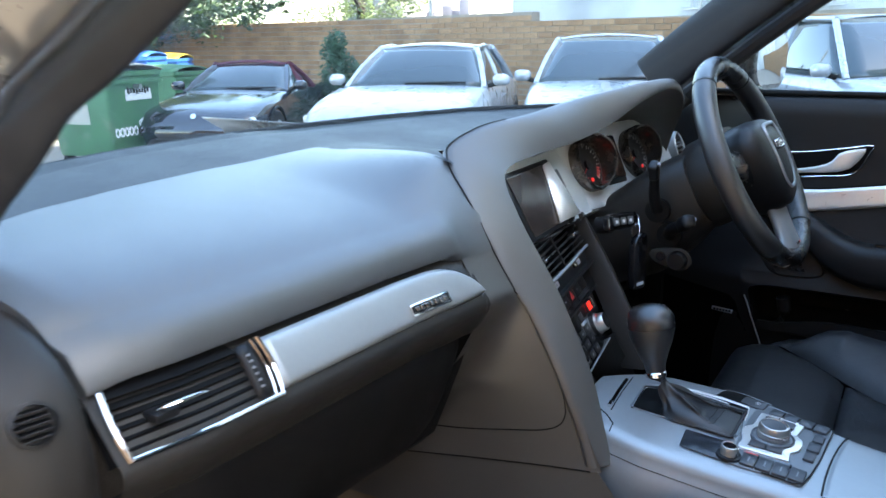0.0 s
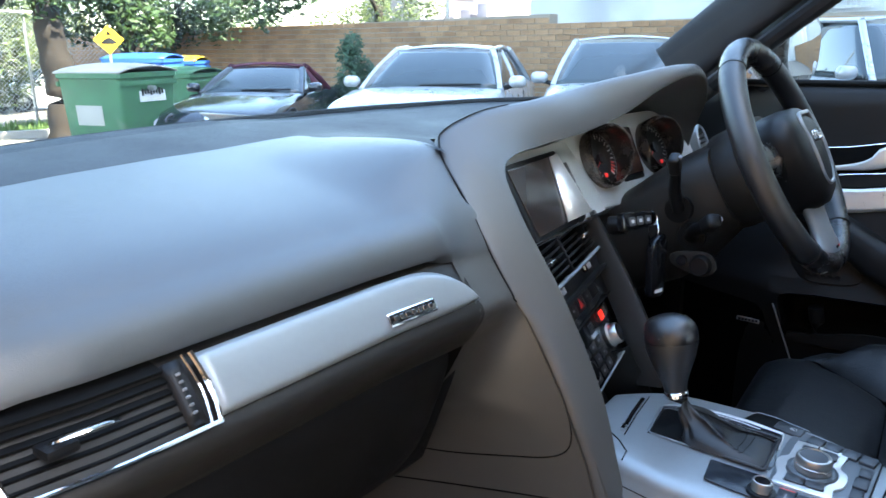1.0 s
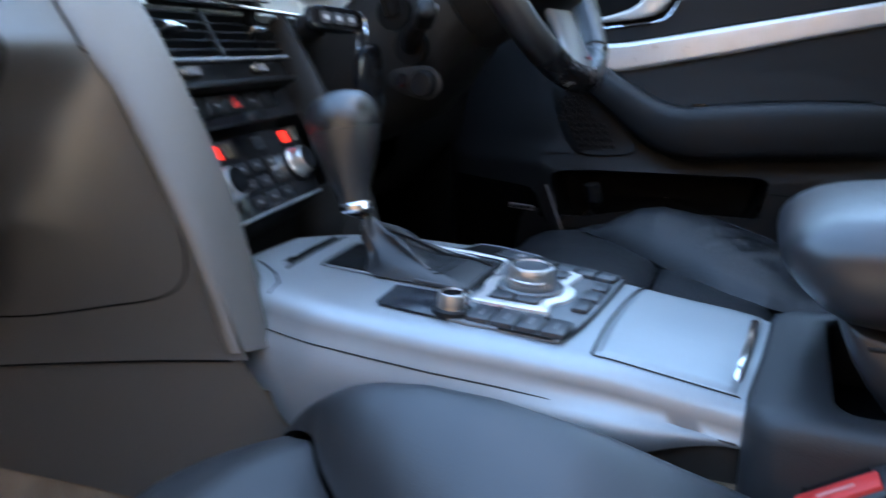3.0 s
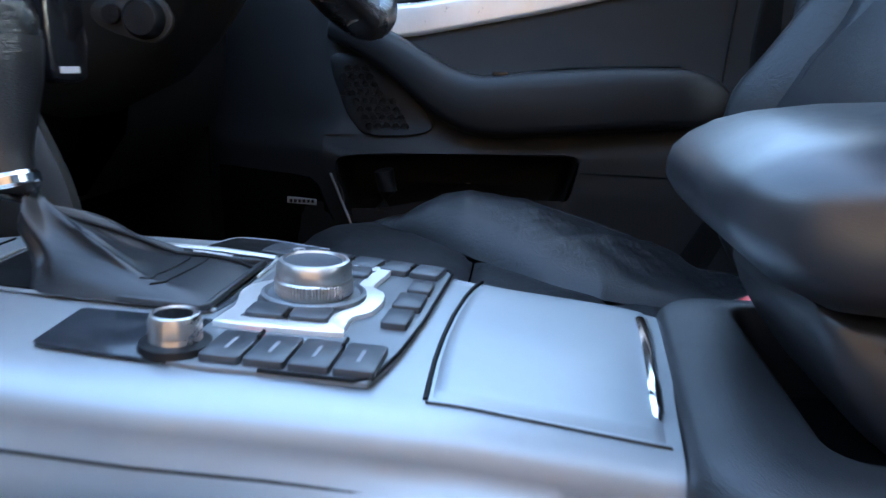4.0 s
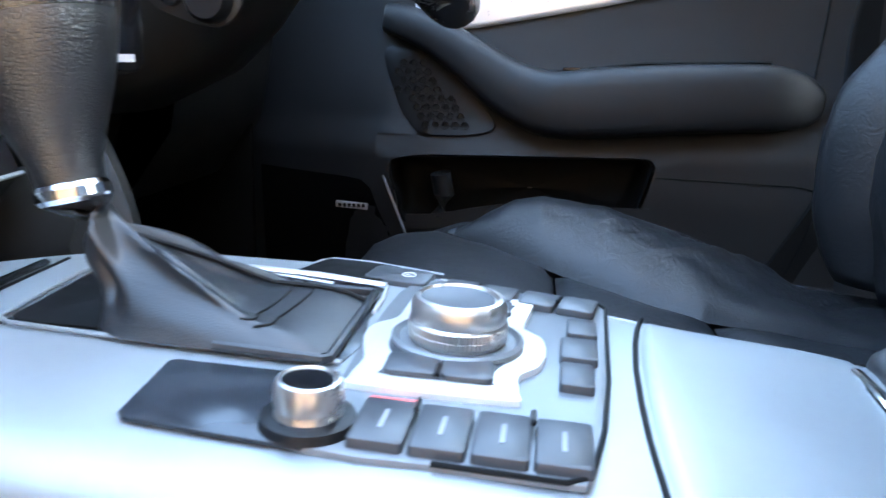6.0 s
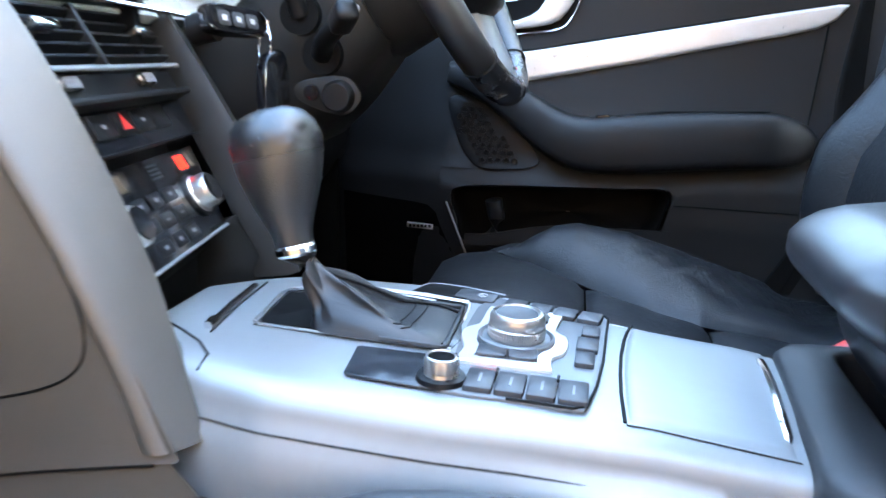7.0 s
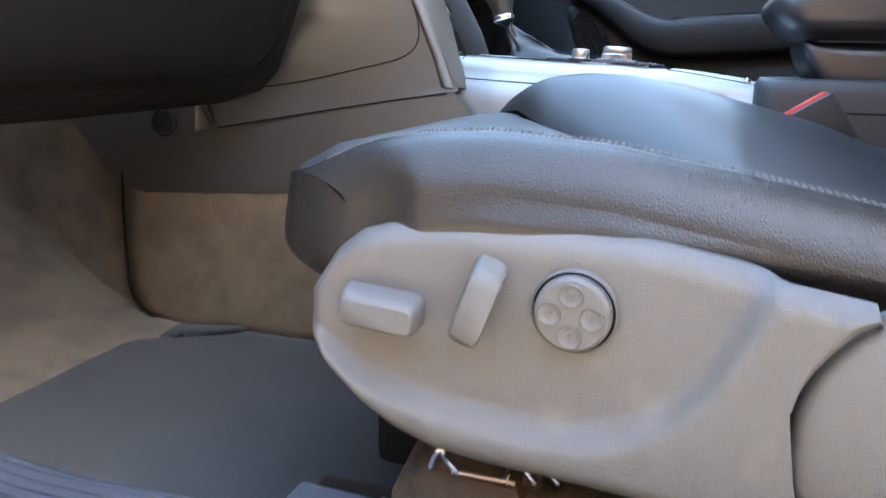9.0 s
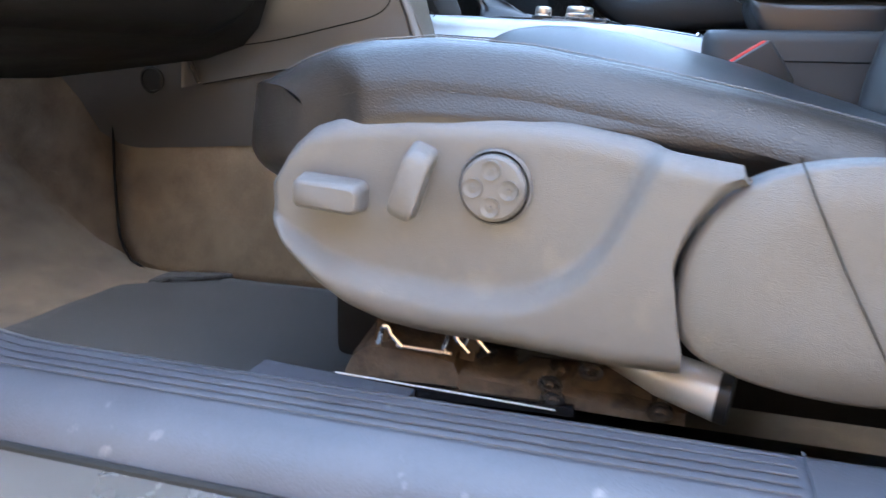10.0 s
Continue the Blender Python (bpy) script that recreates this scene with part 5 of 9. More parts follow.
gp = part("selector_plate", plate(soft([(0.0225, 0.1525), (0.0225, 0.22), (0.026, 0.285), (0.030, 0.2905), (0.092, 0.2955), (0.103, 0.292), (0.118, 0.262), (0.1235, 0.225), (0.120, 0.175), (0.114, 0.1535), (0.07, 0.1525)], 2), 0.0022, basis((0, 0, con_z(0.22) - 0.22 * 0.047 - 0.0008), (1, 0, 0), (0, 1, 0.047)), 0.0008), M["inlay"], gear, "black selector gate")


def gatez(y):
    return con_z(0.22) + 0.047 * (y - 0.22) + 0.0022


part("gate_trim", tube([(x, y, gatez(y)) for x, y in ((0.0205, 0.152), (0.0205, 0.22), (0.024, 0.286), (0.029, 0.2925), (0.092, 0.2978), (0.105, 0.294), (0.120, 0.264))], 0.0010, 6), M["console"], gp)
part("gate_line", tube([(x, y, gatez(y) + 0.0004) for x, y in ((0.1135, 0.275), (0.1215, 0.252), (0.1250, 0.225), (0.1235, 0.190), (0.1175, 0.154))], [0.0010, 0.0022, 0.0026, 0.0028, 0.0022], 8, flat=0.5), M["alu"], gp, "bright line beside the gate")
part("gate_line", tube([(x, y, gatez(y) + 0.0004) for x, y in ((0.1165, 0.245), (0.1175, 0.225), (0.1165, 0.200), (0.1125, 0.1790))], [0.0006, 0.0011, 0.0012, 0.0012], 8, flat=0.5), M["alu"], gp, "fine bright line beside the letters")
part("gate_line", tube([(0.1165, 0.1530, gatez(0.153)), (0.10, 0.1515, gatez(0.151)), (0.078, 0.1515, gatez(0.151))], 0.0009, 6), M["alu"], gp)
for ch, x, y in (("P", 0.1085, 0.2480), ("R", 0.1110, 0.2330), ("N", 0.1115, 0.2175), ("D", 0.1105, 0.2020), ("S", 0.1075, 0.1860)):
    wording(ch, 0.0078, basis((x, y, gatez(y) + 0.0001), (1, -0.12, 0), (0.12, 1, 0.047)), M["mark_dim"], gp)
part("gate_well", plate(rounded(0.070, 0.048, 0.008, 4), 0.0006, basis((0.062, 0.266, gatez(0.266) - 0.0002), (1, 0.04, 0), (0, 1, 0.047)), 0.0002), M["deep"], gp)
BASE = Vector((0.043, 0.265, 0.724))
TOP = Vector((0.050, 0.284, 0.812))
axis = (TOP - BASE).normalized()
gm = basis(BASE, (1, 0, -axis.x / axis.z), axis.cross(Vector((1, 0, 0))) * 1.0)
gm = Matrix.Translation(BASE) @ axis.to_track_quat("Z", "Y").to_matrix().to_4x4() @ Matrix.Diagonal((1.16, 1.16, 0.97, 1))
rings = []
for h, rx, ry, dy in ((0.0, 0.0108, 0.0108, 0), (0.012, 0.0120, 0.0120, 0), (0.022, 0.0148, 0.0150, 0), (0.034, 0.0186, 0.0192, 0), (0.046, 0.0216, 0.0232, 0.001), (0.056, 0.0236, 0.0262, 0.001), (0.066, 0.0247, 0.0280, 0.002), (0.078, 0.0246, 0.0285, 0.002), (0.088, 0.0220, 0.0260, 0.002), (0.095, 0.0170, 0.0200, 0.002), (0.0985, 0.0090, 0.011, 0.002), (0.0995, 0.0015, 0.002, 0.002)):
    rings.append([gm @ Vector((rx * math.cos(a), dy + ry * math.sin(a), h)) for a in np.linspace(0, 2 * math.pi, 28, endpoint=False)])
kb = part("selector_knob", capped(rings), M["perf"], gear, "black leather selector grip", angle=70)
rings = []
for h, rx, ry, dy in ((0.058, 0.0225, 0.0250, 0.002), (0.068, 0.0249, 0.0284, 0.002), (0.078, 0.0250, 0.0289, 0.002), (0.089, 0.0223, 0.0263, 0.002), (0.096, 0.0175, 0.0205, 0.002), (0.0998, 0.0095, 0.0115, 0.002), (0.1008, 0.0012, 0.002, 0.002)):
    rings.append([gm @ Vector((rx * math.cos(a), dy + ry * math.sin(a), h)) for a in np.linspace(0, 2 * math.pi, 28, endpoint=False)])
part("knob_cap", capped(rings), M["leather_w"], kb, "smooth black cap", angle=70)
part("collar", revolve([(0.0112, -0.004), (0.0124, -0.002), (0.0124, 0.002), (0.0112, 0.004)], gm, 28), M["chrome"], gear, "chrome collar")
# leather gaiter falling in folds to the rear of the gate
ga = []
for k in range(17):
    f = k / 16
    ring = []
    for j in range(40):
        a = 2 * math.pi * j / 40
        top = gm @ Vector((0.0118 * math.cos(a), 0.0118 * math.sin(a), -0.003))
        ca, sa = math.cos(a), math.sin(a)
        bx = math.copysign(abs(ca) ** 0.42, ca) * 0.0405
        by = math.copysign(abs(sa) ** 0.42, sa) * 0.0490
        foot = Vector((0.0585 + bx, 0.2045 + by, gatez(0.2045 + by) + 0.0005))
        p = lerp(top, foot, f)
        p.z = lerp(top.z, foot.z, 1 - (1 - f) ** lerp(1.0, 1.3, max(0.0, -sa)))
        p += Vector((ca, sa, 0.5)) * 0.004 * math.sin(math.pi * min(1, f * 1.5)) * (f < 0.667)
        fold = 0.0032 * math.sin(math.pi * f) * (math.sin(3 * a + 5 * f) + 0.6 * math.sin(7 * a - 9 * f))
        rib = 0.0011 * math.sin(f * 75) * smooth(0.26, 0.12, f)
        p += Vector((ca, sa, 0.3)) * (fold + rib)
        p.z = max(p.z, foot.z + lerp(0.004, 0.012, smooth(0.1, -0.6, sa)) * (1 - f ** 6))
        ring.append(p)
    ga.append(ring)
part("gaiter", capped(ga), M["gaiter"], gear, "soft black leather gaiter", angle=80)
part("gaiter_seam", tube([lerp(ga[k][33], ga[k][34], 0.5) + Vector((-0.0006, -0.0006, 0.001)) for k in range(17)], 0.0011, 6), M["rubber"], gear)
for k in (12, 13):
    part("gaiter_seam", tube([ga[k][j] + Vector((0, 0, 0.0003)) for j in range(23, 38)], 0.0005, 6), M["rubber"], gear)
part("gaiter_piping", tube([(x, y, gatez(y) + 0.0016) for x, y in ((0.0195, 0.20), (0.0175, 0.158), (0.0190, 0.1560), (0.0990, 0.1555), (0.1005, 0.158), (0.1000, 0.20))], 0.0020, 8), M["gaiter"], gear)

# ---- centre armrest ----
arm = thing("armrest", "padded black leather armrest on the console", "armrest", (0.035, -0.2, 0.64))
rows = []
for y, w, zl, zh in ((-0.057, 0.36, 0.738, 0.743), (-0.0585, 0.56, 0.733, 0.748), (-0.063, 0.72, 0.727, 0.754), (-0.071, 0.84, 0.719, 0.760), (-0.083, 0.93, 0.709, 0.766), (-0.098, 0.98, 0.702, 0.770), (-0.13, 1.0, 0.699, 0.774), (-0.22, 1.0, 0.698, 0.778), (-0.42, 1.0, 0.698, 0.785)):
    ring = []
    for a in np.linspace(0, 2 * math.pi, 40, endpoint=False):
        ca, sa = math.cos(a), math.sin(a)
        ring.append((0.035 + math.copysign(abs(ca) ** 0.48, ca) * 0.098 * w, y, lerp(zl, zh, 0.5) + math.copysign(abs(sa) ** 0.62, sa) * (zh - zl) / 2))
    rows.append(ring)
part("armrest_lid", capped(rows), M["leather_s"], arm, "padded leather lid", angle=75)
rows = []
for y, w, zl in ((-0.098, 0.62, 0.690), (-0.104, 0.70, 0.676), (-0.114, 0.74, 0.660), (-0.126, 0.76, 0.645), (-0.145, 0.78, 0.630), (-0.22, 0.80, 0.620), (-0.42, 0.80, 0.615)):
    ring = []
    for a in np.linspace(0, 2 * math.pi, 32, endpoint=False):
        ca, sa = math.cos(a), math.sin(a)
        ring.append((0.035 + math.copysign(abs(ca) ** 0.35, ca) * 0.096 * w, y, lerp(zl, 0.703, 0.5) + math.copysign(abs(sa) ** 0.4, sa) * (0.703 - zl) / 2))
    rows.append(ring)
part("armrest_base", capped(rows), M["leather_s"], arm, "leather covered armrest box", angle=60)
part("armrest_seam", tube([(-0.0625, y, 0.7005) for y in np.linspace(-0.40, -0.105, 12)], 0.0012, 6), M["rubber"], arm)
arm.matrix_basis = Matrix.Translation((0, -0.006, -0.006)) @ arm.matrix_basis
tub = thing("console_rear", "black rear console body below the armrest", "console", (0.035, -0.3, 0.3))
out_o = rounded(0.214, 0.580, 0.026, 6, 0.0165, -0.342)
in_o = rounded(0.168, 0.530, 0.018, 6, 0.0205, -0.366)


def tub_y(x, y):
    return y - 0.0150 * smooth(-0.075, 0.10, x) * smooth(-0.14, -0.052, y)


def tub_ring(outline, grow, z, gx=0.0):
    return [((x - 0.0165) * (1 + grow) + 0.0165 + math.copysign(gx, x - 0.0165), tub_y(x, y) + (grow * 0.1 if y > -0.2 else 0), z) for x, y in outline]


rows = [tub_ring(out_o, 0, 0.28, 0.045), tub_ring(out_o, 0, 0.50, 0.016), tub_ring(out_o, 0, 0.610, 0.004), tub_ring(out_o, 0, 0.640, 0.0005), tub_ring(out_o, -0.012, 0.6495), tub_ring(out_o, -0.05, 0.6545), tub_ring(in_o, 0.035, 0.6550), tub_ring(in_o, 0.008, 0.6535), tub_ring(in_o, 0, 0.648), tub_ring(in_o, -0.02, 0.600)]
part("console_body", grid(rows, closed_v=True), M["tub"], tub, "black body with a rounded rim round the well", angle=60)
part("well_floor", plate(in_o, 0.002, Matrix.Translation((0, -0.004, 0.602)), 0.0005), M["deep"], tub)
part("body_line", tube([(-0.0935, y, 0.6195) for y in np.linspace(-0.6, -0.085, 12)], 0.0010, 6), M["deep"], tub)

# ---- seats ----
def crest(y):
    return interp(y, [(-0.34, 0.540), (-0.22, 0.556), (-0.15, 0.574), (-0.087, 0.594), (-0.043, 0.606), (0.012, 0.622), (0.07, 0.634), (0.12, 0.637), (0.174, 0.630), (0.212, 0.617), (0.238, 0.605), (0.28, 0.590), (0.31, 0.575)])


def seat_top(u, y, inner=0.0):
    """Height of the cushion: u from -1 to 1 across, bolsters at both sides."""
    mid = interp(y, [(-0.34, 0.535), (-0.2, 0.548), (-0.04, 0.566), (0.10, 0.588), (0.18, 0.606), (0.24, 0.611), (0.28, 0.605), (0.30, 0.594), (0.31, 0.578)])
    a = abs(u)
    b = smooth(0.60, 0.90, a) * (crest(y) + inner - mid) * smooth(0.33, 0.20, y)
    return mid + b - 0.010 * max(0.0, (a - 0.94) / 0.06) ** 2


def outer_top(a, y, yt):
    """The door-side bolster of the passenger's cushion, with its seam on the crest; yt: place after the corner's rounding."""
    mid = seat_top(0.0, y)
    cr = interp(yt, [(-0.34, 0.545), (-0.22, 0.560), (-0.15, 0.578), (-0.07, 0.597), (-0.01, 0.609), (0.06, 0.621), (0.13, 0.626), (0.17, 0.623), (0.20, 0.617), (0.22, 0.611), (0.24, 0.602), (0.26, 0.592)])
    e = max(0.0, (a - 0.87) / 0.13)
    return mid + smooth(0.58, 0.87, a) * (cr - mid) + 0.0014 * math.exp(-((a - 0.87) / 0.014) ** 2) - 0.033 * (1 - max(0.0, 1 - e ** 1.6) ** 0.72)


def inner_seam(y):
    """Where the pads of the passenger's cushion meet its inner bolster."""
    return interp(y, [(-0.34, 0.36), (-0.13, 0.34), (-0.03, 0.35), (0.03, 0.44), (0.105, 0.60), (0.17, 0.75), (0.235, 0.89), (0.31, 0.96)])


def inner_top(u, y, driver=False):
    mid, s = seat_top(0.0, y), inner_seam(y) - (0.14 if driver else 0.0)
    cr = interp(y, [(-0.34, 0.49), (-0.22, 0.523), (-0.139, 0.566), (-0.044, 0.604), (0.05, 0.632), (0.124, 0.642), (0.175, 0.637), (0.205, 0.627), (0.243, 0.606), (0.28, 0.598), (0.31, 0.580)]) if driver else interp(y, [(-0.34, 0.558), (-0.22, 0.574), (-0.16, 0.592), (-0.11, 0.611), (-0.04, 0.629), (0.03, 0.647), (0.085, 0.655), (0.135, 0.656), (0.175, 0.652), (0.205, 0.646), (0.228, 0.639), (0.250, 0.630), (0.270, 0.619), (0.290, 0.605), (0.31, 0.588)])
    f = min(1.0, max(0.0, (u - s) / (max(0.93, s + 0.02) - s)))
    return mid + (1 - (1 - f) ** 1.9) * max(0.0, cr - mid) - 0.012 * max(0.0, (u - 0.93) / 0.07) ** 2


def seat(xc, outer, name, label, wrinkle):
    """A leather front seat; outer: the side of its door, -1 or 1."""
    ob = thing(name, label, "car seat", (xc, 0.0, 0.36), "front seats")
    W, WIDE = 0.236, 1.09
    hide = M["leather"] if outer < 0 else M["leather_d"]

    def top(u, y):
        if outer < 0 and u < -0.5:
            return outer_top(-u, y, bend(u, y))
        if u > 0.15:
            return inner_top(u, y, outer > 0)
        return seat_top(u, y, -0.024 if u * outer < 0 else 0.0)

    def bend(u, y):
        """The cushion's front corners are rounded off in plan."""
        if outer > 0:
            return y - 0.072 * smooth(0.62, 1.0, abs(u)) * smooth(0.08, 0.31, y)
        y += 0.022 * smooth(0.25, -0.87, u) * smooth(-0.20, -0.06, y) * smooth(0.26, 0.13, y) - 0.020 * smooth(0.16, 0.31, y)
        return y - (0.074 * max(0.0, (abs(u) - 0.4) / 0.6) ** 4.0 if u < 0 else 0.040 * smooth(0.66, 1.0, abs(u))) * smooth(0.08, 0.31, y)

    def px(u, y):
        """Across the car; the passenger's door-side corner is rounded."""
        return xc + u * W * (WIDE if u > 0 > outer else 1.0) + (0.016 * smooth(0.19, 0.33, y) * max(0.0, -u - 0.6) / 0.4 if outer < 0 else 0.0)

    def pad(pname, ua, ub, y0, y1, nu, nv, lab, puff=0.012):
        rows = []
        for i in range(nu + 1):
            row = []
            for j in range(nv + 1):
                f, g = i / nu, j / nv
                y = lerp(y0, y1, g)
                u0 = ua if ua != 0.742 else inner_seam(y) + 0.003 - (0.14 if outer > 0 else 0.0)
                u1 = ub if ub != 0.74 else inner_seam(y) - 0.003 - (0.14 if outer > 0 else 0.0)
                u = lerp(u0, u1, f)
                d = min((u - u0) * W if u0 > -1 else 9, (u1 - u) * W if u1 < 1 else 9, y - y0 if y0 > -0.3 else 9, y1 - y if y1 < 0.29 else 9)
                z = top(u, y) - puff * math.exp(-max(0, d) / 0.009) * (smooth(0.25, 0.15, y) if u < -0.7 and outer < 0 else lerp(0.25, 1.0, smooth(0.24, 0.14, y)) if u > 0.6 and outer < 0 else 1.0)
                wr = wrinkle * smooth(0.17, -0.05, y) * smooth(0.30, 0.62, abs(u)) * smooth(1.0, 0.85, abs(u)) * (noise.noise(Vector((u * 1.3 + outer, (y + 0.16 * abs(u)) * 17, 0.3))) - 0.7 * abs(noise.noise(Vector((u * 2.0, (y - 0.2 * abs(u)) * 23, 4.3 + outer)))))
                if outer > 0:
                    # slack folds run down across the door-side bolster
                    q = (y + 0.36 * (u - 0.6)) * 100 + 2.6 * noise.noise(Vector((u * 3, y * 9, 7.1)))
                    slack = smooth(0.10, -0.03, y) * smooth(0.42, 0.62, u) * smooth(1.02, 0.92, u)
                    wr -= 0.0050 * slack * (1 - abs(math.sin(q))) ** 3 * (0.55 + 0.9 * noise.noise(Vector((u * 2.5, y * 14, 3.3))))
                    wr += 0.0050 * slack * noise.noise(Vector((u * 1.5, (y + 0.36 * u) * 22, 8.8)))
                    wr += 0.0014 * noise.noise(Vector((u * 9, y * 40, 5.0))) * smooth(0.5, 0.7, u)
                z += wr + (0.0016 if outer > 0 else 0.0006) * noise.noise(Vector((u * 5, y * 18, outer * 3.1)))
                row.append((px(u, y), bend(u, y), z))
            rows.append(row)
        return part(pname, grid(rows), M["leather_side"] if outer < 0 and ua == -1.0 else hide, ob, lab, angle=70)

    lo = -0.868 if outer < 0 else -0.74
    pad("front_pad", lo, 0.74, 0.108, 0.31, 26, 20, "smooth leather front pad")
    pad("centre_pad", lo, 0.74, -0.036, 0.106, 26, 16, "leather centre pad")
    pad("rear_pad", lo, 0.74, -0.34, -0.038, 26, 16, "leather rear pad")
    for sgn in (-1, 1):
        u0, u1 = (-1.0, lo - 0.002) if sgn < 0 else (0.742, 1.0)
        pad("side_bolster", u0, u1, -0.34, 0.31, 30, 80 if outer < 0 else 200, "raised leather side bolster", 0.002 if sgn == outer and outer < 0 else 0.008)
        if sgn != outer or outer > 0:
            part("piping", tube([(xc + sgn * (W * (WIDE if sgn > 0 > outer else 1.0) + 0.0006), bend(sgn, y), top(sgn, y) + 0.0004) for y in np.linspace(-0.32, 0.305, 50)], 0.0022, 6), M["leather"], ob)
        for off in ((0.0276, 0.0336) if sgn == outer and outer < 0 else (0.0042, 0.0085) if sgn == outer else ()):
            st = None
            for k in range(150):
                y = lerp(-0.30, 0.285, k / 149)
                u = 1 - off / W
                st = tube([(px(sgn * u, yy), bend(sgn * u, yy), top(sgn * u, yy) + 0.0004) for yy in (y, y + 0.0024)], 0.00045, 4, st)
            part("stitching", st, M["thread"], ob, "fine grey double stitching")
    # one leather skirt round both sides and the front
    edge = [(-1, y) for y in np.linspace(-0.34, 0.31, 60)] + [(u, 0.31) for u in np.linspace(-1, 1, 44)[1:-1]] + [(1, y) for y in np.linspace(0.31, -0.34, 60)]
    pts = [Vector((px(u, y), bend(u, y), top(u, y))) for u, y in edge]
    rows = []
    for k, ((u, y), p) in enumerate(zip(edge, pts)):
        d = pts[min(k + 3, len(pts) - 1)] - pts[max(k - 3, 0)]
        nrm = Vector((-d.y, d.x, 0)).normalized()
        fr = smooth(0.2, 0.9, nrm.y)
        row = []
        for v in np.linspace(0, 1, 20):
            z = lerp(p.z, 0.48, v)
            if u * outer > 0 > outer:
                o = interp(z, [(0.48, -0.016), (0.54, -0.011), (0.556, -0.005), (0.566, 0.003), (0.574, 0.008), (0.582, 0.0065), (0.592, 0.003), (0.60, 0.0)])
                fr = max(fr, smooth(0.10, 0.20, p.y))
            else:
                o = 0.005 * math.sin(math.pi * v) - 0.012 * v
            o = lerp(o, 0.009 * math.sin(math.pi * v ** 0.5) - 0.020 * v if outer > 0 else interp(z, [(0.48, -0.05), (0.518, -0.018), (0.526, -0.006), (0.534, 0.002), (0.5425, 0.005), (0.561, 0.005), (0.588, 0.003), (0.607, 0.0)]), fr) * min(1.0, v * (8 - 5 * fr)) + 0.0012 * noise.noise(Vector((p.x * 22, p.y * 22, z * 30))) * v
            x, y = p.x + nrm.x * o, p.y + nrm.y * o
            if outer < 0 and u < 0:
                # tucked in behind the plastic panel
                x = lerp(x, max(x, -0.6125 + 0.075 * (y - 0.07)), smooth(0.588, 0.574, z))
            row.append((x, y, z))
        rows.append(row)
    part("cushion_side", grid(rows), M["leather_side"] if outer < 0 else hide, ob, "leather covered cushion side", angle=80)
    # seat pan
    part("seat_pan", capped([[(xc + sx * 0.215, y, z) for sx, z in ((-1, 0.445), (-1, 0.51), (1, 0.51), (1, 0.445))] for y in (-0.33, 0.12)]), M["plastic"], ob, bevel=0.01)

    # backrest: pads between two bolsters
    def back(u, z):
        yi = -0.275 - 0.40 * (z - 0.58)
        bol = interp(z, [(0.55, 0.05), (0.60, 0.065), (0.66, 0.075), (0.74, 0.085), (0.80, 0.080), (0.86, 0.062), (1.0, 0.055), (1.15, 0.02)])
        if outer > 0:
            yi = interp(z, [(0.50, -0.24), (0.526, -0.224), (0.588, -0.187), (0.648, -0.170), (0.714, -0.171), (0.775, -0.188), (0.846, -0.243), (1.0, -0.33), (1.15, -0.42)]) - bol
        return yi + smooth(0.55, 0.92, abs(u)) * bol - 0.03 * max(0, (abs(u) - 0.93) / 0.07) ** 2

    def bpad(pname, u0, u1, z0, z1, nu, nv, lab):
        rows = []
        for i in range(nu + 1):
            row = []
            for j in range(nv + 1):
                u, z = lerp(u0, u1, i / nu), lerp(z0, z1, j / nv)
                d = min((u - u0) * W if u0 > -1 else 9, (u1 - u) * W if u1 < 1 else 9, z - z0 if z0 > 0.6 else 9, z1 - z)
                wr = noise.noise(Vector((u * 4 + outer, z * 30, 1.7))) * wrinkle * 0.45 * smooth(0.5, 0.85, abs(u))
                row.append((xc + u * W * interp(z, [(0.55, 1.0), (0.85, 1.03), (1.15, 0.86)]), back(u, z) - 0.010 * math.exp(-max(0, d) / 0.007) + wr, z))
            rows.append(row)
        return part(pname, grid(rows), hide, ob, lab, angle=70, solid=0.02)

    bpad("backrest_pad", -0.70, 0.70, 0.56, 0.74, 20, 14, "leather backrest pad")
    bpad("backrest_pad", -0.70, 0.70, 0.742, 1.15, 20, 20, "leather backrest pad")
    for u0, u1 in ((-1, -0.702), (0.702, 1)):
        bpad("back_bolster", u0, u1, 0.56, 1.15, 10, 40, "raised backrest bolster")
    rows = [[(xc + sx * W * interp(z, [(0.55, 1.0), (0.85, 1.03), (1.15, 0.86)]), y, z) for sx, y in ((-1, back(-1, z) - 0.01), (-1, back(0, z) - 0.09), (1, back(0, z) - 0.09), (1, back(1, z) - 0.01))] for z in np.linspace(0.50, 1.155, 14)]
    part("backrest_shell", capped(rows), hide, ob, angle=50, bevel=0.012)
    return ob


P_X, D_X = -0.365, 0.405
p_seat = seat(P_X, -1, "passenger_seat", "black leather passenger seat with electric controls", 0.0006)
d_seat = seat(D_X, 1, "driver_seat", "creased black leather driver seat", 0.007)
d_seat.matrix_basis = Matrix.Translation((-0.008, -0.050, -0.012)) @ d_seat.matrix_basis

# plastic side panel of the passenger seat, with its switches
def side_x(y):
    return -0.6155 + 0.075 * (y - 0.07)


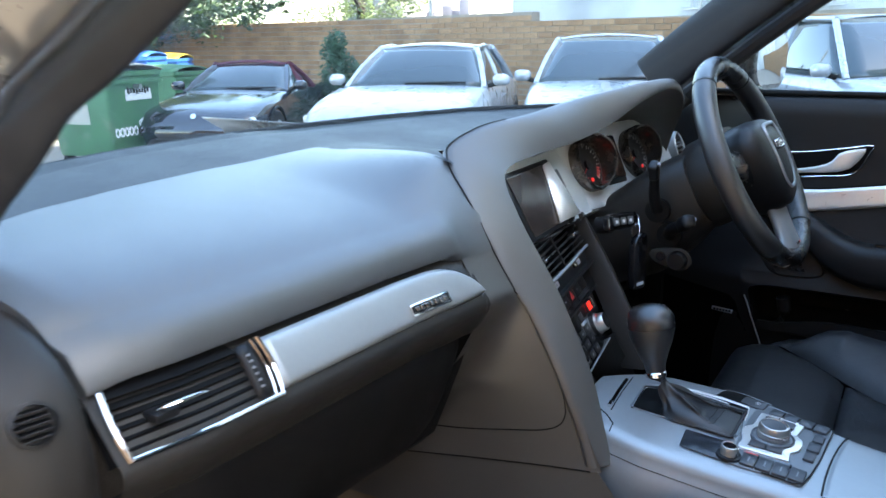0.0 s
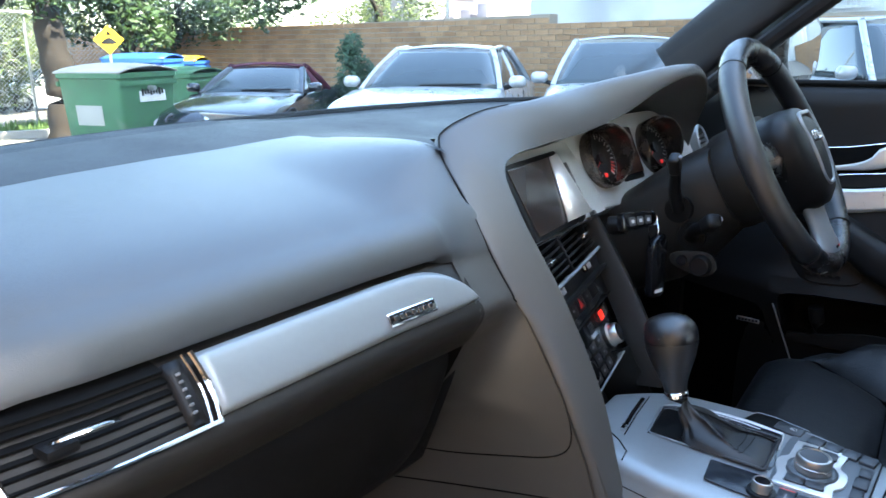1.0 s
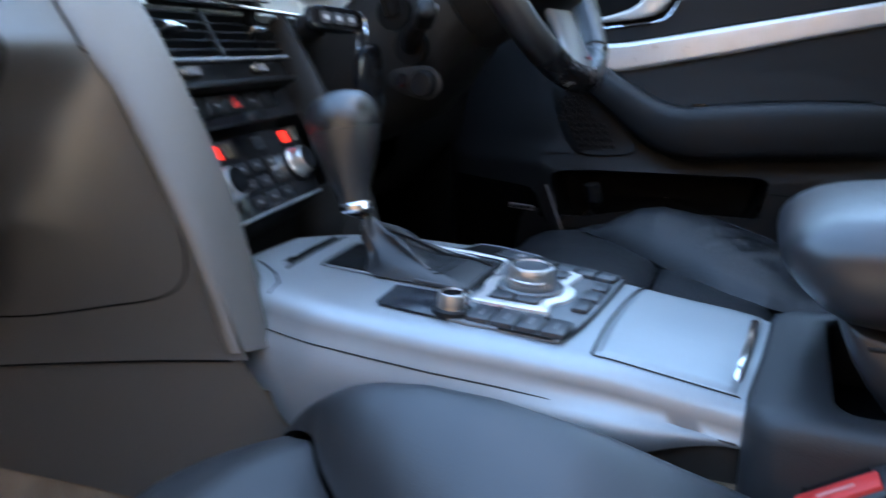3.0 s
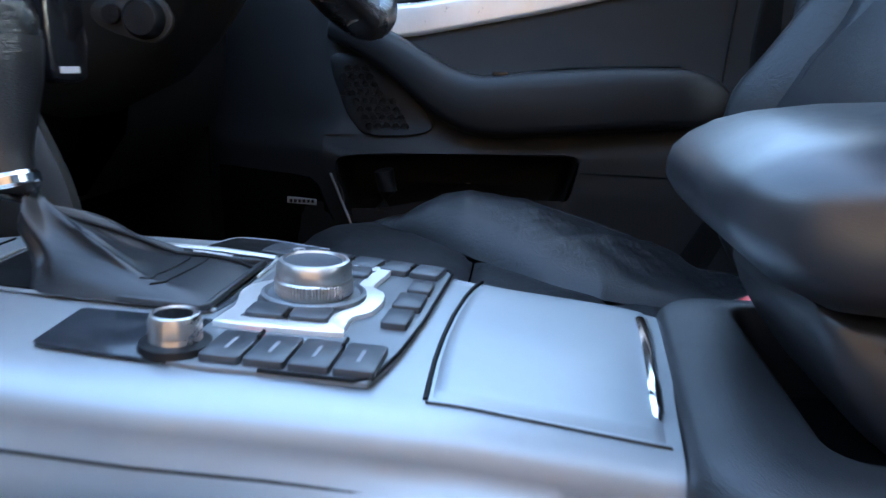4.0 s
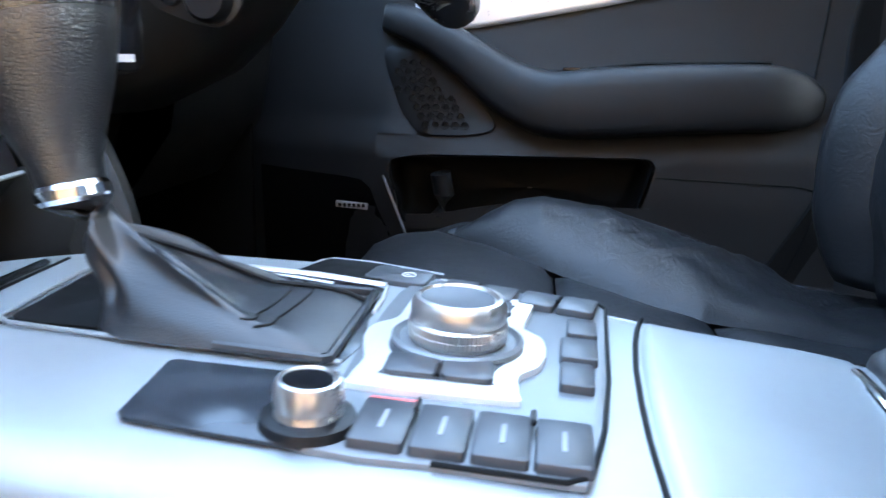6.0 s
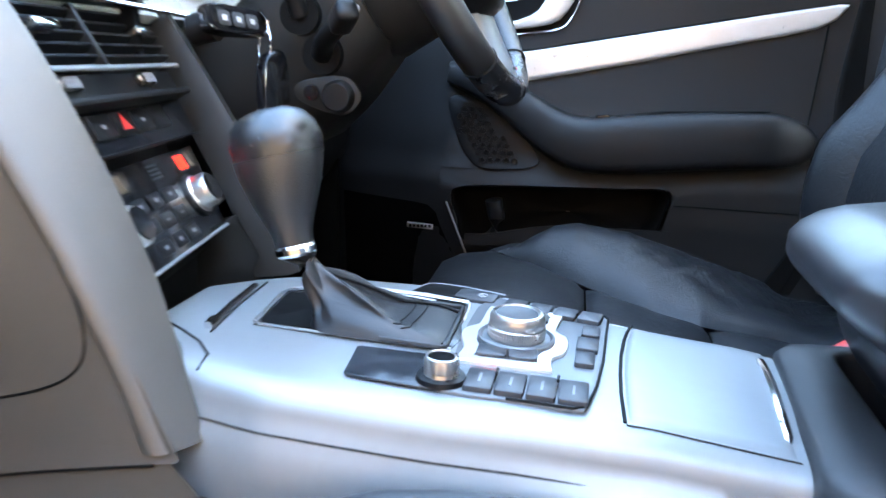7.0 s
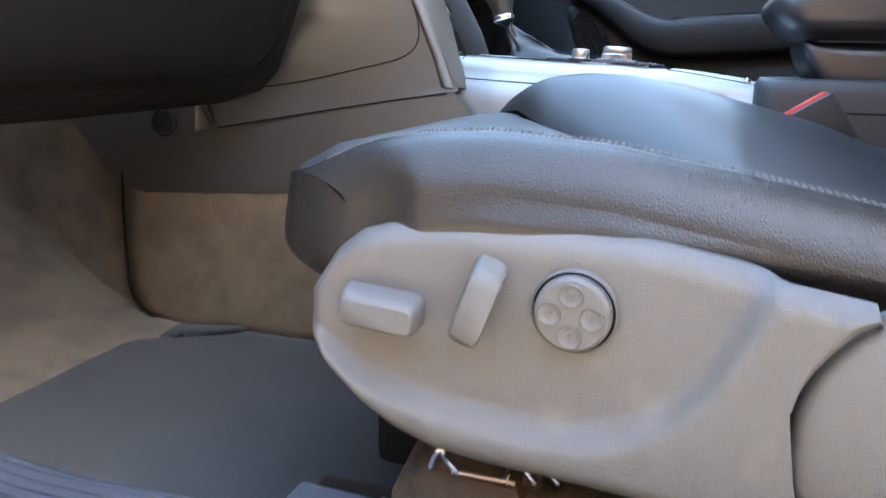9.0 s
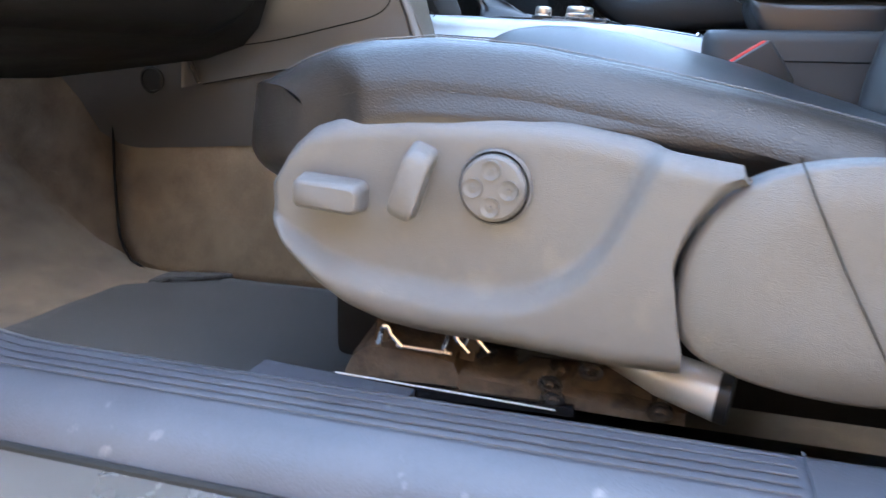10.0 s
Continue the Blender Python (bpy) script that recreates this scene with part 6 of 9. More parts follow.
TOPZ = [(-0.071, 0.545), (-0.066, 0.559), (-0.03, 0.564), (-0.009, 0.570), (0.03, 0.576), (0.073, 0.578), (0.13, 0.577), (0.18, 0.573), (0.203, 0.566), (0.220, 0.552), (0.2345, 0.530), (0.2385, 0.508)]
BOTZ = [(-0.071, 0.549), (-0.062, 0.5455), (-0.052, 0.534), (-0.043, 0.520), (-0.037, 0.506), (-0.034, 0.490), (-0.0335, 0.434), (0.0, 0.432), (0.065, 0.435), (0.12, 0.436), (0.148, 0.439), (0.175, 0.447), (0.196, 0.459), (0.220, 0.480), (0.235, 0.500), (0.2385, 0.508)]
SCOOP = [(-0.075, 0.66), (-0.045, 0.62), (-0.025, 0.575), (-0.010, 0.540), (0.005, 0.508), (0.02, 0.490), (0.045, 0.474), (0.07, 0.468), (0.10, 0.467), (0.15, 0.471), (0.19, 0.480), (0.215, 0.493), (0.23, 0.503)]
rows = []
for y in [-0.071, -0.066, -0.06, -0.055, -0.050, -0.046, -0.043, -0.040, -0.037, -0.0355, -0.034, -0.0336] + [lerp(-0.033, 0.2383, k / 66) for k in range(67)]:
    zt, zb, zs = interp(y, TOPZ), interp(y, BOTZ), interp(y, SCOOP)
    row = []
    for v in [0, 0.01, 0.03, 0.06] + [0.1 + 0.8 * k / 34 for k in range(35)] + [0.94, 0.97, 0.99, 1]:
        z = lerp(zb, zt, v)
        dist = min(z - zb, zt - z, 0.2385 - y, 0.02)
        n = 0.013 * (1 - (1 - min(1.0, max(0.0, dist) / 0.012)) ** 2) + 0.012 * smooth(0.006, -0.012, z - zs)
        row.append((side_x(y) + 0.012 - n, y - 0.011 * smooth(0.495, 0.44, z) * smooth(0.03, -0.03, y), z))
    rows.append(row)
sp = part("side_panel", grid(rows), M["seat_plastic"], p_seat, "grained grey plastic side panel, dished round the switches", angle=60, solid=0.004)


def pm(y, z, n=0.0, rot=0.0):
    """Pose on the side panel: x to the rear, y up, z outwards."""
    return basis((side_x(y) - n, y, z), (-0.075, -1, 0), (0, 0, 1)) @ pose(0, 0, 0, 0, 0, rot)


def key_switch(y, z, w, h, rot, lab):
    m = pm(y, z, 0.0, rot)
    rings = []
    for sx, sy, n in ((1.06, 1.10, -0.001), (1.02, 1.04, 0.002), (0.99, 0.98, 0.012), (0.95, 0.90, 0.0205), (0.88, 0.66, 0.0235)):
        rings.append([m @ Vector((x * sx + 0.003 * n / 0.0145, yy * sy, n)) for x, yy in rounded(w, h, min(w, h) * 0.28, 4)])
    b = part("seat_switch", capped(rings), M["seat_plastic"], sp, lab, angle=50)
    return b


key_switch(0.1845, 0.5245, 0.050, 0.0205, -4, "horizontal seat slide switch")
key_switch(0.1265, 0.5365, 0.0185, 0.047, -20, "upright backrest switch")
m = pm(0.0725, 0.5365, 0.001)
lum = part("lumbar_switch", revolve([(0.0232, -0.002), (0.0232, 0.003), (0.0222, 0.0045), (0.0212, 0.003), (0.0206, 0.0028), (0.0203, 0.0085), (0.0185, 0.0105), (0, 0.0112)], m, 40), M["seat_plastic"], sp, "round four way lumbar switch")
part("lumbar_gap", tube([m @ Vector((0.0217 * math.cos(a), 0.0217 * math.sin(a), 0.0034)) for a in np.linspace(0, 2 * math.pi, 41)], 0.0009, 6), M["deep"], lum)
for k in range(4):
    a = math.pi / 2 * k
    c = m @ Matrix.Translation((0.0112 * math.cos(a), 0.0112 * math.sin(a), 0.0098))
    part("dimple", revolve([(0.0066, 0.0002), (0.0060, 0.0024), (0.0052, 0.0020), (0.0030, 0.0007), (0.0013, 0.0006), (0.0010, 0.0020), (0, 0.0024)], c, 20), M["seat_plastic"], lum, "round finger dimple")
# recliner cover behind it
rings = []
rc_o = soft([(-0.0375, 0.470), (-0.0385, 0.500), (-0.048, 0.526), (-0.066, 0.547), (-0.095, 0.560), (-0.14, 0.566), (-0.20, 0.562), (-0.25, 0.54), (-0.27, 0.50), (-0.24, 0.452), (-0.16, 0.432), (-0.100, 0.432), (-0.060, 0.442), (-0.0435, 0.454)], 4)
for sc, n in ((1.0, 0.0), (1.0, 0.012), (0.985, 0.018), (0.95, 0.021), (0.6, 0.0235), (0.05, 0.024)):
    rings.append([(-0.6105 - n + 0.03 * (y + 0.06), -0.155 + (y + 0.155) * sc, 0.505 + (z - 0.505) * sc) for y, z in rc_o])
rcv = part("recliner_cover", capped(rings), M["seat_plastic"], p_seat, "rounded plastic recliner cover", angle=50)
part("cover_seam", tube([(-0.634 + 0.03 * (y + 0.06), y, z) for y, z in ((-0.092, 0.566), (-0.102, 0.545), (-0.121, 0.507), (-0.150, 0.455))], 0.0005, 6), M["deep"], rcv)
part("cross_tube", tube([(-0.560, 0.012, 0.426), (-0.592, -0.035, 0.420), (-0.602, -0.070, 0.414)], [0.011, 0.0150, 0.0165], 16), M["pale_metal"], p_seat, "pale metal cross tube")
part("tube_end", tube([(-0.6015, -0.069, 0.4142), (-0.6030, -0.0765, 0.4135)], 0.0168, 16), M["plastic"], p_seat)
# runner, brackets, clips and wires under the seat
rail = part("seat_rail", rbox((0.05, 0.62, 0.030), Matrix.Translation((-0.560, -0.05, 0.345)), 0.004), M["gloss"], p_seat, "dark steel seat runner")
part("rail_cover", plate([(0.0, 0.0), (0.135, 0.004), (0.135, 0.018), (0.02, 0.024)], 0.03, basis((-0.605, 0.262, 0.372), (0, -1, 0), (0, 0, 1)), 0.003), M["sill"], rail, "pale grey rail end cover")


def bracket(pts, x0, x1, lab):
    """A bent plate along the car: (y, lower z, upper z) from x0 at the sill side to x1."""
    rings = [[(x0, y, z0), (x0 + 0.001, y, z1 - 0.002), (x0 + 0.004, y, z1), (x1, y, z1 + 0.008), (x1, y, z0)] for y, z0, z1 in pts]
    return part("seat_bracket", capped(rings), M["rust"], rail, lab, angle=30)


bracket(((0.186, 0.384, 0.392), (0.180, 0.384, 0.404), (0.168, 0.385, 0.412), (0.150, 0.387, 0.413), (0.118, 0.389, 0.411), (0.104, 0.389, 0.408), (0.100, 0.389, 0.398)), -0.590, -0.545, "dusty brown front bracket")
for y in (0.160, 0.095):
    part("bracket_lug", rbox((0.016, 0.012, 0.024), Matrix.Translation((-0.575, y, 0.418)) @ pose(0, 0, 0, 8), 0.003), M["rust"], rail)
for y, dz in ((0.150, 0.0), (0.102, 0.002), (0.088, 0.004)):
    part("bracket_clip", tube(spline([(-0.594, y + 0.008, 0.416 + dz), (-0.596, y + 0.004, 0.428 + dz), (-0.596, y, 0.430 + dz), (-0.596, y - 0.003, 0.424 + dz), (-0.595, y - 0.010, 0.416 + dz)], 4), 0.0020, 8), M["chrome"], rail, "bright bent clip")
part("bracket_bar", tube([(-0.595, 0.144, 0.4165), (-0.595, 0.104, 0.4155)], 0.0014, 8), M["steel"], rail)
part("rail_edge", rbox((0.008, 0.175, 0.007), Matrix.Translation((-0.598, 0.105, 0.3860)) @ pose(0, 0, 0, -1.5), 0.002), M["gloss"], rail, "glossy black rail edge")
# the glint on the rail's edge, drawn as a pale thread
part("rail_glint", tube([(-0.602, 0.188, 0.3925), (-0.6022, 0.10, 0.3905), (-0.602, 0.030, 0.3885)], 0.0006, 6), M["bezel"], rail, "thin pale line painted as a glint along the rail")
bracket(((0.100, 0.385, 0.399), (0.060, 0.385, 0.397), (0.050, 0.385, 0.402), (0.040, 0.385, 0.402), (0.034, 0.385, 0.396), (-0.010, 0.384, 0.392), (-0.030, 0.384, 0.391), (-0.034, 0.384, 0.396), (-0.052, 0.384, 0.394)), -0.588, -0.548, "dusty brown rear bracket")
bracket(((0.024, 0.394, 0.402), (0.016, 0.395, 0.412), (-0.006, 0.396, 0.414), (-0.016, 0.396, 0.406), (-0.030, 0.394, 0.400)), -0.578, -0.540, "dusty brown motor bracket")
for y, z, x in ((0.036, 0.4005, -0.588), (0.033, 0.3925, -0.592), (0.010, 0.4130, -0.584), (-0.036, 0.3935, -0.590)):
    part("bolt", revolve([(0.0085, 0), (0.0085, 0.003), (0.005, 0.0035), (0.005, 0.006), (0, 0.007)], basis((x, y, z), (0, -1, 0), (-0.45, 0, 1)), 12), M["bronze"], rail, "dull steel bolt")
rr = random.Random(3)
for k in range(16):
    c = Vector((-0.570 + rr.uniform(-0.014, 0.010), 0.03 + rr.uniform(-0.06, 0.05), 0.412 + rr.uniform(-0.012, 0.010)))
    part("wire", tube(spline([c, c + Vector((rr.uniform(-0.01, 0.01), rr.uniform(-0.02, 0.02), rr.uniform(-0.008, 0.008))), c + Vector((rr.uniform(-0.01, 0.01), rr.uniform(-0.03, 0.03), rr.uniform(-0.012, 0.004)))], 3), 0.0022, 5), M["rubber"] if k % 3 else M["rust"], rail, "dark wire")
# plain black box, added to fill the space under the seat with shade
part("shadow_box", rbox((0.30, 0.50, 0.06), Matrix.Translation((-0.385, -0.03, 0.405)), 0.01), M["rubber"], rail, "black box that stands for the shade under the seat")

# seat belt buckles
def buckle(x, y, z, tilt, name_label, k=1.0):
    b = thing("seat_belt_buckle", name_label, "seat belt buckle", (x, y, z - 0.05), "seat belt buckles")
    m = pose(x, y, z, -38 + tilt, 0, 0) @ Matrix.Diagonal((k, k, k, 1))
    part("buckle_body", rbox((0.029, 0.054, 0.056), m @ Matrix.Translation((0, -0.001, -0.0290)), 0.005, 3), M["tub"], b, "black buckle body")
    part("buckle_slot", rbox((0.004, 0.038, 0.002), m @ Matrix.Translation((0.0085, 0.0, -0.0008)), 0.0005, 1), M["deep"], b)
    part("release_button", rbox((0.0165, 0.045, 0.005), m @ Matrix.Translation((-0.0035, 0.0, -0.0012)), 0.0020, 2), M["red"], b, "red release button")
    part("button_mark", rbox((0.003, 0.020, 0.0005), m @ Matrix.Translation((-0.004, 0.0, 0.0014)), 0), M["pale_red"], b)
    part("buckle_strap", rbox((0.016, 0.03, 0.16), m @ Matrix.Translation((0.004, -0.006, -0.12)), 0.004), M["rubber"], b)
    return b


buckle(-0.104, -0.100, 0.629, 4, "black seat belt buckle with red button")
buckle(0.146, -0.120, 0.640, 4, "black seat belt buckle with red button", 0.8)

# ---- driver's door ----
door = tagged(thing("door_1", "closed driver door with dark panel and aluminium strip", "car door", (0.78, 0.05, 0.4)), kind="structure")


def door_x(z, y=0.0):
    return interp(z, [(0.30, 0.775), (0.50, 0.762), (0.60, 0.756), (0.66, 0.757), (0.70, 0.772), (0.78, 0.788), (0.82, 0.793), (0.90, 0.797), (0.97, 0.797), (1.02, 0.795), (1.043, 0.802), (1.052, 0.82)]) + 0.6 * max(0.0, y - 0.275) ** 1.3 - 0.03 * max(0, (-0.18 - y)) ** 1.2


def dgrid(y0, y1, z0, z1, ny, nz, dx=0.0, hole=None):
    bm = bmesh.new()
    ys, zs = np.linspace(y0, y1, ny), np.linspace(z0, z1, nz)
    vs = [[bm.verts.new((door_x(z, y) - dx, y, z)) for z in zs] for y in ys]
    for i in range(ny - 1):
        for j in range(nz - 1):
            if hole and hole[0] < (ys[i] + ys[i + 1]) / 2 < hole[1] and hole[2] < (zs[j] + zs[j + 1]) / 2 < hole[3]:
                continue
            bm.faces.new((vs[i][j], vs[i + 1][j], vs[i + 1][j + 1], vs[i][j + 1]))
    return bm


HOLE = (-0.118, 0.292, 0.535, 0.676)
part("door_skin", dgrid(-0.33, 0.56, 0.30, 1.052, 98, 90, 0, HOLE), M["door"], door, "dark grained door panel", angle=60)
# map pocket, let into the skin
sec = soft([(0.262, 0.648), (0.20, 0.652), (0.0, 0.655), (-0.050, 0.656), (-0.064, 0.652), (-0.067, 0.640), (-0.055, 0.60), (-0.042, 0.572), (-0.030, 0.562), (0.05, 0.560), (0.235, 0.556), (0.262, 0.60), (0.272, 0.632)], 4)
ring = []
for y, z in sec:
    dy, dz = y - 0.085, z - 0.605
    k = min((0.217 if dy > 0 else 0.213) / max(1e-6, abs(dy)), (0.081 if dz > 0 else 0.080) / max(1e-6, abs(dz)))
    ring.append((0.085 + dy * k, 0.605 + dz * k))
rows = [[(door_x(z, y) + 0.0008, y, z) for y, z in ring]]
rows.append([(door_x(z, y) - 0.0002, y, z) for y, z in ((lerp(a[0], b[0], 0.9), lerp(a[1], b[1], 0.9)) for a, b in zip(ring, sec))])
part("pocket_surround", grid(rows, closed_v=True), M["door"], door, angle=50)
rows = []
for k, (sc, dx) in enumerate(((1.012, -0.0004), (1.0, 0.0012), (0.992, 0.006), (0.975, 0.05), (0.9, 0.062), (0.6, 0.063), (0.3, 0.064), (0.02, 0.064))):
    rows.append([(door_x(z, y) + dx, 0.085 + (y - 0.085) * sc, 0.605 + (z - 0.605) * sc) for y, z in sec])
# inside of the pocket is blackened in place of shade
pocket = part("door_pocket", grid(rows, closed_v=True), M["deep"], door, "long open door pocket, its inside near-black in place of shade", angle=50)
part("pocket_lip", capped([[(0.752, y, 0.556), (0.752, y, 0.562 + 0.02 * smooth(0.24, 0.10, y) + 0.012), (0.764, y, 0.56 + 0.02 * smooth(0.24, 0.10, y) + 0.012), (0.766, y, 0.556)] for y in np.linspace(-0.07, 0.25, 12)]), M["door"], pocket, angle=40)
part("pocket_pillar", tube([(0.764, 0.205, 0.63), (0.768, 0.200, 0.60), (0.764, 0.205, 0.57)], 0.014, 12), M["door"], pocket)
# aluminium strip
rows = []
for y in np.linspace(0.245, -0.300, 40):
    zt = interp(y, [(-0.300, 0.9335), (-0.285, 0.934), (-0.236, 0.927), (-0.13, 0.910), (0.007, 0.888), (0.158, 0.864), (0.2, 0.861), (0.46, 0.845)])
    zb = interp(y, [(-0.300, 0.931), (-0.285, 0.912), (-0.26, 0.899), (-0.214, 0.889), (-0.107, 0.869), (0.004, 0.846), (0.155, 0.819), (0.2, 0.814), (0.46, 0.800)])
    rows.append([(door_x(z, y) - 0.0045 - 0.0012 * math.sin(math.pi * f) ** 0.4, y, z) for f, z in ((f, lerp(zb, zt, f)) for f in np.linspace(0, 1, 7))])
part("door_strip", grid(rows), M["alu"], door, "long pale aluminium trim strip", angle=60, solid=0.006)
part("strip_gap", tube([(door_x(0.87, y) - 0.002, y, interp(y, [(-0.300, 0.936), (-0.13, 0.912), (0.007, 0.890), (0.158, 0.866), (0.46, 0.847)])) for y in np.linspace(0.245, -0.300, 24)], 0.0014, 6), M["deep"], door)
# pull handle: bowl with its shade painted near-black, a bright rim and a wide silver lever
hp = soft([(0.265, 0.928), (0.186, 0.940), (0.128, 0.950), (0.079, 0.958), (0.083, 0.942), (0.092, 0.920), (0.104, 0.903), (0.120, 0.896), (0.154, 0.892), (0.265, 0.884)], 4)
hr = part("handle_recess", capped([[(door_x(0.94) - 0.001 + dx, 0.165 + (y - 0.165) * sc, 0.921 + (z - 0.921) * sc) for y, z in hp] for sc, dx in ((1, -0.002), (0.985, 0.0), (0.9, 0.004), (0.02, 0.005))]), M["deep"], door, "handle recess, near-black in place of shade", angle=40)
part("recess_trim", tube([(door_x(0.94) - 0.003, y, z) for y, z in hp + hp[:1]], 0.0017, 8), M["chrome"], hr, "bright line round the handle")
rows = []
for y, z0, z1, n in ((0.225, 0.893, 0.900, 0.006), (0.195, 0.896, 0.906, 0.010), (0.175, 0.898, 0.911, 0.013), (0.158, 0.899, 0.917, 0.015), (0.146, 0.901, 0.925, 0.016), (0.136, 0.903, 0.940, 0.016), (0.124, 0.906, 0.946, 0.015), (0.112, 0.912, 0.949, 0.013), (0.100, 0.926, 0.951, 0.010), (0.090, 0.944, 0.952, 0.006)):
    xx, zc, hz = door_x(0.94) - n, (z0 + z1) / 2, (z1 - z0) / 2
    rows.append([(xx + 0.004 + 0.005 * math.copysign(abs(math.cos(a)) ** 0.6, math.cos(a)), y, zc + hz * math.copysign(abs(math.sin(a)) ** 0.6, math.sin(a))) for a in np.linspace(0, 2 * math.pi, 20, endpoint=False)])
part("door_handle", capped(rows), M["alu"], hr, "satin silver door handle", angle=60)
# armrest that sweeps up to a grip at its front
pts = spline([(0.757, -0.268, 0.730), (0.744, -0.246, 0.733), (0.728, -0.20, 0.738), (0.722, -0.10, 0.735), (0.722, 0.00, 0.728), (0.728, 0.065, 0.725), (0.738, 0.115, 0.742), (0.748, 0.165, 0.775), (0.758, 0.215, 0.806), (0.768, 0.26, 0.825), (0.78, 0.285, 0.83)], 5)
hh = [0.018, 0.033, 0.041, 0.043, 0.044, 0.042, 0.036, 0.029, 0.025, 0.022, 0.018]
rows = []
for k, p in enumerate(pts):
    h = interp(k / 5, list(enumerate(hh)))
    d = (pts[min(k + 1, len(pts) - 1)] - pts[max(k - 1, 0)]).normalized()
    upv = Vector((0, -d.z, d.y)).normalized()
    upv = upv if upv.z > 0 else -upv
    ring = []
    for a in np.linspace(0, 2 * math.pi, 20, endpoint=False):
        ca, sa = math.cos(a), math.sin(a)
        ring.append(p + Vector((1, 0, 0)) * (0.030 + 0.035 * math.copysign(abs(ca) ** 0.5, ca)) + upv * h * math.copysign(abs(sa) ** (0.62 if sa > 0 else 0.45), sa))
    rows.append(ring)
part("door_armrest", capped(rows), M["door"], door, "padded armrest sweeping up to a grip", angle=70)
part("armrest_line", tube([(0.752, y, z) for y, z in ((-0.20, 0.781), (-0.15, 0.780), (-0.05, 0.777), (0.06, 0.765))], 0.002, 6), M["deep"], door)
for k in range(3):
    part("window_switch", rbox((0.018, 0.022, 0.006), Matrix.Translation((0.752, 0.04 - 0.03 * k, 0.768)), 0.002), M["gloss"], door)
part("armrest_screw", revolve([(0.004, 0), (0.003, 0.002), (0, 0.002)], basis((0.738, 0.052, 0.686), (0, 1, 0), (0, 0, 1)), 12), M["plastic"], door)
# lower speaker grille, with its cells
sg = soft([(0.284, 0.790), (0.268, 0.730), (0.250, 0.698), (0.223, 0.680), (0.150, 0.683), (0.135, 0.700), (0.172, 0.740), (0.225, 0.785)], 4)
gr = part("speaker_grille", capped([[(door_x(0.735 + (z - 0.735) * sc) - 0.0005 - n, 0.18 + (y - 0.18) * sc, 0.735 + (z - 0.735) * sc) for y, z in sg] for sc, n in ((1.0, -0.01), (1.0, 0.002), (0.97, 0.0035), (0.8, 0.0035), (0.6, 0.0035), (0.4, 0.0035), (0.2, 0.0035), (0.05, 0.0035))]), M["plastic"], door, "dark speaker grille", angle=40)
cells = None
for i in range(9):
    for j in range(8):
        y, z = 0.265 - 0.013 * i - 0.0065 * (j % 2), 0.693 + 0.0113 * j
        if abs(y - (0.197 + 0.75 * (z - 0.69))) < 0.032:
            cells = revolve([(0.0060, 0), (0.0060, 0.0022), (0.0045, 0.0022), (0.0040, 0.0004), (0, 0.0004)], basis((door_x(z) - 0.0042, y, z), (0, -1, 0), (0, 0, 1)), 6, cells)
part("grille_cells", cells, M["dash_black"], gr)
part("lower_line", tube(spline([(door_x(z, y) - 0.0004, y, z) for y, z in ((-0.075, 0.634), (-0.15, 0.632), (-0.22, 0.630), (-0.262, 0.627), (-0.278, 0.614), (-0.272, 0.58), (-0.258, 0.53), (-0.235, 0.47))], 4), 0.0011, 6), M["deep"], door)
part("lower_line", tube([(door_x(0.6, y) - 0.0012, y, z) for y, z in ((0.282, 0.625), (0.262, 0.575), (0.240, 0.52), (0.22, 0.47))], 0.0018, 6), M["mark_dim"], door)
rows = []
for y in np.linspace(0.300, 0.478, 14):
    zt = interp(y, [(0.300, 0.606), (0.312, 0.617), (0.34, 0.620), (0.478, 0.624)])
    rows.append([(door_x(z, y) - 0.0022, y - 0.46 * max(0.0, 0.60 - z) * smooth(0.36, 0.30, y), z) for z in np.linspace(0.32, zt, 12)])
part("speaker_cloth", grid(rows), M["shaded_black"], door, "black cloth over the lower door speaker", angle=60)
part("speaker_badge", rbox((0.002, 0.044, 0.009), Matrix.Translation((door_x(0.58) - 0.003, 0.325, 0.583)) @ pose(0, 0, 0, 4), 0.0006, 1), M["mark_dim"], door, "small grey badge")
bars = None
for k in range(6):
    bars = rbox((0.0008, 0.0046, 0.0048), Matrix.Translation((door_x(0.58) - 0.0044, 0.341 - 0.0065 * k, 0.583)), 0, 1, bars)
part("badge_bars", bars, M["deep"], door)
part("trim_gap", tube([(door_x(z, -0.31) - 0.001, y, z) for y, z in ((-0.277, 0.905), (-0.272, 0.85), (-0.262, 0.761), (-0.258, 0.72))], 0.0016, 6), M["deep"], door)
rows = []
for z in np.linspace(0.50, 1.04, 28):
    y = interp(z, [(0.50, -0.212), (0.53, -0.228), (0.588, -0.258), (0.655, -0.290), (0.71, -0.296), (0.81, -0.298), (0.96, -0.318), (1.04, -0.326)])
    rows.append([(door_x(z, y) - 0.0005, y, z), (door_x(z, y) - 0.003, y - 0.003, z), (door_x(z, y) - 0.001, y - 0.010, z), (door_x(z, y) - 0.001, min(y - 0.02, -0.335), z)])
part("door_seal", grid(rows), M["deep"], door, "dark rubber shut line", angle=60)
part("outer_skin", grid([[(0.90, y, 0.15), (0.935, y, 0.4), (0.945, y, 0.7), (0.93, y, 0.92), (0.90, y, 1.045), (0.82, y, 1.05)] for y in np.linspace(-0.35, 0.50, 10)]), M["body"], door, "silver painted outer skin", solid=0.004)
part("window_seal", tube([(0.815, y, 1.055) for y in np.linspace(-0.36, 0.46, 12)], 0.006, 8), M["rubber"], door)
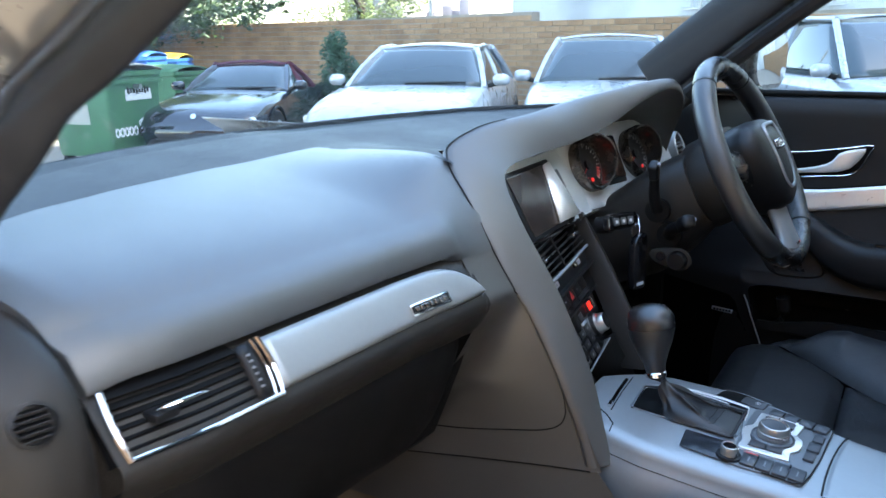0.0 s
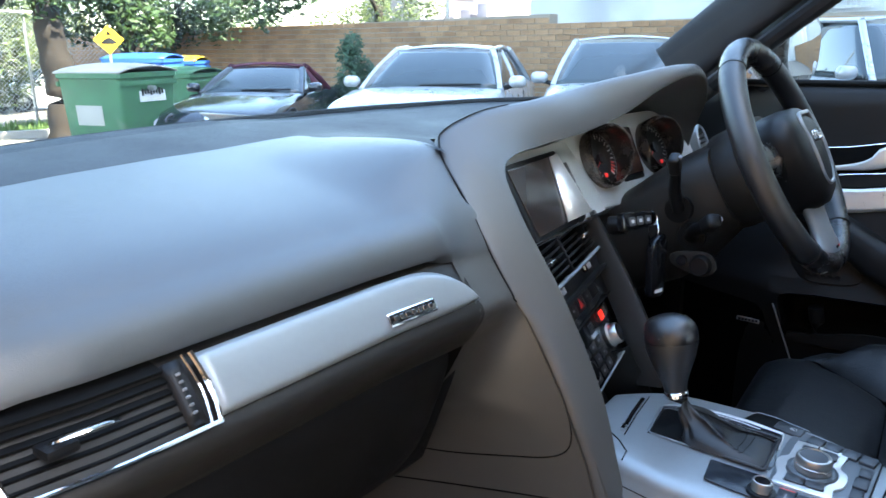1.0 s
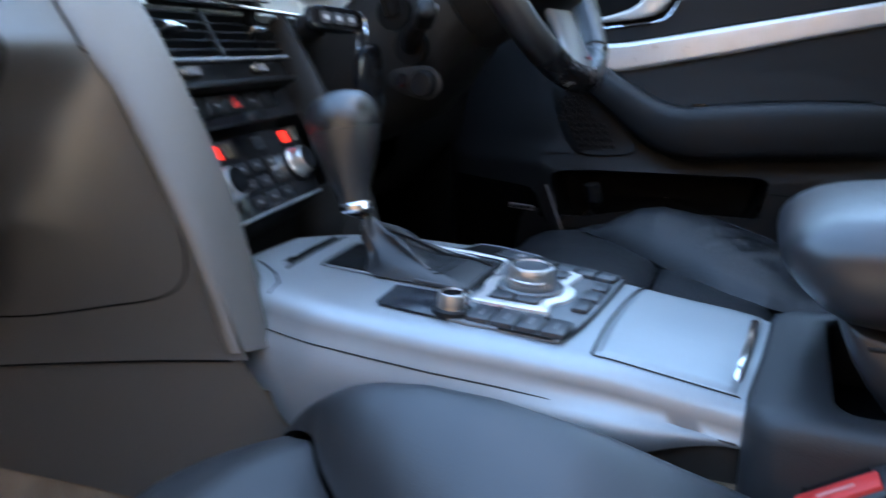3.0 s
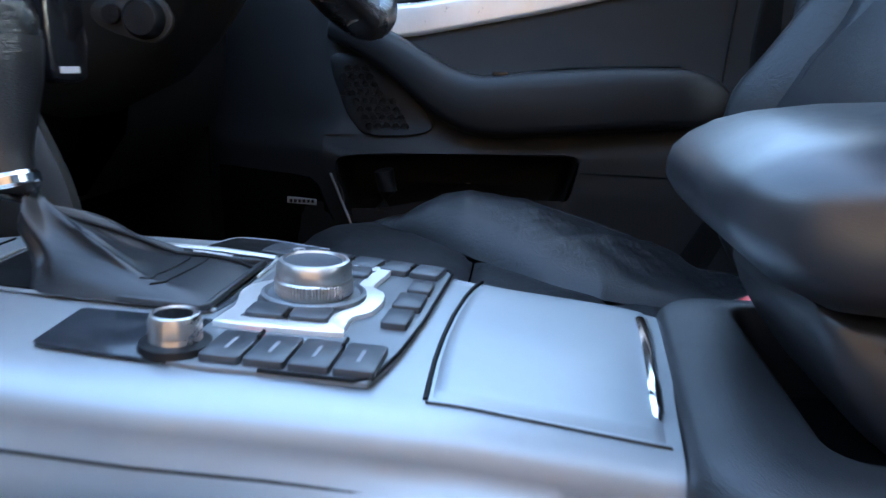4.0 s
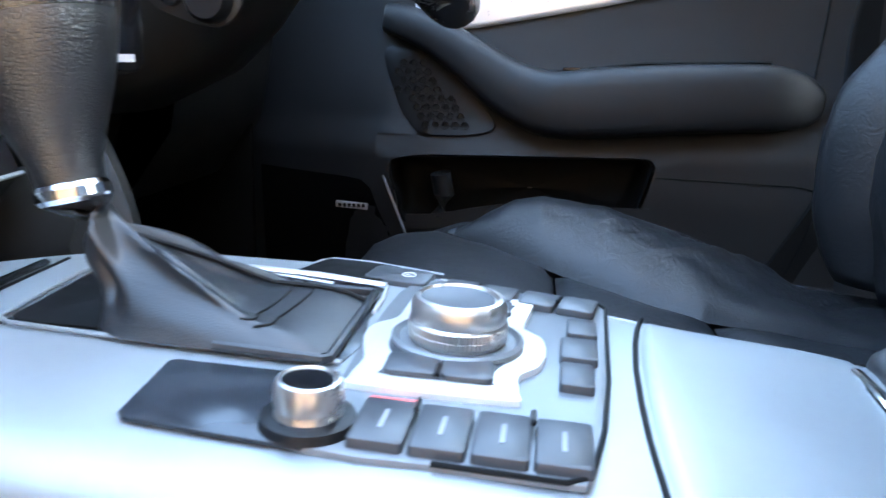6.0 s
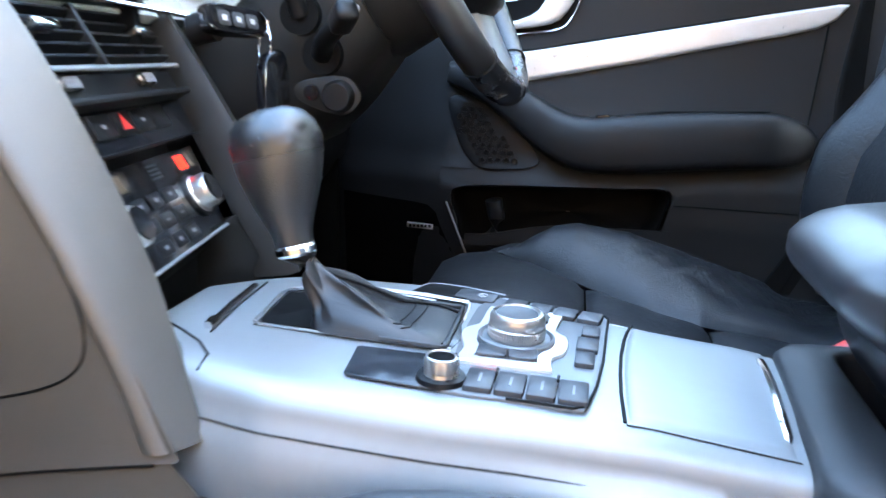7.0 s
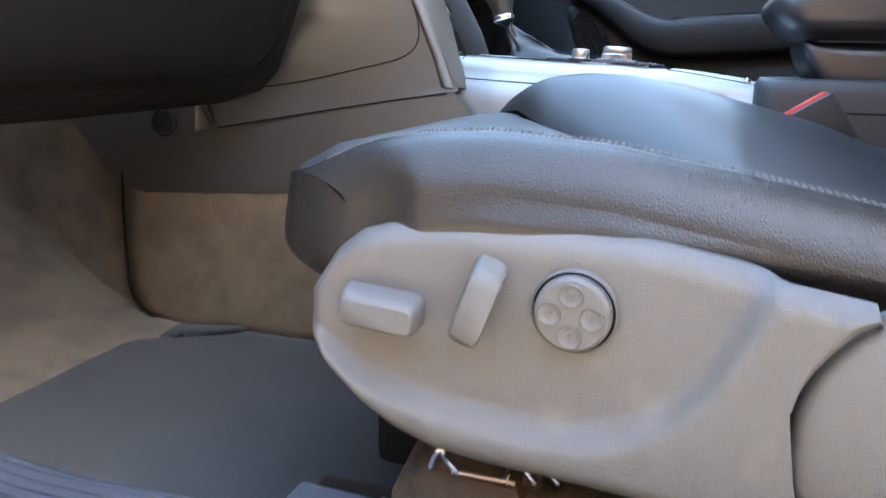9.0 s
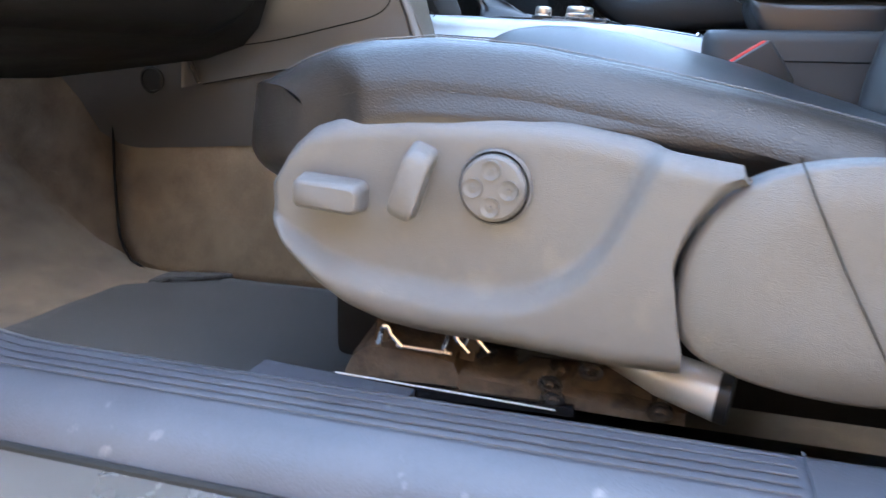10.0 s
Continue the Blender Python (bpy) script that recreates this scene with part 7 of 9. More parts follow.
part("window_pane", grid([[(lerp(0.835, 0.66, f), y, lerp(1.045, 1.40, f)) for f in np.linspace(0, 1, 6)] for y in np.linspace(-0.36, 0.36, 10)]), M["glass"], door, "raised side window pane", solid=0.004).visible_shadow = False

# outside mirror
mir = thing("door_mirror", "silver outside mirror with blue grey cap on the driver door", "wing mirror", (0.90, 0.33, 1.05))
mm = basis((1.00, 0.325, 1.118), (0.985, -0.17, 0), (0, 0, 1))
rings = []
for sc, n in ((0.93, 0.012), (1.0, 0.008), (1.02, -0.01), (0.96, -0.05), (0.75, -0.075), (0.1, -0.085)):
    rings.append([mm @ Vector((x * sc, y * sc, n)) for x, y in rounded(0.215, 0.135, 0.05, 6)])
part("mirror_housing", capped(rings), M["body"], mir, "painted mirror housing", angle=60)
part("mirror_glass", plate(rounded(0.190, 0.112, 0.045, 6), 0.002, mm @ Matrix.Translation((0, 0, 0.0115)), 0.0004), M["mirror"], mir, "bright mirror glass")
part("mirror_foot", tube([(0.93, 0.345, 1.055), (0.86, 0.34, 1.052), (0.82, 0.34, 1.05)], [0.03, 0.028, 0.032], 12, flat=0.5), M["gloss"], mir)

# ---- floor, sill, pillars, roof and glass of the car ----
floor = tagged(thing("floor", "brown grey carpeted car floor and footwell", "floor", (-0.3, 0.3, 0.28)), kind="structure")
rows = []
for x in np.linspace(-0.66, -0.10, 24):
    e = smooth(-0.14, -0.10, x)
    row = []
    for y, z in ((-1.2, 0.285), (-0.6, 0.285), (0.0, 0.286), (0.3, 0.285), (0.5, 0.284), (0.66, 0.284), (0.76, 0.292), (0.84, 0.325), (0.92, 0.38), (1.0, 0.45), (1.08, 0.54), (1.12, 0.66)):
        row.append((x, y + 0.006 * math.sin(9 * x), z + 0.004 * noise.noise(Vector((x * 9, y * 9, 0)))))
    rows.append(row)
rows.append([(-0.096, r[1], max(r[2], 0.40)) for r in rows[-1]])
rows.append([(-0.070, r[1], max(r[2], 0.60)) for r in rows[-2]])
part("carpet", grid(rows), M["carpet_low"], floor, "brown carpet rising to the bulkhead", angle=70)
lining = []
for f in np.linspace(0, 1, 14):
    # its front end is cut on a curve
    row = []
    for g in np.linspace(0, 1, 26):
        z = lerp(0.282, 0.52, f)
        y = lerp(-0.10, interp(z, [(0.28, 0.715), (0.29, 0.752), (0.31, 0.770), (0.335, 0.780), (0.40, 0.785), (0.52, 0.79)]), g)
        row.append((-0.1135 + 0.020 * f - 0.004 * math.sin(math.pi * f) + 0.0015 * noise.noise(Vector((y * 14, z * 14, 6))), y, z))
    lining.append(row)
part("tunnel_carpet", grid(lining), M["carpet"], floor, "light brown carpet lining on the tunnel", angle=70, solid=0.004)
part("lining_edge", tube([(r[-1][0] - 0.002, r[-1][1], r[-1][2]) for r in lining], 0.0022, 6), M["rubber"], floor)
part("lining_edge", tube([(p[0] - 0.002, p[1], p[2] + 0.001) for p in lining[0][8:]], 0.0018, 6), M["rubber"], floor)
# driver's carpet and bulkhead: footwell shade painted into their colour
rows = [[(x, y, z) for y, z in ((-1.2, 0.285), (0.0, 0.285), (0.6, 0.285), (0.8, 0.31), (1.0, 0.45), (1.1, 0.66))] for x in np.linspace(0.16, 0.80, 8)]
part("carpet", grid(rows), M["shaded_black"], floor, "driver footwell carpet, near-black in place of shade", angle=70)
part("bulkhead", grid([[(x, 1.13, z) for z in (0.28, 0.6, 0.97)] for x in (-0.75, 0.0, 0.82)]), M["shaded_black"], floor, solid=0.02)
part("underbody", rbox((1.72, 2.6, 0.06), Matrix.Translation((0.035, -0.2, 0.24)), 0.02), M["rubber"], floor)
for k, x in enumerate((0.30, 0.44)):
    part("foot_pedal", rbox((0.07, 0.012, 0.09), Matrix.Translation((x, 0.80, 0.45)) @ pose(0, 0, 0, -35), 0.004), M["rubber"], floor)
fm = thing("floor_mat", "dusty grey brown floor mat in the passenger footwell", "floor mat", (-0.35, 0.5, 0.29))
rows = []
for k in range(29):
    x = lerp(-0.60, -0.125, k / 28)
    rows.append([(x, y, z + 0.002 * noise.noise(Vector((x * 14, y * 14, 2)))) for y, z in ((0.17, 0.293), (0.35, 0.2935), (0.5, 0.293), (0.60, 0.293), (0.65, 0.293), (0.675, 0.2935), (0.690 - 0.10 * smooth(-0.22, -0.125, x), 0.2935), (0.705 - 0.13 * smooth(-0.22, -0.125, x), 0.294))])
part("mat_surface", grid(rows), M["floormat"], fm, angle=70, solid=0.006)

sill = tagged(thing("door_sill", "dusty grey ribbed plastic door sill over silver paint", "door sill", (-0.73, 0.2, 0.3)), kind="structure")


def sill_rise(y):
    return 0.11 * smooth(-0.14, -0.48, y) + 0.05 * smooth(0.36, 0.62, y)


def sill_rows(prof, y0=-0.62, y1=0.75, n=60):
    out = []
    for y in np.linspace(y0, y1, n):
        r = sill_rise(y)
        out.append([(x + 0.012 * smooth(-0.10, -0.4, y), y, z + r) for x, z in prof])
    return out


part("sill_tread", grid(sill_rows([(-0.655, 0.29), (-0.662, 0.36), (-0.672, 0.412), (-0.676, 0.419), (-0.682, 0.421), (-0.704, 0.418), (-0.722, 0.415), (-0.734, 0.409), (-0.744, 0.399), (-0.750, 0.388)])), M["sill"], sill, "dusty sill cover", angle=70)
for k in range(5):
    x, z = -0.684 - 0.0075 * k, 0.4212 - 0.0008 * k
    part("sill_rib", tube([(x, y, z + sill_rise(y)) for y in np.linspace(-0.10, 0.46, 20)], 0.0006, 6), M["sill"], sill)
part("sill_seam", tube([(-0.678, -0.105, 0.422), (-0.704, -0.106, 0.4205), (-0.729, -0.107, 0.415), (-0.748, -0.108, 0.395)], 0.0007, 6), M["sill"], sill)
part("sill_seal", tube([(-0.7535 + 0.012 * smooth(-0.10, -0.4, y), y, 0.386 + sill_rise(y)) for y in np.linspace(-0.62, 0.75, 40)], 0.004, 8), M["rubber"], sill)
part("sill_paint", grid(sill_rows([(-0.756, 0.387), (-0.764, 0.386), (-0.779, 0.384), (-0.803, 0.377), (-0.827, 0.362), (-0.842, 0.34), (-0.848, 0.29), (-0.84, 0.22), (-0.80, 0.18)])), M["body"], sill, "silver painted outer sill", angle=70)

shell = tagged(thing("car_shell", "silver saloon body shell with pillars, roof and glass", "car body", (0.035, -0.2, 0.2)), kind="structure")


def pillar(pts, w, material, lab, name="pillar"):
    rows = []
    for (x, y, z), (nx, ny, nz), s in pts:
        p, n = Vector((x, y, z)), Vector((nx, ny, nz)).normalized()
        rows.append((p, n, s))
    rings = []
    for k, (p, n, s) in enumerate(rows):
        d = (rows[min(k + 1, len(rows) - 1)][0] - rows[max(k - 1, 0)][0]).normalized()
        v = d.cross(n).normalized()
        rings.append([p + v * s * math.copysign(abs(math.cos(a)) ** 0.7, math.cos(a)) + n * w * math.copysign(abs(math.sin(a)) ** 0.7, math.sin(a)) for a in np.linspace(0, 2 * math.pi, 20, endpoint=False)])
    return part(name, capped(rings), material, shell, lab, angle=60)


part("b_post", rbox((0.05, 0.24, 0.95), Matrix.Translation((0.838, -0.41, 0.78)), 0.01), M["pillar"], shell, "dark door post")
# driver's side and passenger's side windscreen pillars
for sx, x0 in ((1, 0.035), (-1, -0.003)):
    if sx > 0:
        a = [((x0 + sx * lerp(0.715, 0.600, f), lerp(0.520, -0.10, f), lerp(1.075, 1.485, f) + 0.03 * math.sin(math.pi * f)), (-sx * 0.9, -0.15, 0.25), 0.052 - 0.006 * f) for f in np.linspace(0, 1, 8)]
        pillar(a, 0.022, M["pillar"], "dark cloth covered windscreen pillar", "a_pillar")
        b = [((x0 + sx * lerp(0.795, 0.655, f), lerp(0.50, -0.14, f), lerp(1.06, 1.50, f) + 0.03 * math.sin(math.pi * f)), (-sx * 0.9, -0.15, 0.25), 0.062) for f in np.linspace(0, 1, 8)]
        pillar(b, 0.016, M["body"], "painted outer pillar", "outer_pillar")
        part("door_seal", tube([(x0 + sx * lerp(0.742, 0.618, f), lerp(0.440, -0.20, f), lerp(1.05, 1.47, f) + 0.03 * math.sin(math.pi * f)) for f in np.linspace(0, 1, 10)], 0.017, 10), M["pillar"], shell)
    else:
        # inner edge of the trim, from the dashboard's end up to the roof
        edge = spline([(-0.618, 0.645, 0.975), (-0.602, 0.618, 1.03), (-0.591, 0.593, 1.059), (-0.586, 0.566, 1.084), (-0.576, 0.541, 1.114), (-0.573, 0.491, 1.140), (-0.568, 0.404, 1.192), (-0.562, 0.25, 1.29), (-0.556, 0.08, 1.39), (-0.555, -0.10, 1.475)], 3)
        strip, paint, seal = [], [], []
        for k, e in enumerate(edge):
            d = (edge[min(k + 1, len(edge) - 1)] - edge[max(k - 1, 0)]).normalized()
            n = Vector((-0.5, -0.86, 0.08)).normalized()
            v = d.cross(n).normalized()
            v = v if v.x < 0 else -v
            strip.append((e + v * 0.019, n, 0.019))
            paint.append((e + v * 0.088 - n * 0.012, n, 0.046))
            seal.append(e + v * 0.040 - n * 0.004)
        pillar(strip, 0.014, M["pillar"], "dark cloth covered windscreen pillar", "a_pillar")
        pillar(paint, 0.016, M["body"], "painted outer pillar", "outer_pillar")
        part("door_seal", tube(seal, 0.009, 10), M["pillar"], shell)
    pillar([((x0 + sx * lerp(0.75, 0.62, f), lerp(-0.43, -0.46, f), lerp(0.40, 1.46, f)), (-sx, 0, 0.1), lerp(0.13, 0.09, f)) for f in np.linspace(0, 1, 6)], 0.03, M["pillar"], "dark centre pillar", "b_pillar")
    # rear side: panel, waist and rear pillar
    part("rear_side", grid([[(x0 + sx * 0.74, y, 0.28), (x0 + sx * 0.745, y, 0.7), (x0 + sx * 0.76, y, 1.04), (x0 + sx * 0.86, y, 1.03), (x0 + sx * 0.90, y, 0.7), (x0 + sx * 0.86, y, 0.25)] for y in np.linspace(-1.75, -0.46, 6)]), M["door"], shell)
    pillar([((x0 + sx * lerp(0.70, 0.58, f), lerp(-1.72, -1.35, f), lerp(1.0, 1.40, f)), (-sx, 0, 0.1), 0.12) for f in np.linspace(0, 1, 4)], 0.03, M["headliner"], "pale rear pillar", "c_pillar")
    part("a_post", grid([[(x0 + sx * xx, y, z) for xx, y in ((0.745, 0.56), (0.755, 0.50), (0.785, 0.49), (0.87, 0.60))] for z in np.linspace(0.30, 1.03, 8)]), M["pillar"], shell, "front door post", solid=0.01)
rows = []
for y in np.linspace(-0.14, -1.45, 12):
    zc = 1.49 - 0.10 * ((y + 0.75) / 0.75) ** 2 + 0.02
    rows.append([(0.035 + u * 0.60, y, zc - 0.05 * abs(u) ** 3) for u in np.linspace(-1, 1, 12)])
part("headliner", grid(rows), M["headliner"], shell, "grey cloth headliner", solid=0.01)
rows = [[(x, y, z + 0.035) for x, y, z in ((0.035 + (px - 0.035) * 1.06, py, pz) for px, py, pz in r)] for r in rows]
part("roof_skin", grid(rows), M["body"], shell, "silver painted roof", solid=0.004)
# side lining takes the footwell's shade as its colour
part("kick_panel", grid([[(0.768 + 0.02 * f, y, lerp(0.28, 0.96, f)) for f in np.linspace(0, 1, 5)] for y in np.linspace(0.47, 1.06, 8)]), M["shaded_black"], shell, "footwell side lining, near-black in place of shade", solid=0.01)
part("rear_bulkhead", grid([[(x, -1.75, 0.28), (x, -1.6, 0.6), (x, -1.72, 1.0), (x, -2.1, 1.02)] for x in np.linspace(-0.74, 0.81, 4)]), M["leather"], shell, solid=0.05)
part("rear_bench", rbox((1.36, 0.52, 0.22), Matrix.Translation((0.035, -1.35, 0.44)), 0.06, 3), M["leather"], shell, "black rear bench")
rows = []
for f in np.linspace(0, 1, 10):
    row = []
    for u in np.linspace(-1, 1, 16):
        base = Vector((0.035 + u * 0.73, far_y(0.035 + u * 0.73) + 0.035, 0.985))
        top = Vector((0.035 + u * 0.585, -0.02 - 0.13 * u * u, 1.50 - 0.02 * u * u))
        p = lerp(base, top, f)
        p.z += 0.025 * math.sin(math.pi * f)
        row.append(p)
    rows.append(row)
ws = part("windscreen", grid(rows), M["glass"], shell, "raked clear windscreen", solid=0.005, angle=80)
ws.visible_shadow = False
part("screen_seal", tube([(0.035 + u * 0.73, far_y(0.035 + u * 0.73) + 0.010, 1.018) for u in np.linspace(-1, 1, 30)], 0.006, 8), M["rubber"], shell)
rows = [[(0.035 + u * 0.78, lerp(far_y(0.035 + u * 0.73) + 0.08, 2.1 - 0.25 * u * u, f), lerp(0.965, 0.72, f ** 1.5) - 0.05 * u * u) for u in np.linspace(-1, 1, 14)] for f in np.linspace(0, 1, 10)]
part("bonnet", grid(rows), M["body"], shell, "silver bonnet", solid=0.004)
part("wiper", tube([(-0.55, 0.93, 0.985), (-0.30, 1.05, 0.985), (0.0, 1.09, 0.985)], 0.007, 8), M["rubber"], shell, "black wiper arm")
for sx in (-1, 1):
    part("front_wing", grid([[(0.035 + sx * w, y, z) for w, z in ((0.78, 0.93), (0.87, 0.88), (0.92, 0.7), (0.90, 0.45), (0.86, 0.25))] for y in np.linspace(0.52, 2.05, 8)]), M["body"], shell, solid=0.004)
    for y in (1.35, -1.5):
        part("road_wheel", revolve([(0.33, -0.10), (0.335, -0.06), (0.335, 0.06), (0.33, 0.10), (0.22, 0.11), (0.20, 0.08), (0, 0.07)], basis((0.035 + sx * 0.78, y, ground_z(0, y) + 0.335), (0, -sx, 0), (0, 0, 1)), 32), M["rubber"], shell)
    part("quarter_panel", grid([[(0.035 + sx * w, y, z) for w, z in ((0.86, 1.03), (0.92, 0.7), (0.90, 0.45), (0.86, 0.25))] for y in np.linspace(-2.3, -0.46, 8)]), M["body"], shell, solid=0.004)

# ---- outside: car park ----
M.update({
    "asphalt": mat("car_park_asphalt", (0.24, 0.21, 0.17), 0.9, vary=0.25, scale=0.8, bump=0.6, bscale=90, dirt=((0.34, 0.29, 0.22), 0.5, 0.55, 0.6)),
    "grass": mat("grass_blades", (0.12, 0.20, 0.05), 0.7, vary=0.4, scale=6),
    "white_paint": mat("white_car_paint", (0.72, 0.73, 0.74), 0.25, vary=0.03, coat=0.9, rvary=0.02),
    "pale_paint": mat("pale_silver_car_paint", (0.50, 0.52, 0.54), 0.28, metal=0.25, vary=0.03, coat=0.9, rvary=0.02),
    "dark_paint": mat("near_black_blue_car_paint", (0.012, 0.014, 0.022), 0.12, vary=0.1, coat=1.0, rvary=0.02),
    "grey_paint": mat("blue_silver_car_paint", (0.34, 0.36, 0.39), 0.28, metal=0.4, vary=0.03, coat=0.9, rvary=0.02),
    "soft_top": mat("dark_red_soft_top", (0.085, 0.013, 0.028), 0.85, vary=0.2, scale=20, bump=0.4, bscale=400),
    "car_glass": mat("car_window_glass", (0.030, 0.045, 0.05), 0.03, vary=0.05, rvary=0.01, spec=0.6, coat=0.3),
    "lamp": mat("headlamp_glass", (0.75, 0.77, 0.78), 0.08, metal=0.4, vary=0.05),
    "bin": mat("green_bin_plastic", (0.05, 0.16, 0.075), 0.55, vary=0.2, scale=5, dirt=((0.20, 0.24, 0.17), 4, 0.58, 0.5)),
    "bin_blue": mat("blue_bin_plastic", (0.03, 0.13, 0.42), 0.5, vary=0.15, scale=5),
    "bin_yellow": mat("yellow_lid_plastic", (0.62, 0.42, 0.03), 0.5, vary=0.1, scale=5),
    "paper": mat("white_paper", (0.75, 0.76, 0.78), 0.7, vary=0.05),
    "cone": mat("orange_plastic", (0.75, 0.13, 0.03), 0.5, vary=0.1, scale=10),
    "bark": mat("grey_brown_bark", (0.035, 0.025, 0.017), 0.9, vary=0.4, scale=5, bump=1.0, bscale=40),
    "leaf": mat("green_leaf", (0.030, 0.062, 0.012), 0.5, vary=0.5, scale=1.2),
    "leaf2": mat("yellow_green_leaf", (0.075, 0.10, 0.02), 0.5, vary=0.5, scale=1.2),
    "conifer": mat("conifer_needles", (0.035, 0.09, 0.045), 0.6, vary=0.4, scale=3),
    "mortar": mat("mortar", (0.30, 0.26, 0.21), 0.95, vary=0.2, scale=3, dirt=((0.12, 0.11, 0.10), 1.1, 0.6, 0.5)),
    "render": mat("stained_white_render", (0.62, 0.62, 0.60), 0.9, vary=0.12, scale=0.5, bump=0.4, bscale=30, dirt=((0.30, 0.30, 0.30), 0.55, 0.50, 0.75)),
    "mauve": mat("grey_mauve_cladding", (0.30, 0.27, 0.29), 0.8, vary=0.1, scale=1),
    "galv": mat("galvanised_steel", (0.45, 0.45, 0.44), 0.45, metal=0.8, vary=0.15, scale=8),
    "sign_y": mat("yellow_sign_face", (0.72, 0.45, 0.02), 0.5, vary=0.05),
    "kerb": mat("pale_kerb_concrete", (0.42, 0.40, 0.36), 0.9, vary=0.2, scale=3),
})


def island_mat(name, a, b, islands):
    """Brick or leaf colour that differs from piece to piece."""
    m = mat(name, a, 0.9, vary=0.22, scale=3, bump=0.7, bscale=120, dirt=((0.10, 0.09, 0.08), 0.9, 0.60, 0.45))
    n, l = m.node_tree.nodes, m.node_tree.links
    src = n.new("ShaderNodeNewGeometry") if islands else n.new("ShaderNodeObjectInfo")
    mix = n.new("ShaderNodeMix")
    mix.data_type = "RGBA"
    l.new(src.outputs["Random Per Island" if islands else "Random"], mix.inputs["Factor"])
    mix.inputs["A"].default_value, mix.inputs["B"].default_value = (*a, 1), (*b, 1)
    sc = [x for x in n if x.bl_idname == "ShaderNodeVectorMath"][0]
    l.new(mix.outputs["Result"], sc.inputs[0])
    return m


M["brick"] = island_mat("tan_brick", (0.29, 0.165, 0.088), (0.40, 0.245, 0.135), False)
M["brick_far"] = island_mat("tan_brick_far", (0.29, 0.165, 0.088), (0.40, 0.245, 0.135), True)

rows = [[(x, y, ground_z(x, y) if abs(x) + abs(y) < 120 else -2.0) for y in (-900, -60, -20, -8, -3, 0, 3, 8, 14, 22, 40, 60, 900)] for x in (-900, -60, -20, -8, -3, 0, 3, 8, 14, 22, 40, 60, 900)]
gr_ob = part("ground", grid(rows), M["asphalt"])
tagged(gr_ob, "worn grey asphalt car park with pale dusty patches", "ground", kind="structure")


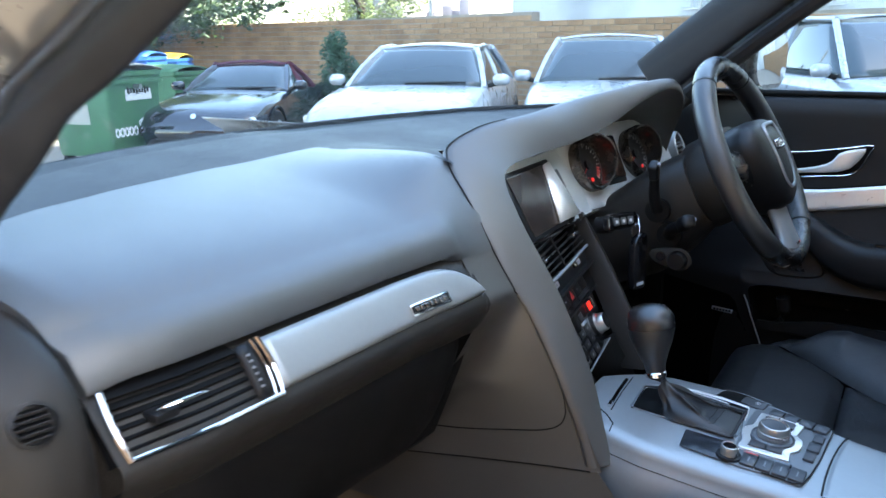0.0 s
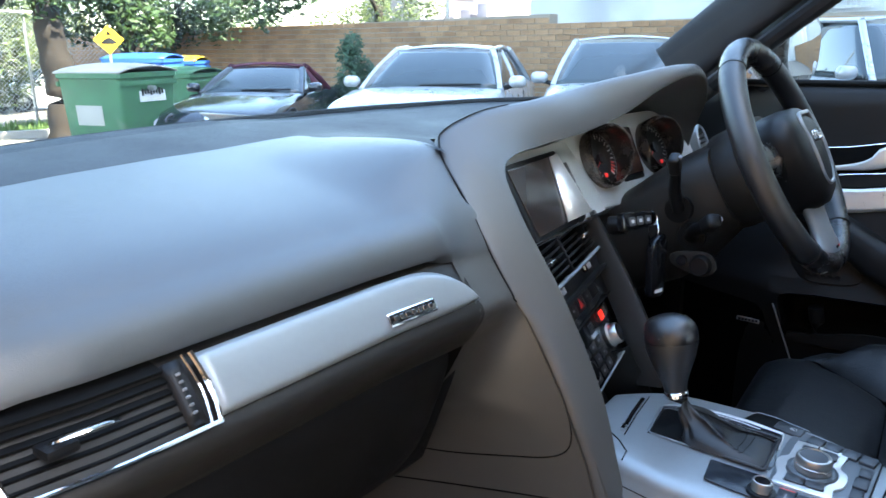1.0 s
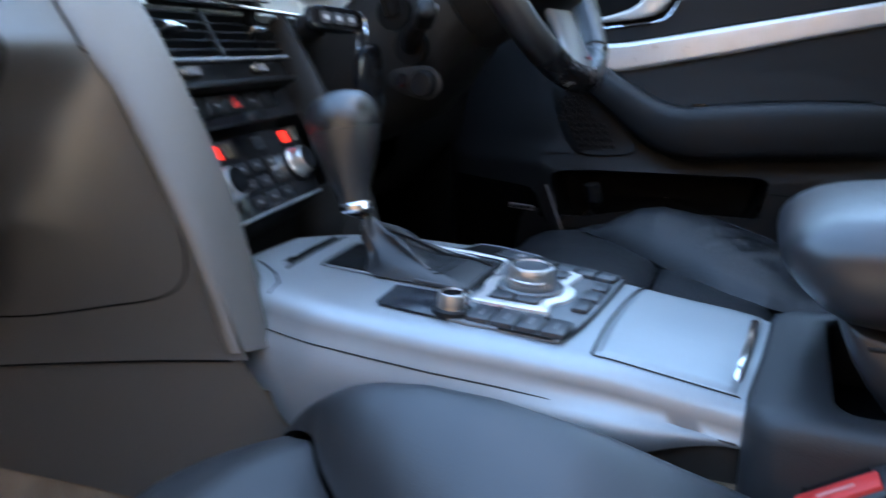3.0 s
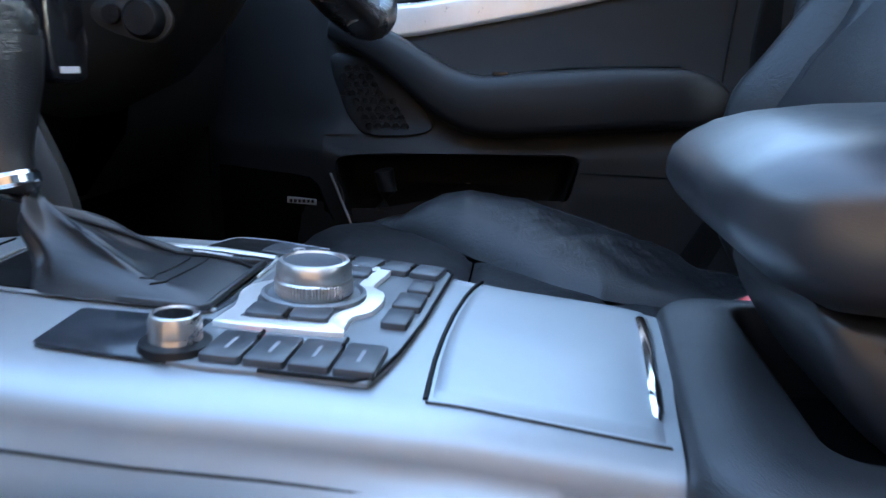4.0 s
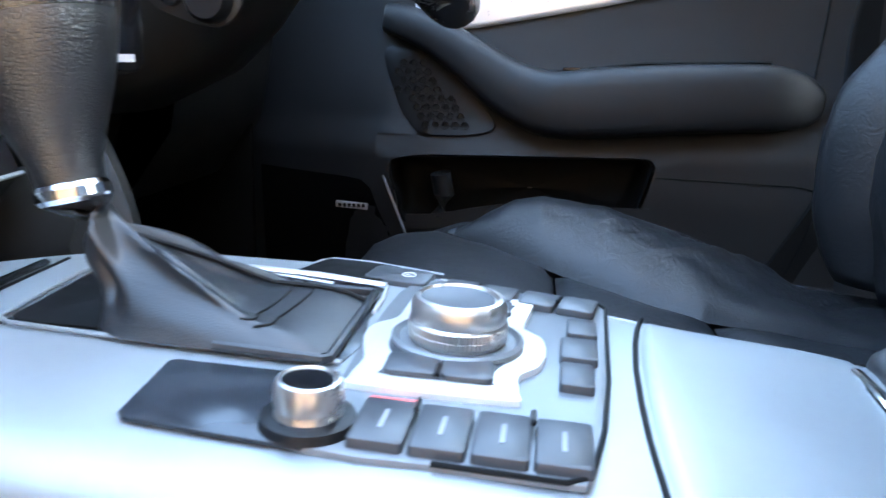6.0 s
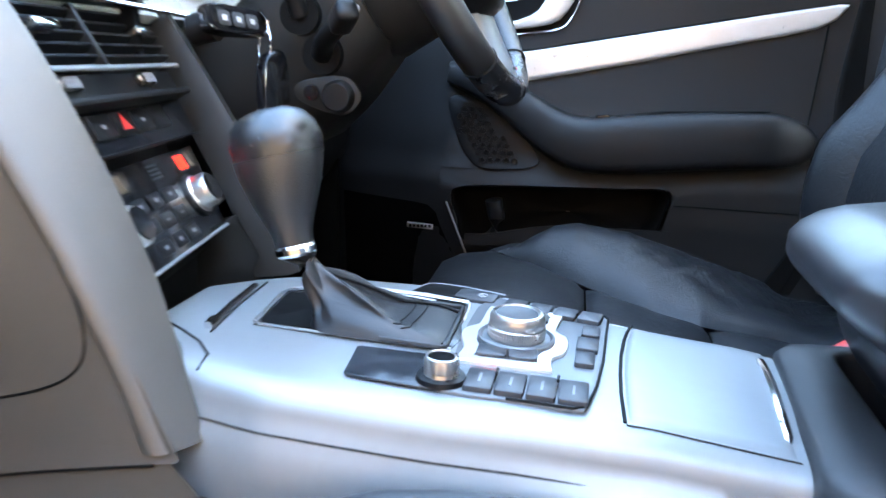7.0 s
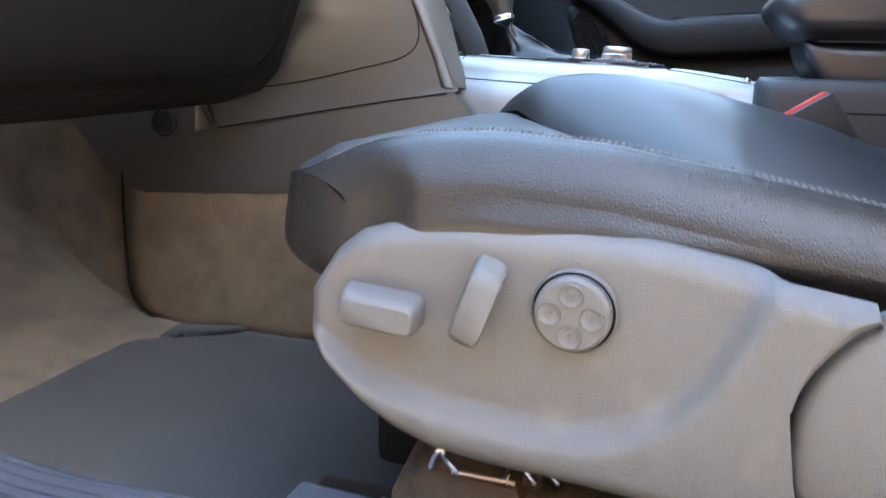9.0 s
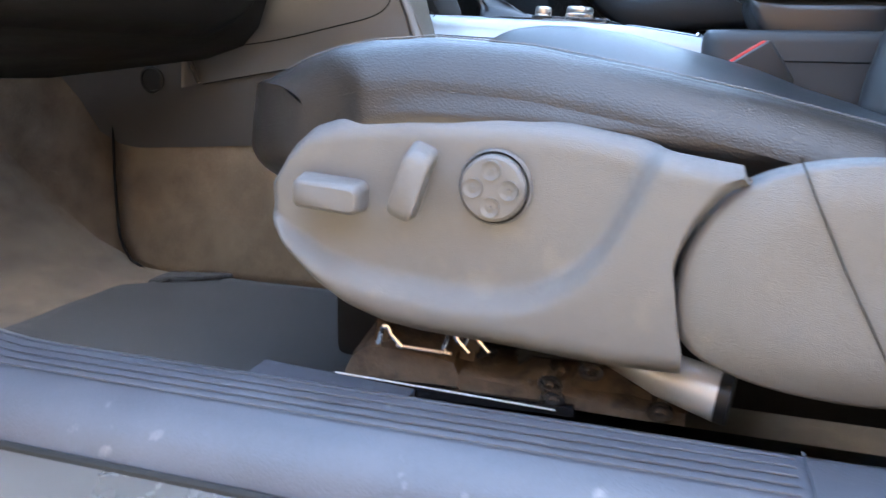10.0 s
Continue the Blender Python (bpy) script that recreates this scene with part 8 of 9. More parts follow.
def car(name, label, x, y, az, L, W, H, paint, roof=None, nose=0.72, belt=0.90, ws_y=0.72, round_lamps=False, soft_top=False, rear_y=None):
    """A parked car, its front along +y until it is placed."""
    ob = thing(name, label, "car", (0, 0, 0), "parked cars")
    roof = roof or paint
    h2, w2 = L / 2, W / 2
    rear_y = rear_y if rear_y is not None else -h2 + 0.75
    rows = []
    st = [(-h2, 0.80, belt - 0.16, 0.45), (-h2 + 0.06, 0.90, belt - 0.05, 0.30), (-h2 + 0.25, 0.97, belt + 0.02, 0.24), (-h2 + 0.8, 1.0, belt + 0.03, 0.20), (-0.3, 1.0, belt, 0.18), (ws_y - 0.1, 1.0, belt + 0.0, 0.18), (ws_y + 0.25, 0.99, belt + 0.0, 0.19), (lerp(ws_y, h2, 0.6), 0.97, lerp(belt, nose, 0.45), 0.20), (h2 - 0.28, 0.93, nose + 0.03, 0.22), (h2 - 0.08, 0.84, nose - 0.04, 0.26), (h2, 0.70, nose - 0.14, 0.34)]
    for yy, wf, zt, zb in st:
        w = w2 * wf
        sec = [(0.80, zb), (0.94, zb + 0.03), (1.0, zb + 0.18), (1.0, lerp(zb, zt, 0.60)), (0.985, lerp(zb, zt, 0.80)), (0.95, zt - 0.035), (0.90, zt - 0.006), (0.75, zt + 0.008), (0.4, zt + 0.022), (0.0, zt + 0.028)]
        half = [(w * a, yy, z) for a, z in sec]
        rows.append(half + [(-a, b, c) for a, b, c in half[-2::-1]])
    body = part("body", capped([list(r) for r in rows]), paint, ob, "", angle=50)
    # cabin: glass on each side, painted roof and pillars
    b_f, b_r, r_f, r_r = ws_y, rear_y, ws_y - 0.72, rear_y + 0.50
    xb, xr, zb, zr = w2 * 0.88, w2 * 0.66, belt + 0.0, H - 0.075

    def quad(p00, p10, p01, p11, bulge, n=8):
        rows = []
        for i in range(n + 1):
            row = []
            for j in range(n + 1):
                f, g = i / n, j / n
                p = lerp(lerp(Vector(p00), Vector(p10), f), lerp(Vector(p01), Vector(p11), f), g)
                p += Vector(bulge) * (4 * f * (1 - f)) * 0.6 + Vector(bulge) * (4 * g * (1 - g)) * 0.4
                row.append(p)
            rows.append(row)
        return grid(rows)
    part("windscreen", quad((-xb, b_f, zb), (xb, b_f, zb), (-xr, r_f, zr), (xr, r_f, zr), (0, 0.09, 0.03)), M["car_glass"], ob, "tinted reflecting windscreen", solid=0.01)
    part("rear_window", quad((-xb, b_r, zb), (xb, b_r, zb), (-xr, r_r, zr), (xr, r_r, zr), (0, -0.05, 0.03)), M["soft_top"] if soft_top else M["car_glass"], ob, solid=0.01)
    for sx in (-1, 1):
        mid = lerp(b_r, b_f, 0.46)
        midr = lerp(r_r, r_f, 0.46)
        part("side_window", quad((sx * xb, mid + 0.03, zb), (sx * xb, b_f - 0.10, zb), (sx * xr, midr + 0.03, zr), (sx * xr, r_f - 0.05, zr), (sx * 0.03, 0, 0)), M["car_glass"], ob, solid=0.01)
        part("side_window", quad((sx * xb, b_r + 0.20, zb), (sx * xb, mid - 0.03, zb), (sx * xr, r_r + 0.08, zr), (sx * xr, midr - 0.03, zr), (sx * 0.03, 0, 0)), M["soft_top"] if soft_top else M["car_glass"], ob, solid=0.01)
        for (ya, yb2, r) in ((b_f, r_f, 0.035), (mid, midr, 0.03), (b_r, r_r, 0.07)):
            part("pillar", tube([(sx * (xb + 0.008), ya, zb - 0.01), (sx * (lerp(xb, xr, 0.5) + 0.022), lerp(ya, yb2, 0.5) + (0.03 if ya == b_f else 0), lerp(zb, zr, 0.5)), (sx * (xr + 0.004), yb2, zr)], r, 8, flat=0.7), roof if (soft_top and ya != b_f) else paint, ob)
        part("roof_rail", tube([(sx * (xr + 0.006), r_f + 0.02, zr + 0.004), (sx * (xr + 0.02), lerp(r_f, r_r, 0.5), zr + 0.03), (sx * (xr + 0.006), r_r - 0.02, zr + 0.004)], 0.028, 8), roof, ob)
        mh = part("wing_mirror", capped([[Vector((sx * (w2 + 0.07 + a), b_f - 0.16 + d, zb + 0.07 + c)) for a, c in rounded(0.20 * s, 0.13 * s, 0.06 * s, 5) ] for s, d in ((0.80, -0.03), (0.97, -0.022), (1.0, 0.0), (0.94, 0.03), (0.80, 0.058), (0.58, 0.078), (0.30, 0.090), (0.06, 0.094))]), paint, ob, "rounded wing mirror", angle=60)
        part("mirror_stem", tube([(sx * (w2 - 0.08), b_f - 0.16, zb + 0.0), (sx * (w2 + 0.02), b_f - 0.16, zb + 0.03)], 0.025, 8), M["rubber"], mh)
        part("door_gap", tube([(sx * (w2 * 1.0 + 0.001), mid, zb - 0.08), (sx * (w2 * 1.0 + 0.002), mid, 0.45), (sx * (w2 * 0.985), mid, 0.26)], 0.006, 6), M["rubber"], ob)
        part("door_grip", rbox((0.03, 0.18, 0.025), Matrix.Translation((sx * (w2 + 0.005), mid + 0.2, zb - 0.14)), 0.008), paint, ob)
        for wy in (h2 - 0.85, -h2 + 0.85):
            m = Matrix.Translation((sx * (w2 - 0.11), wy, 0.32)) @ pose(0, 0, 0, 0, 90 * sx, 0)
            wh = part("wheel", revolve([(0.20, -0.09), (0.30, -0.10), (0.32, -0.07), (0.32, 0.08), (0.30, 0.11), (0.21, 0.115), (0.20, 0.09)], m, 30), M["rubber"], ob, "black tyre on a silver rim")
            part("rim", revolve([(0.205, 0.085), (0.20, 0.112), (0.185, 0.108), (0.17, 0.085), (0.0, 0.07)], m, 24), M["silver"], wh)
            for k in range(5):
                part("rim_spoke", rbox((0.15, 0.035, 0.02), m @ pose(0, 0, 0.098, 0, 0, 72 * k) @ Matrix.Translation((0.10, 0, 0)), 0.006, 1), M["silver"], wh)
            part("wheel_arch", tube([(sx * (w2 * 0.985), wy + 0.37 * math.cos(a), 0.32 + 0.37 * math.sin(a)) for a in np.linspace(0.1, math.pi - 0.1, 14)], 0.018, 6), M["rubber"], wh)
        if round_lamps:
            for q, rr2 in ((0.62, 0.075), (0.82, 0.065)):
                hm2 = basis((sx * w2 * q, h2 - 0.16 - 0.16 * (q - 0.6), nose - 0.10), (1, 0, 0), (0, 0.25, 1))
                part("headlamp", revolve([(rr2, -0.05), (rr2, 0.02), (rr2 * 0.9, 0.035), (rr2 * 0.5, 0.05), (0, 0.055)], hm2, 20), M["lamp"], ob, "round clear headlamp")
        else:
            rings = []
            for s, d in ((1.0, -0.12), (1.0, -0.03), (0.85, 0.02), (0.3, 0.05)):
                rings.append([(sx * (w2 * 0.70 + a * s), h2 - 0.16 + d - 0.45 * max(0, a) * 1.0, nose - 0.085 + c * s) for a, c in soft([(0.20, 0.06), (0.0, 0.055), (-0.17, 0.03), (-0.20, -0.02), (-0.10, -0.065), (0.12, -0.055), (0.22, 0.0)], 3)])
            part("headlamp", capped(rings), M["lamp"], ob, "clear glass headlamp", angle=50)
        part("wiper", tube([(sx * 0.1, b_f + 0.05, zb + 0.04), (sx * 0.1 - 0.5, b_f + 0.03, zb + 0.05)], 0.012, 6), M["rubber"], ob)
    part("roof", quad((-xr, r_f, zr), (xr, r_f, zr), (-xr, r_r, zr), (xr, r_r, zr), (0, 0, 0.075)), roof, ob, solid=0.015)
    gl = part("grille", rbox((W * 0.34, 0.05, 0.13), Matrix.Translation((0, h2 - 0.055, nose - 0.17)) @ pose(0, 0, 0, -12), 0.02), M["rubber"], ob, "dark grille")
    for k in range(4):
        part("grille_bar", rbox((W * 0.32, 0.012, 0.010), Matrix.Translation((0, h2 - 0.028, nose - 0.215 + 0.03 * k)), 0.003, 1), M["chrome"], gl)
    part("bumper", tube([(-w2 * 0.86, h2 - 0.22, 0.45), (-w2 * 0.5, h2 + 0.0, 0.44), (w2 * 0.5, h2 + 0.0, 0.44), (w2 * 0.86, h2 - 0.22, 0.45)], 0.09, 10), paint, ob)
    if not soft_top:
        np_ = part("number_plate", rbox((0.40, 0.012, 0.11), Matrix.Translation((0, h2 + 0.092, 0.46)), 0.004), M["paper"], ob)
        part("plate_bar", rbox((0.30, 0.003, 0.05), Matrix.Translation((0, h2 + 0.099, 0.46)), 0), M["rubber"], np_)
    part("bonnet_badge", revolve([(0.035, 0), (0.03, 0.006), (0, 0.008)], basis((0, h2 - 0.05, nose - 0.02), (1, 0, 0), (0, -0.5, 1)), 16), M["chrome"], ob)
    z = ground_z(x, y)
    ob.matrix_basis = pose(x, y, z, 0, 0, az - 90)
    return ob


saloon = car("saloon_car", "pale silver saloon parked before the brick wall", 7.02, 5.22, 200, 4.5, 1.82, 1.42, M["pale_paint"], nose=0.74, belt=0.93, ws_y=0.72)
roadster = car("roadster_car", "dark blue roadster with dark red soft top", 7.05, 8.45, 207, 3.95, 1.66, 1.26, M["dark_paint"], M["soft_top"], nose=0.66, belt=0.85, ws_y=0.42, round_lamps=True, soft_top=True, rear_y=-0.95)
sp_ = part("sun_shade", grid([[(x, 0.16 - 0.62 * f + 0.06, 0.90 + 0.24 * f) for f in (0, 0.5, 1)] for x in (-0.50, -0.25, -0.05)]), M["paper"], None, solid=0.004)
sp_.parent = roadster
wagon = car("estate_car", "pale green silver estate parked before the brick wall", 8.15, 3.35, 201, 4.55, 1.80, 1.50, M["pale_paint"], nose=0.78, belt=0.95, ws_y=0.80, rear_y=-2.1)
hatch = car("hatchback_car", "blue silver tall hatchback parked before the brick wall", 8.35, 0.45, 213, 4.3, 1.80, 1.60, M["grey_paint"], nose=0.80, belt=0.98, ws_y=0.85, rear_y=-2.0)
far1 = car("far_white_car", "white hatchback parked beyond the wire fence", 10.1, 26.3, 175, 4.2, 1.75, 1.48, M["white_paint"], belt=0.93, ws_y=0.8, rear_y=-1.9)
far2 = car("far_white_car", "white hatchback parked beyond the wire fence", 13.4, 25.4, 175, 4.2, 1.75, 1.48, M["white_paint"], belt=0.93, ws_y=0.8, rear_y=-1.9)


# ---- bins ----
def waste_bin(name, label, x, y, yaw, w, d, h, body_m, lid_m, sign=False):
    ob = thing(name, label, "bin", (0, 0, 0), "waste bins")
    rings = []
    for z, s in ((0.14, 0.86), (0.16, 0.88), (h * 0.55, 0.95), (h - 0.10, 1.0), (h - 0.09, 1.05), (h - 0.03, 1.05), (h - 0.03, 0.99)):
        rings.append([(a * s, b * s, z) for a, b in rounded(w, d, 0.05, 3)])
    part("bin_body", capped(rings), body_m, ob, "", angle=40)
    rows = [[(lerp(-w / 2, w / 2, f) * 1.06, lerp(-d / 2, d / 2, g) * 1.06, h - 0.02 + 0.10 * math.sin(math.pi * g) ** 0.7 * (1 - 0.3 * abs(2 * f - 1) ** 3)) for g in np.linspace(0, 1, 9)] for f in np.linspace(0, 1, 9)]
    part("bin_lid", grid(rows), lid_m, ob, "domed lid", solid=0.02)
    for sx in (-1, 1):
        for sy in (-1, 1):
            part("castor", revolve([(0.08, -0.02), (0.08, 0.02)], Matrix.Translation((sx * w * 0.36, sy * d * 0.36, 0.08)) @ pose(0, 0, 0, 0, 90), 16), M["rubber"], ob)
        part("bin_rib", rbox((0.04, d * 1.02, 0.06), Matrix.Translation((sx * w * 0.5, 0, h - 0.16)), 0.01), body_m, ob)
        part("lift_arm", revolve([(0.03, -0.06), (0.03, 0.06)], Matrix.Translation((sx * (w * 0.53), 0, h - 0.22)) @ pose(0, 0, 0, 0, 90), 12), M["galv"], ob)
    if sign:
        sg2 = part("bin_sign", rbox((0.012, 0.46, 0.20), Matrix.Translation((w * 0.487, 0.06, h * 0.76)) @ pose(0, 0, 0, 0, -4, 0), 0.004), M["paper"], ob, "white sign with dark bars")
        for k in range(8):
            part("sign_bar", rbox((0.004, 0.035, 0.09 if k in (0, 3, 6) else 0.06), Matrix.Translation((w * 0.496, -0.12 + 0.05 * k, h * 0.775)) @ pose(0, 0, 0, 0, -4, 0), 0), M["rubber"], sg2)
        part("sign_bar", rbox((0.004, 0.24, 0.022), Matrix.Translation((w * 0.492, 0.06, h * 0.71)) @ pose(0, 0, 0, 0, -4, 0), 0), M["mark_dim"], sg2)
        part("bin_label", rbox((0.40, 0.012, 0.24), Matrix.Translation((-0.05, -d * 0.472, h * 0.55)) @ pose(0, 0, 0, 4), 0.004), M["kerb"], ob, "faded paper label")
        for k in range(5):
            part("scrawl", tube([(w * 0.47, -0.35 + 0.08 * k + 0.03 * math.cos(a), h * 0.36 + 0.05 * math.sin(a)) for a in np.linspace(0, 2 * math.pi, 12)], 0.010, 6), M["paper"], ob, "white painted scrawl")
    ob.matrix_basis = pose(x, y, ground_z(x, y), 0, 0, yaw)
    return ob


waste_bin("waste_bin", "large green waste bin with white sign", 4.95, 8.72, -76, 0.94, 0.98, 1.18, M["bin"], M["kerb"], True)
waste_bin("waste_bin", "large green waste bin with closed lid", 7.45, 10.75, -70, 1.0, 1.0, 1.16, M["bin"], M["bin"])
waste_bin("recycling_bin", "blue recycling bin with domed lid", 7.95, 12.4, -60, 1.10, 0.9, 1.42, M["bin_blue"], M["bin_blue"])
waste_bin("recycling_bin", "blue recycling bin with yellow lid", 9.35, 13.1, -60, 0.8, 0.8, 1.40, M["bin_blue"], M["bin_yellow"])

# ---- traffic cone ----
cone = thing("traffic_cone", "orange traffic cone with white band on the asphalt", "traffic cone", (2.69, 7.39, ground_z(2.69, 7.39)))
cz = ground_z(2.69, 7.39)
part("cone_base", plate(rounded(0.36, 0.36, 0.04, 4), 0.03, Matrix.Translation((2.69, 7.39, cz)), 0.006), M["cone"], cone)
part("cone_body", revolve([(0.14, 0.03), (0.135, 0.05), (0.030, 0.70), (0.024, 0.71), (0, 0.71)], Matrix.Translation((2.69, 7.39, cz)), 24), M["cone"], cone, "orange plastic cone")
part("cone_band", revolve([(0.0685, 0.47), (0.0515, 0.58)], Matrix.Translation((2.69, 7.39, cz)), 24), M["paper"], cone, "white reflective band")

# ---- road sign, fence, verge ----
rs = thing("road_sign", "yellow diamond road sign on a thin pole", "road sign", (7.04, 12.0, -0.5))
sgm = basis((7.04, 12.0, 1.29), (0.83, -0.55, 0), (0, 0, 1)) @ Matrix.Diagonal((0.76, 0.76, 1, 1))
part("sign_face", plate([(0, 0.32), (-0.32, 0), (0, -0.32), (0.32, 0)], 0.02, sgm, 0.004), M["sign_y"], rs, "yellow diamond face with black hump mark")
part("sign_mark", plate(soft([(0.16, -0.06), (0.06, 0.04), (0.0, 0.06), (-0.06, 0.04), (-0.16, -0.06)], 3), 0.004, sgm @ Matrix.Translation((0, -0.02, 0.02)), 0.001), M["rubber"], rs)
part("sign_arrow", plate([(0.06, 0.10), (0.0, 0.19), (-0.06, 0.10)], 0.004, sgm @ Matrix.Translation((0, 0, 0.02)), 0.001), M["rubber"], rs)
part("sign_pole", tube([(7.05, 12.02, -0.6), (7.05, 12.02, 1.45)], 0.025, 10), M["galv"], rs)

fence = tagged(thing("wire_fence", "galvanised wire mesh fence with tube posts", "fence", (7, 18, -0.5)), kind="structure")
FA, FB = Vector((3.0, 20.2, 0)), Vector((10.8, 17.2, 0))
fd = (FB - FA).normalized()
fl = (FB - FA).length
for k in range(5):
    p = FA + fd * (fl * k / 4)
    part("fence_post", tube([(p.x, p.y, ground_z(p.x, p.y) - 0.1), (p.x, p.y, 2.6)], 0.035, 8), M["galv"], fence)
part("top_rail", tube([(FA.x, FA.y, 2.05), (FB.x, FB.y, 1.95)], 0.025, 8), M["galv"], fence)
wire = bmesh.new()
for k in range(-28, int(fl / 0.10)):
    for sgn in (-1, 1):
        s0, s1 = k * 0.10, k * 0.10 + 2.8
        if sgn < 0:
            s0, s1 = s1, s0
        z0, z1 = -0.55, 2.25
        def cut(s, other, za, zb2):
            c = min(max(s, 0), fl)
            return c, lerp(za, zb2, (c - s) / (other - s))
        a, za = cut(s0, s1, z0, z1)
        b, zb2 = cut(s1, s0, z1, z0)
        if abs(a - b) > 0.05:
            pa, pb = FA + fd * a, FA + fd * b
            wire = tube([(pa.x, pa.y, za), (pb.x, pb.y, zb2)], 0.005, 3, wire)
part("mesh_wire", wire, M["galv"], fence, "diamond wire mesh")

kerb = part("kerb", capped([[(a, b, ground_z(a, b) - 0.1), (a, b, ground_z(a, b) + 0.14), (a + 0.06, b + 0.15, ground_z(a, b) + 0.14), (a + 0.06, b + 0.15, ground_z(a, b) - 0.1)] for a, b in ((-2, 17.2), (2, 15.8), (6, 14.3), (9.6, 12.9))]), M["kerb"], None, bevel=0.01)
tagged(kerb, "pale concrete kerb along the grass verge", "kerb", kind="structure")
bg = bmesh.new()
rg = random.Random(11)
for k in range(5200):
    f, g = rg.random(), rg.random()
    x, y = lerp(-2, 10.2, f), lerp(17.4, 13.2, f) + g * 2.4 + 0.1
    h, a = rg.uniform(0.10, 0.26), rg.uniform(0, 6.28)
    z = ground_z(x, y) + 0.02
    dx, dy = 0.025 * math.cos(a), 0.025 * math.sin(a)
    v = [bg.verts.new(p) for p in ((x - dx, y - dy, z), (x + dx, y + dy, z), (x + rg.uniform(-0.06, 0.06), y + rg.uniform(-0.06, 0.06), z + h))]
    bg.faces.new(v)
tagged(part("grass", bg, M["grass"], None, normals=False), "strip of sunlit grass along the fence", "grass", kind="stuff")


# ---- trees and shrubs ----
def foliage(rnd, blobs, count, size, bm=None):
    """Leaves scattered in clumps; each leaf a small folded blade."""
    bm = bm or bmesh.new()
    tot = sum(b[3] ** 2 for b in blobs)
    for bx, by, bz, br in blobs:
        for _ in range(int(count * br ** 2 / tot)):
            d = Vector((rnd.gauss(0, 1), rnd.gauss(0, 1), rnd.gauss(0, 0.8))).normalized() * br * (0.55 + 0.5 * rnd.random())
            c = Vector((bx, by, bz)) + d
            s = size * rnd.uniform(0.6, 1.3)
            u = Vector((rnd.gauss(0, 1), rnd.gauss(0, 1), rnd.gauss(0, 1))).normalized()
            w = u.orthogonal().normalized() * s * 0.45
            n = u.cross(w).normalized() * s * 0.15
            v = [bm.verts.new(p) for p in (c - u * s, c + w + n, c + u * s, c - w + n)]
            bm.faces.new(v[:3])
            bm.faces.new((v[0], v[2], v[3]))
    return bm


def tree(name, label, x, y, trunk_r, limbs, blobs, count, size, leaf, seed):
    rnd = random.Random(seed)
    z0 = ground_z(x, y)
    ob = thing(name, label, "tree", (x, y, z0))
    lean = rnd.uniform(-0.12, 0.12)
    t = [(x, y, z0 - 0.1), (x + 0.05, y, z0 + 0.8), (x - 0.04 + lean * 0.3, y, z0 + 1.7), (x + lean, y + 0.05, z0 + 3.2), (x + lean * 1.6, y, z0 + 5.0)]
    pts = spline(t, 6)
    tr = part("trunk", tube(pts, [trunk_r * (1.25 - 0.75 * k / (len(pts) - 1)) * (1 + 0.08 * math.sin(2.1 * k)) for k in range(len(pts))], 14), M["bark"], ob, "rough brown trunk", angle=80)
    for k in range(limbs):
        a = rnd.uniform(0, 6.28)
        h = rnd.uniform(2.2, 3.4)
        b = Vector((x, y, z0 + h))
        e = b + Vector((math.cos(a) * 1.8, math.sin(a) * 1.8, rnd.uniform(0.8, 1.8)))
        part("limb", tube(spline([b, lerp(b, e, 0.5) + Vector((0, 0, 0.3)), e], 5), [trunk_r * lerp(0.5, 0.12, j / 10) for j in range(11)], 8), M["bark"], tr, angle=80)
    part("crown", foliage(rnd, blobs, count, size), leaf, ob, "loose leafy crown", normals=False)
    return ob


rnd = random.Random(21)
blobs = [(6.6 + rnd.uniform(-2.6, 2.0), 12.6 + rnd.uniform(-0.6, 2.2), rnd.uniform(2.3, 4.2), rnd.uniform(0.5, 1.0)) for _ in range(22)]
tree("street_tree", "tall street tree with rough brown trunk and green crown", 6.62, 12.9, 0.27, 5, blobs, 20000, 0.085, M["leaf"], 1)
blobs = [(9.6 + rnd.uniform(-1.2, 2.4), 14.6 + rnd.uniform(-1.4, 1.2), rnd.uniform(1.5, 3.8), rnd.uniform(0.4, 0.9)) for _ in range(26)]
blobs += [(10.2, 11.6, 1.95, 0.5), (10.4, 11.0, 2.3, 0.6), (10.0, 12.4, 2.2, 0.6), (10.3, 10.6, 2.5, 0.5), (9.9, 12.9, 1.8, 0.5)]
tree("street_tree", "leafy tree overhanging the brick wall", 9.3, 14.8, 0.24, 6, blobs, 20000, 0.08, M["leaf"], 2)
blobs = [(8.0 + rnd.uniform(-5, 6), 22.5 + rnd.uniform(-1, 5), rnd.uniform(0.2, 4.0), rnd.uniform(0.6, 1.3)) for _ in range(46)]
tree("roadside_tree", "sunlit yellow green tree beyond the fence", 5.0, 22.5, 0.2, 6, blobs, 22000, 0.12, M["leaf2"], 3)
blobs = [(17.0 + rnd.uniform(-1.2, 1.2), 14.0 + rnd.uniform(-1.5, 1.5), rnd.uniform(0.8, 2.3), rnd.uniform(0.4, 0.8)) for _ in range(14)]
tree("garden_tree", "pale sunlit tree behind the brick wall", 17.0, 14.0, 0.15, 4, blobs, 4500, 0.07, M["leaf2"], 4)
sh = thing("conifer_shrub", "dark green conifer shrub before the brick wall", "shrub", (9.0, 8.35, -0.35))
part("stem", tube([(9.0, 8.35, -0.4), (9.0, 8.35, 1.2)], [0.05, 0.012], 8), M["bark"], sh)
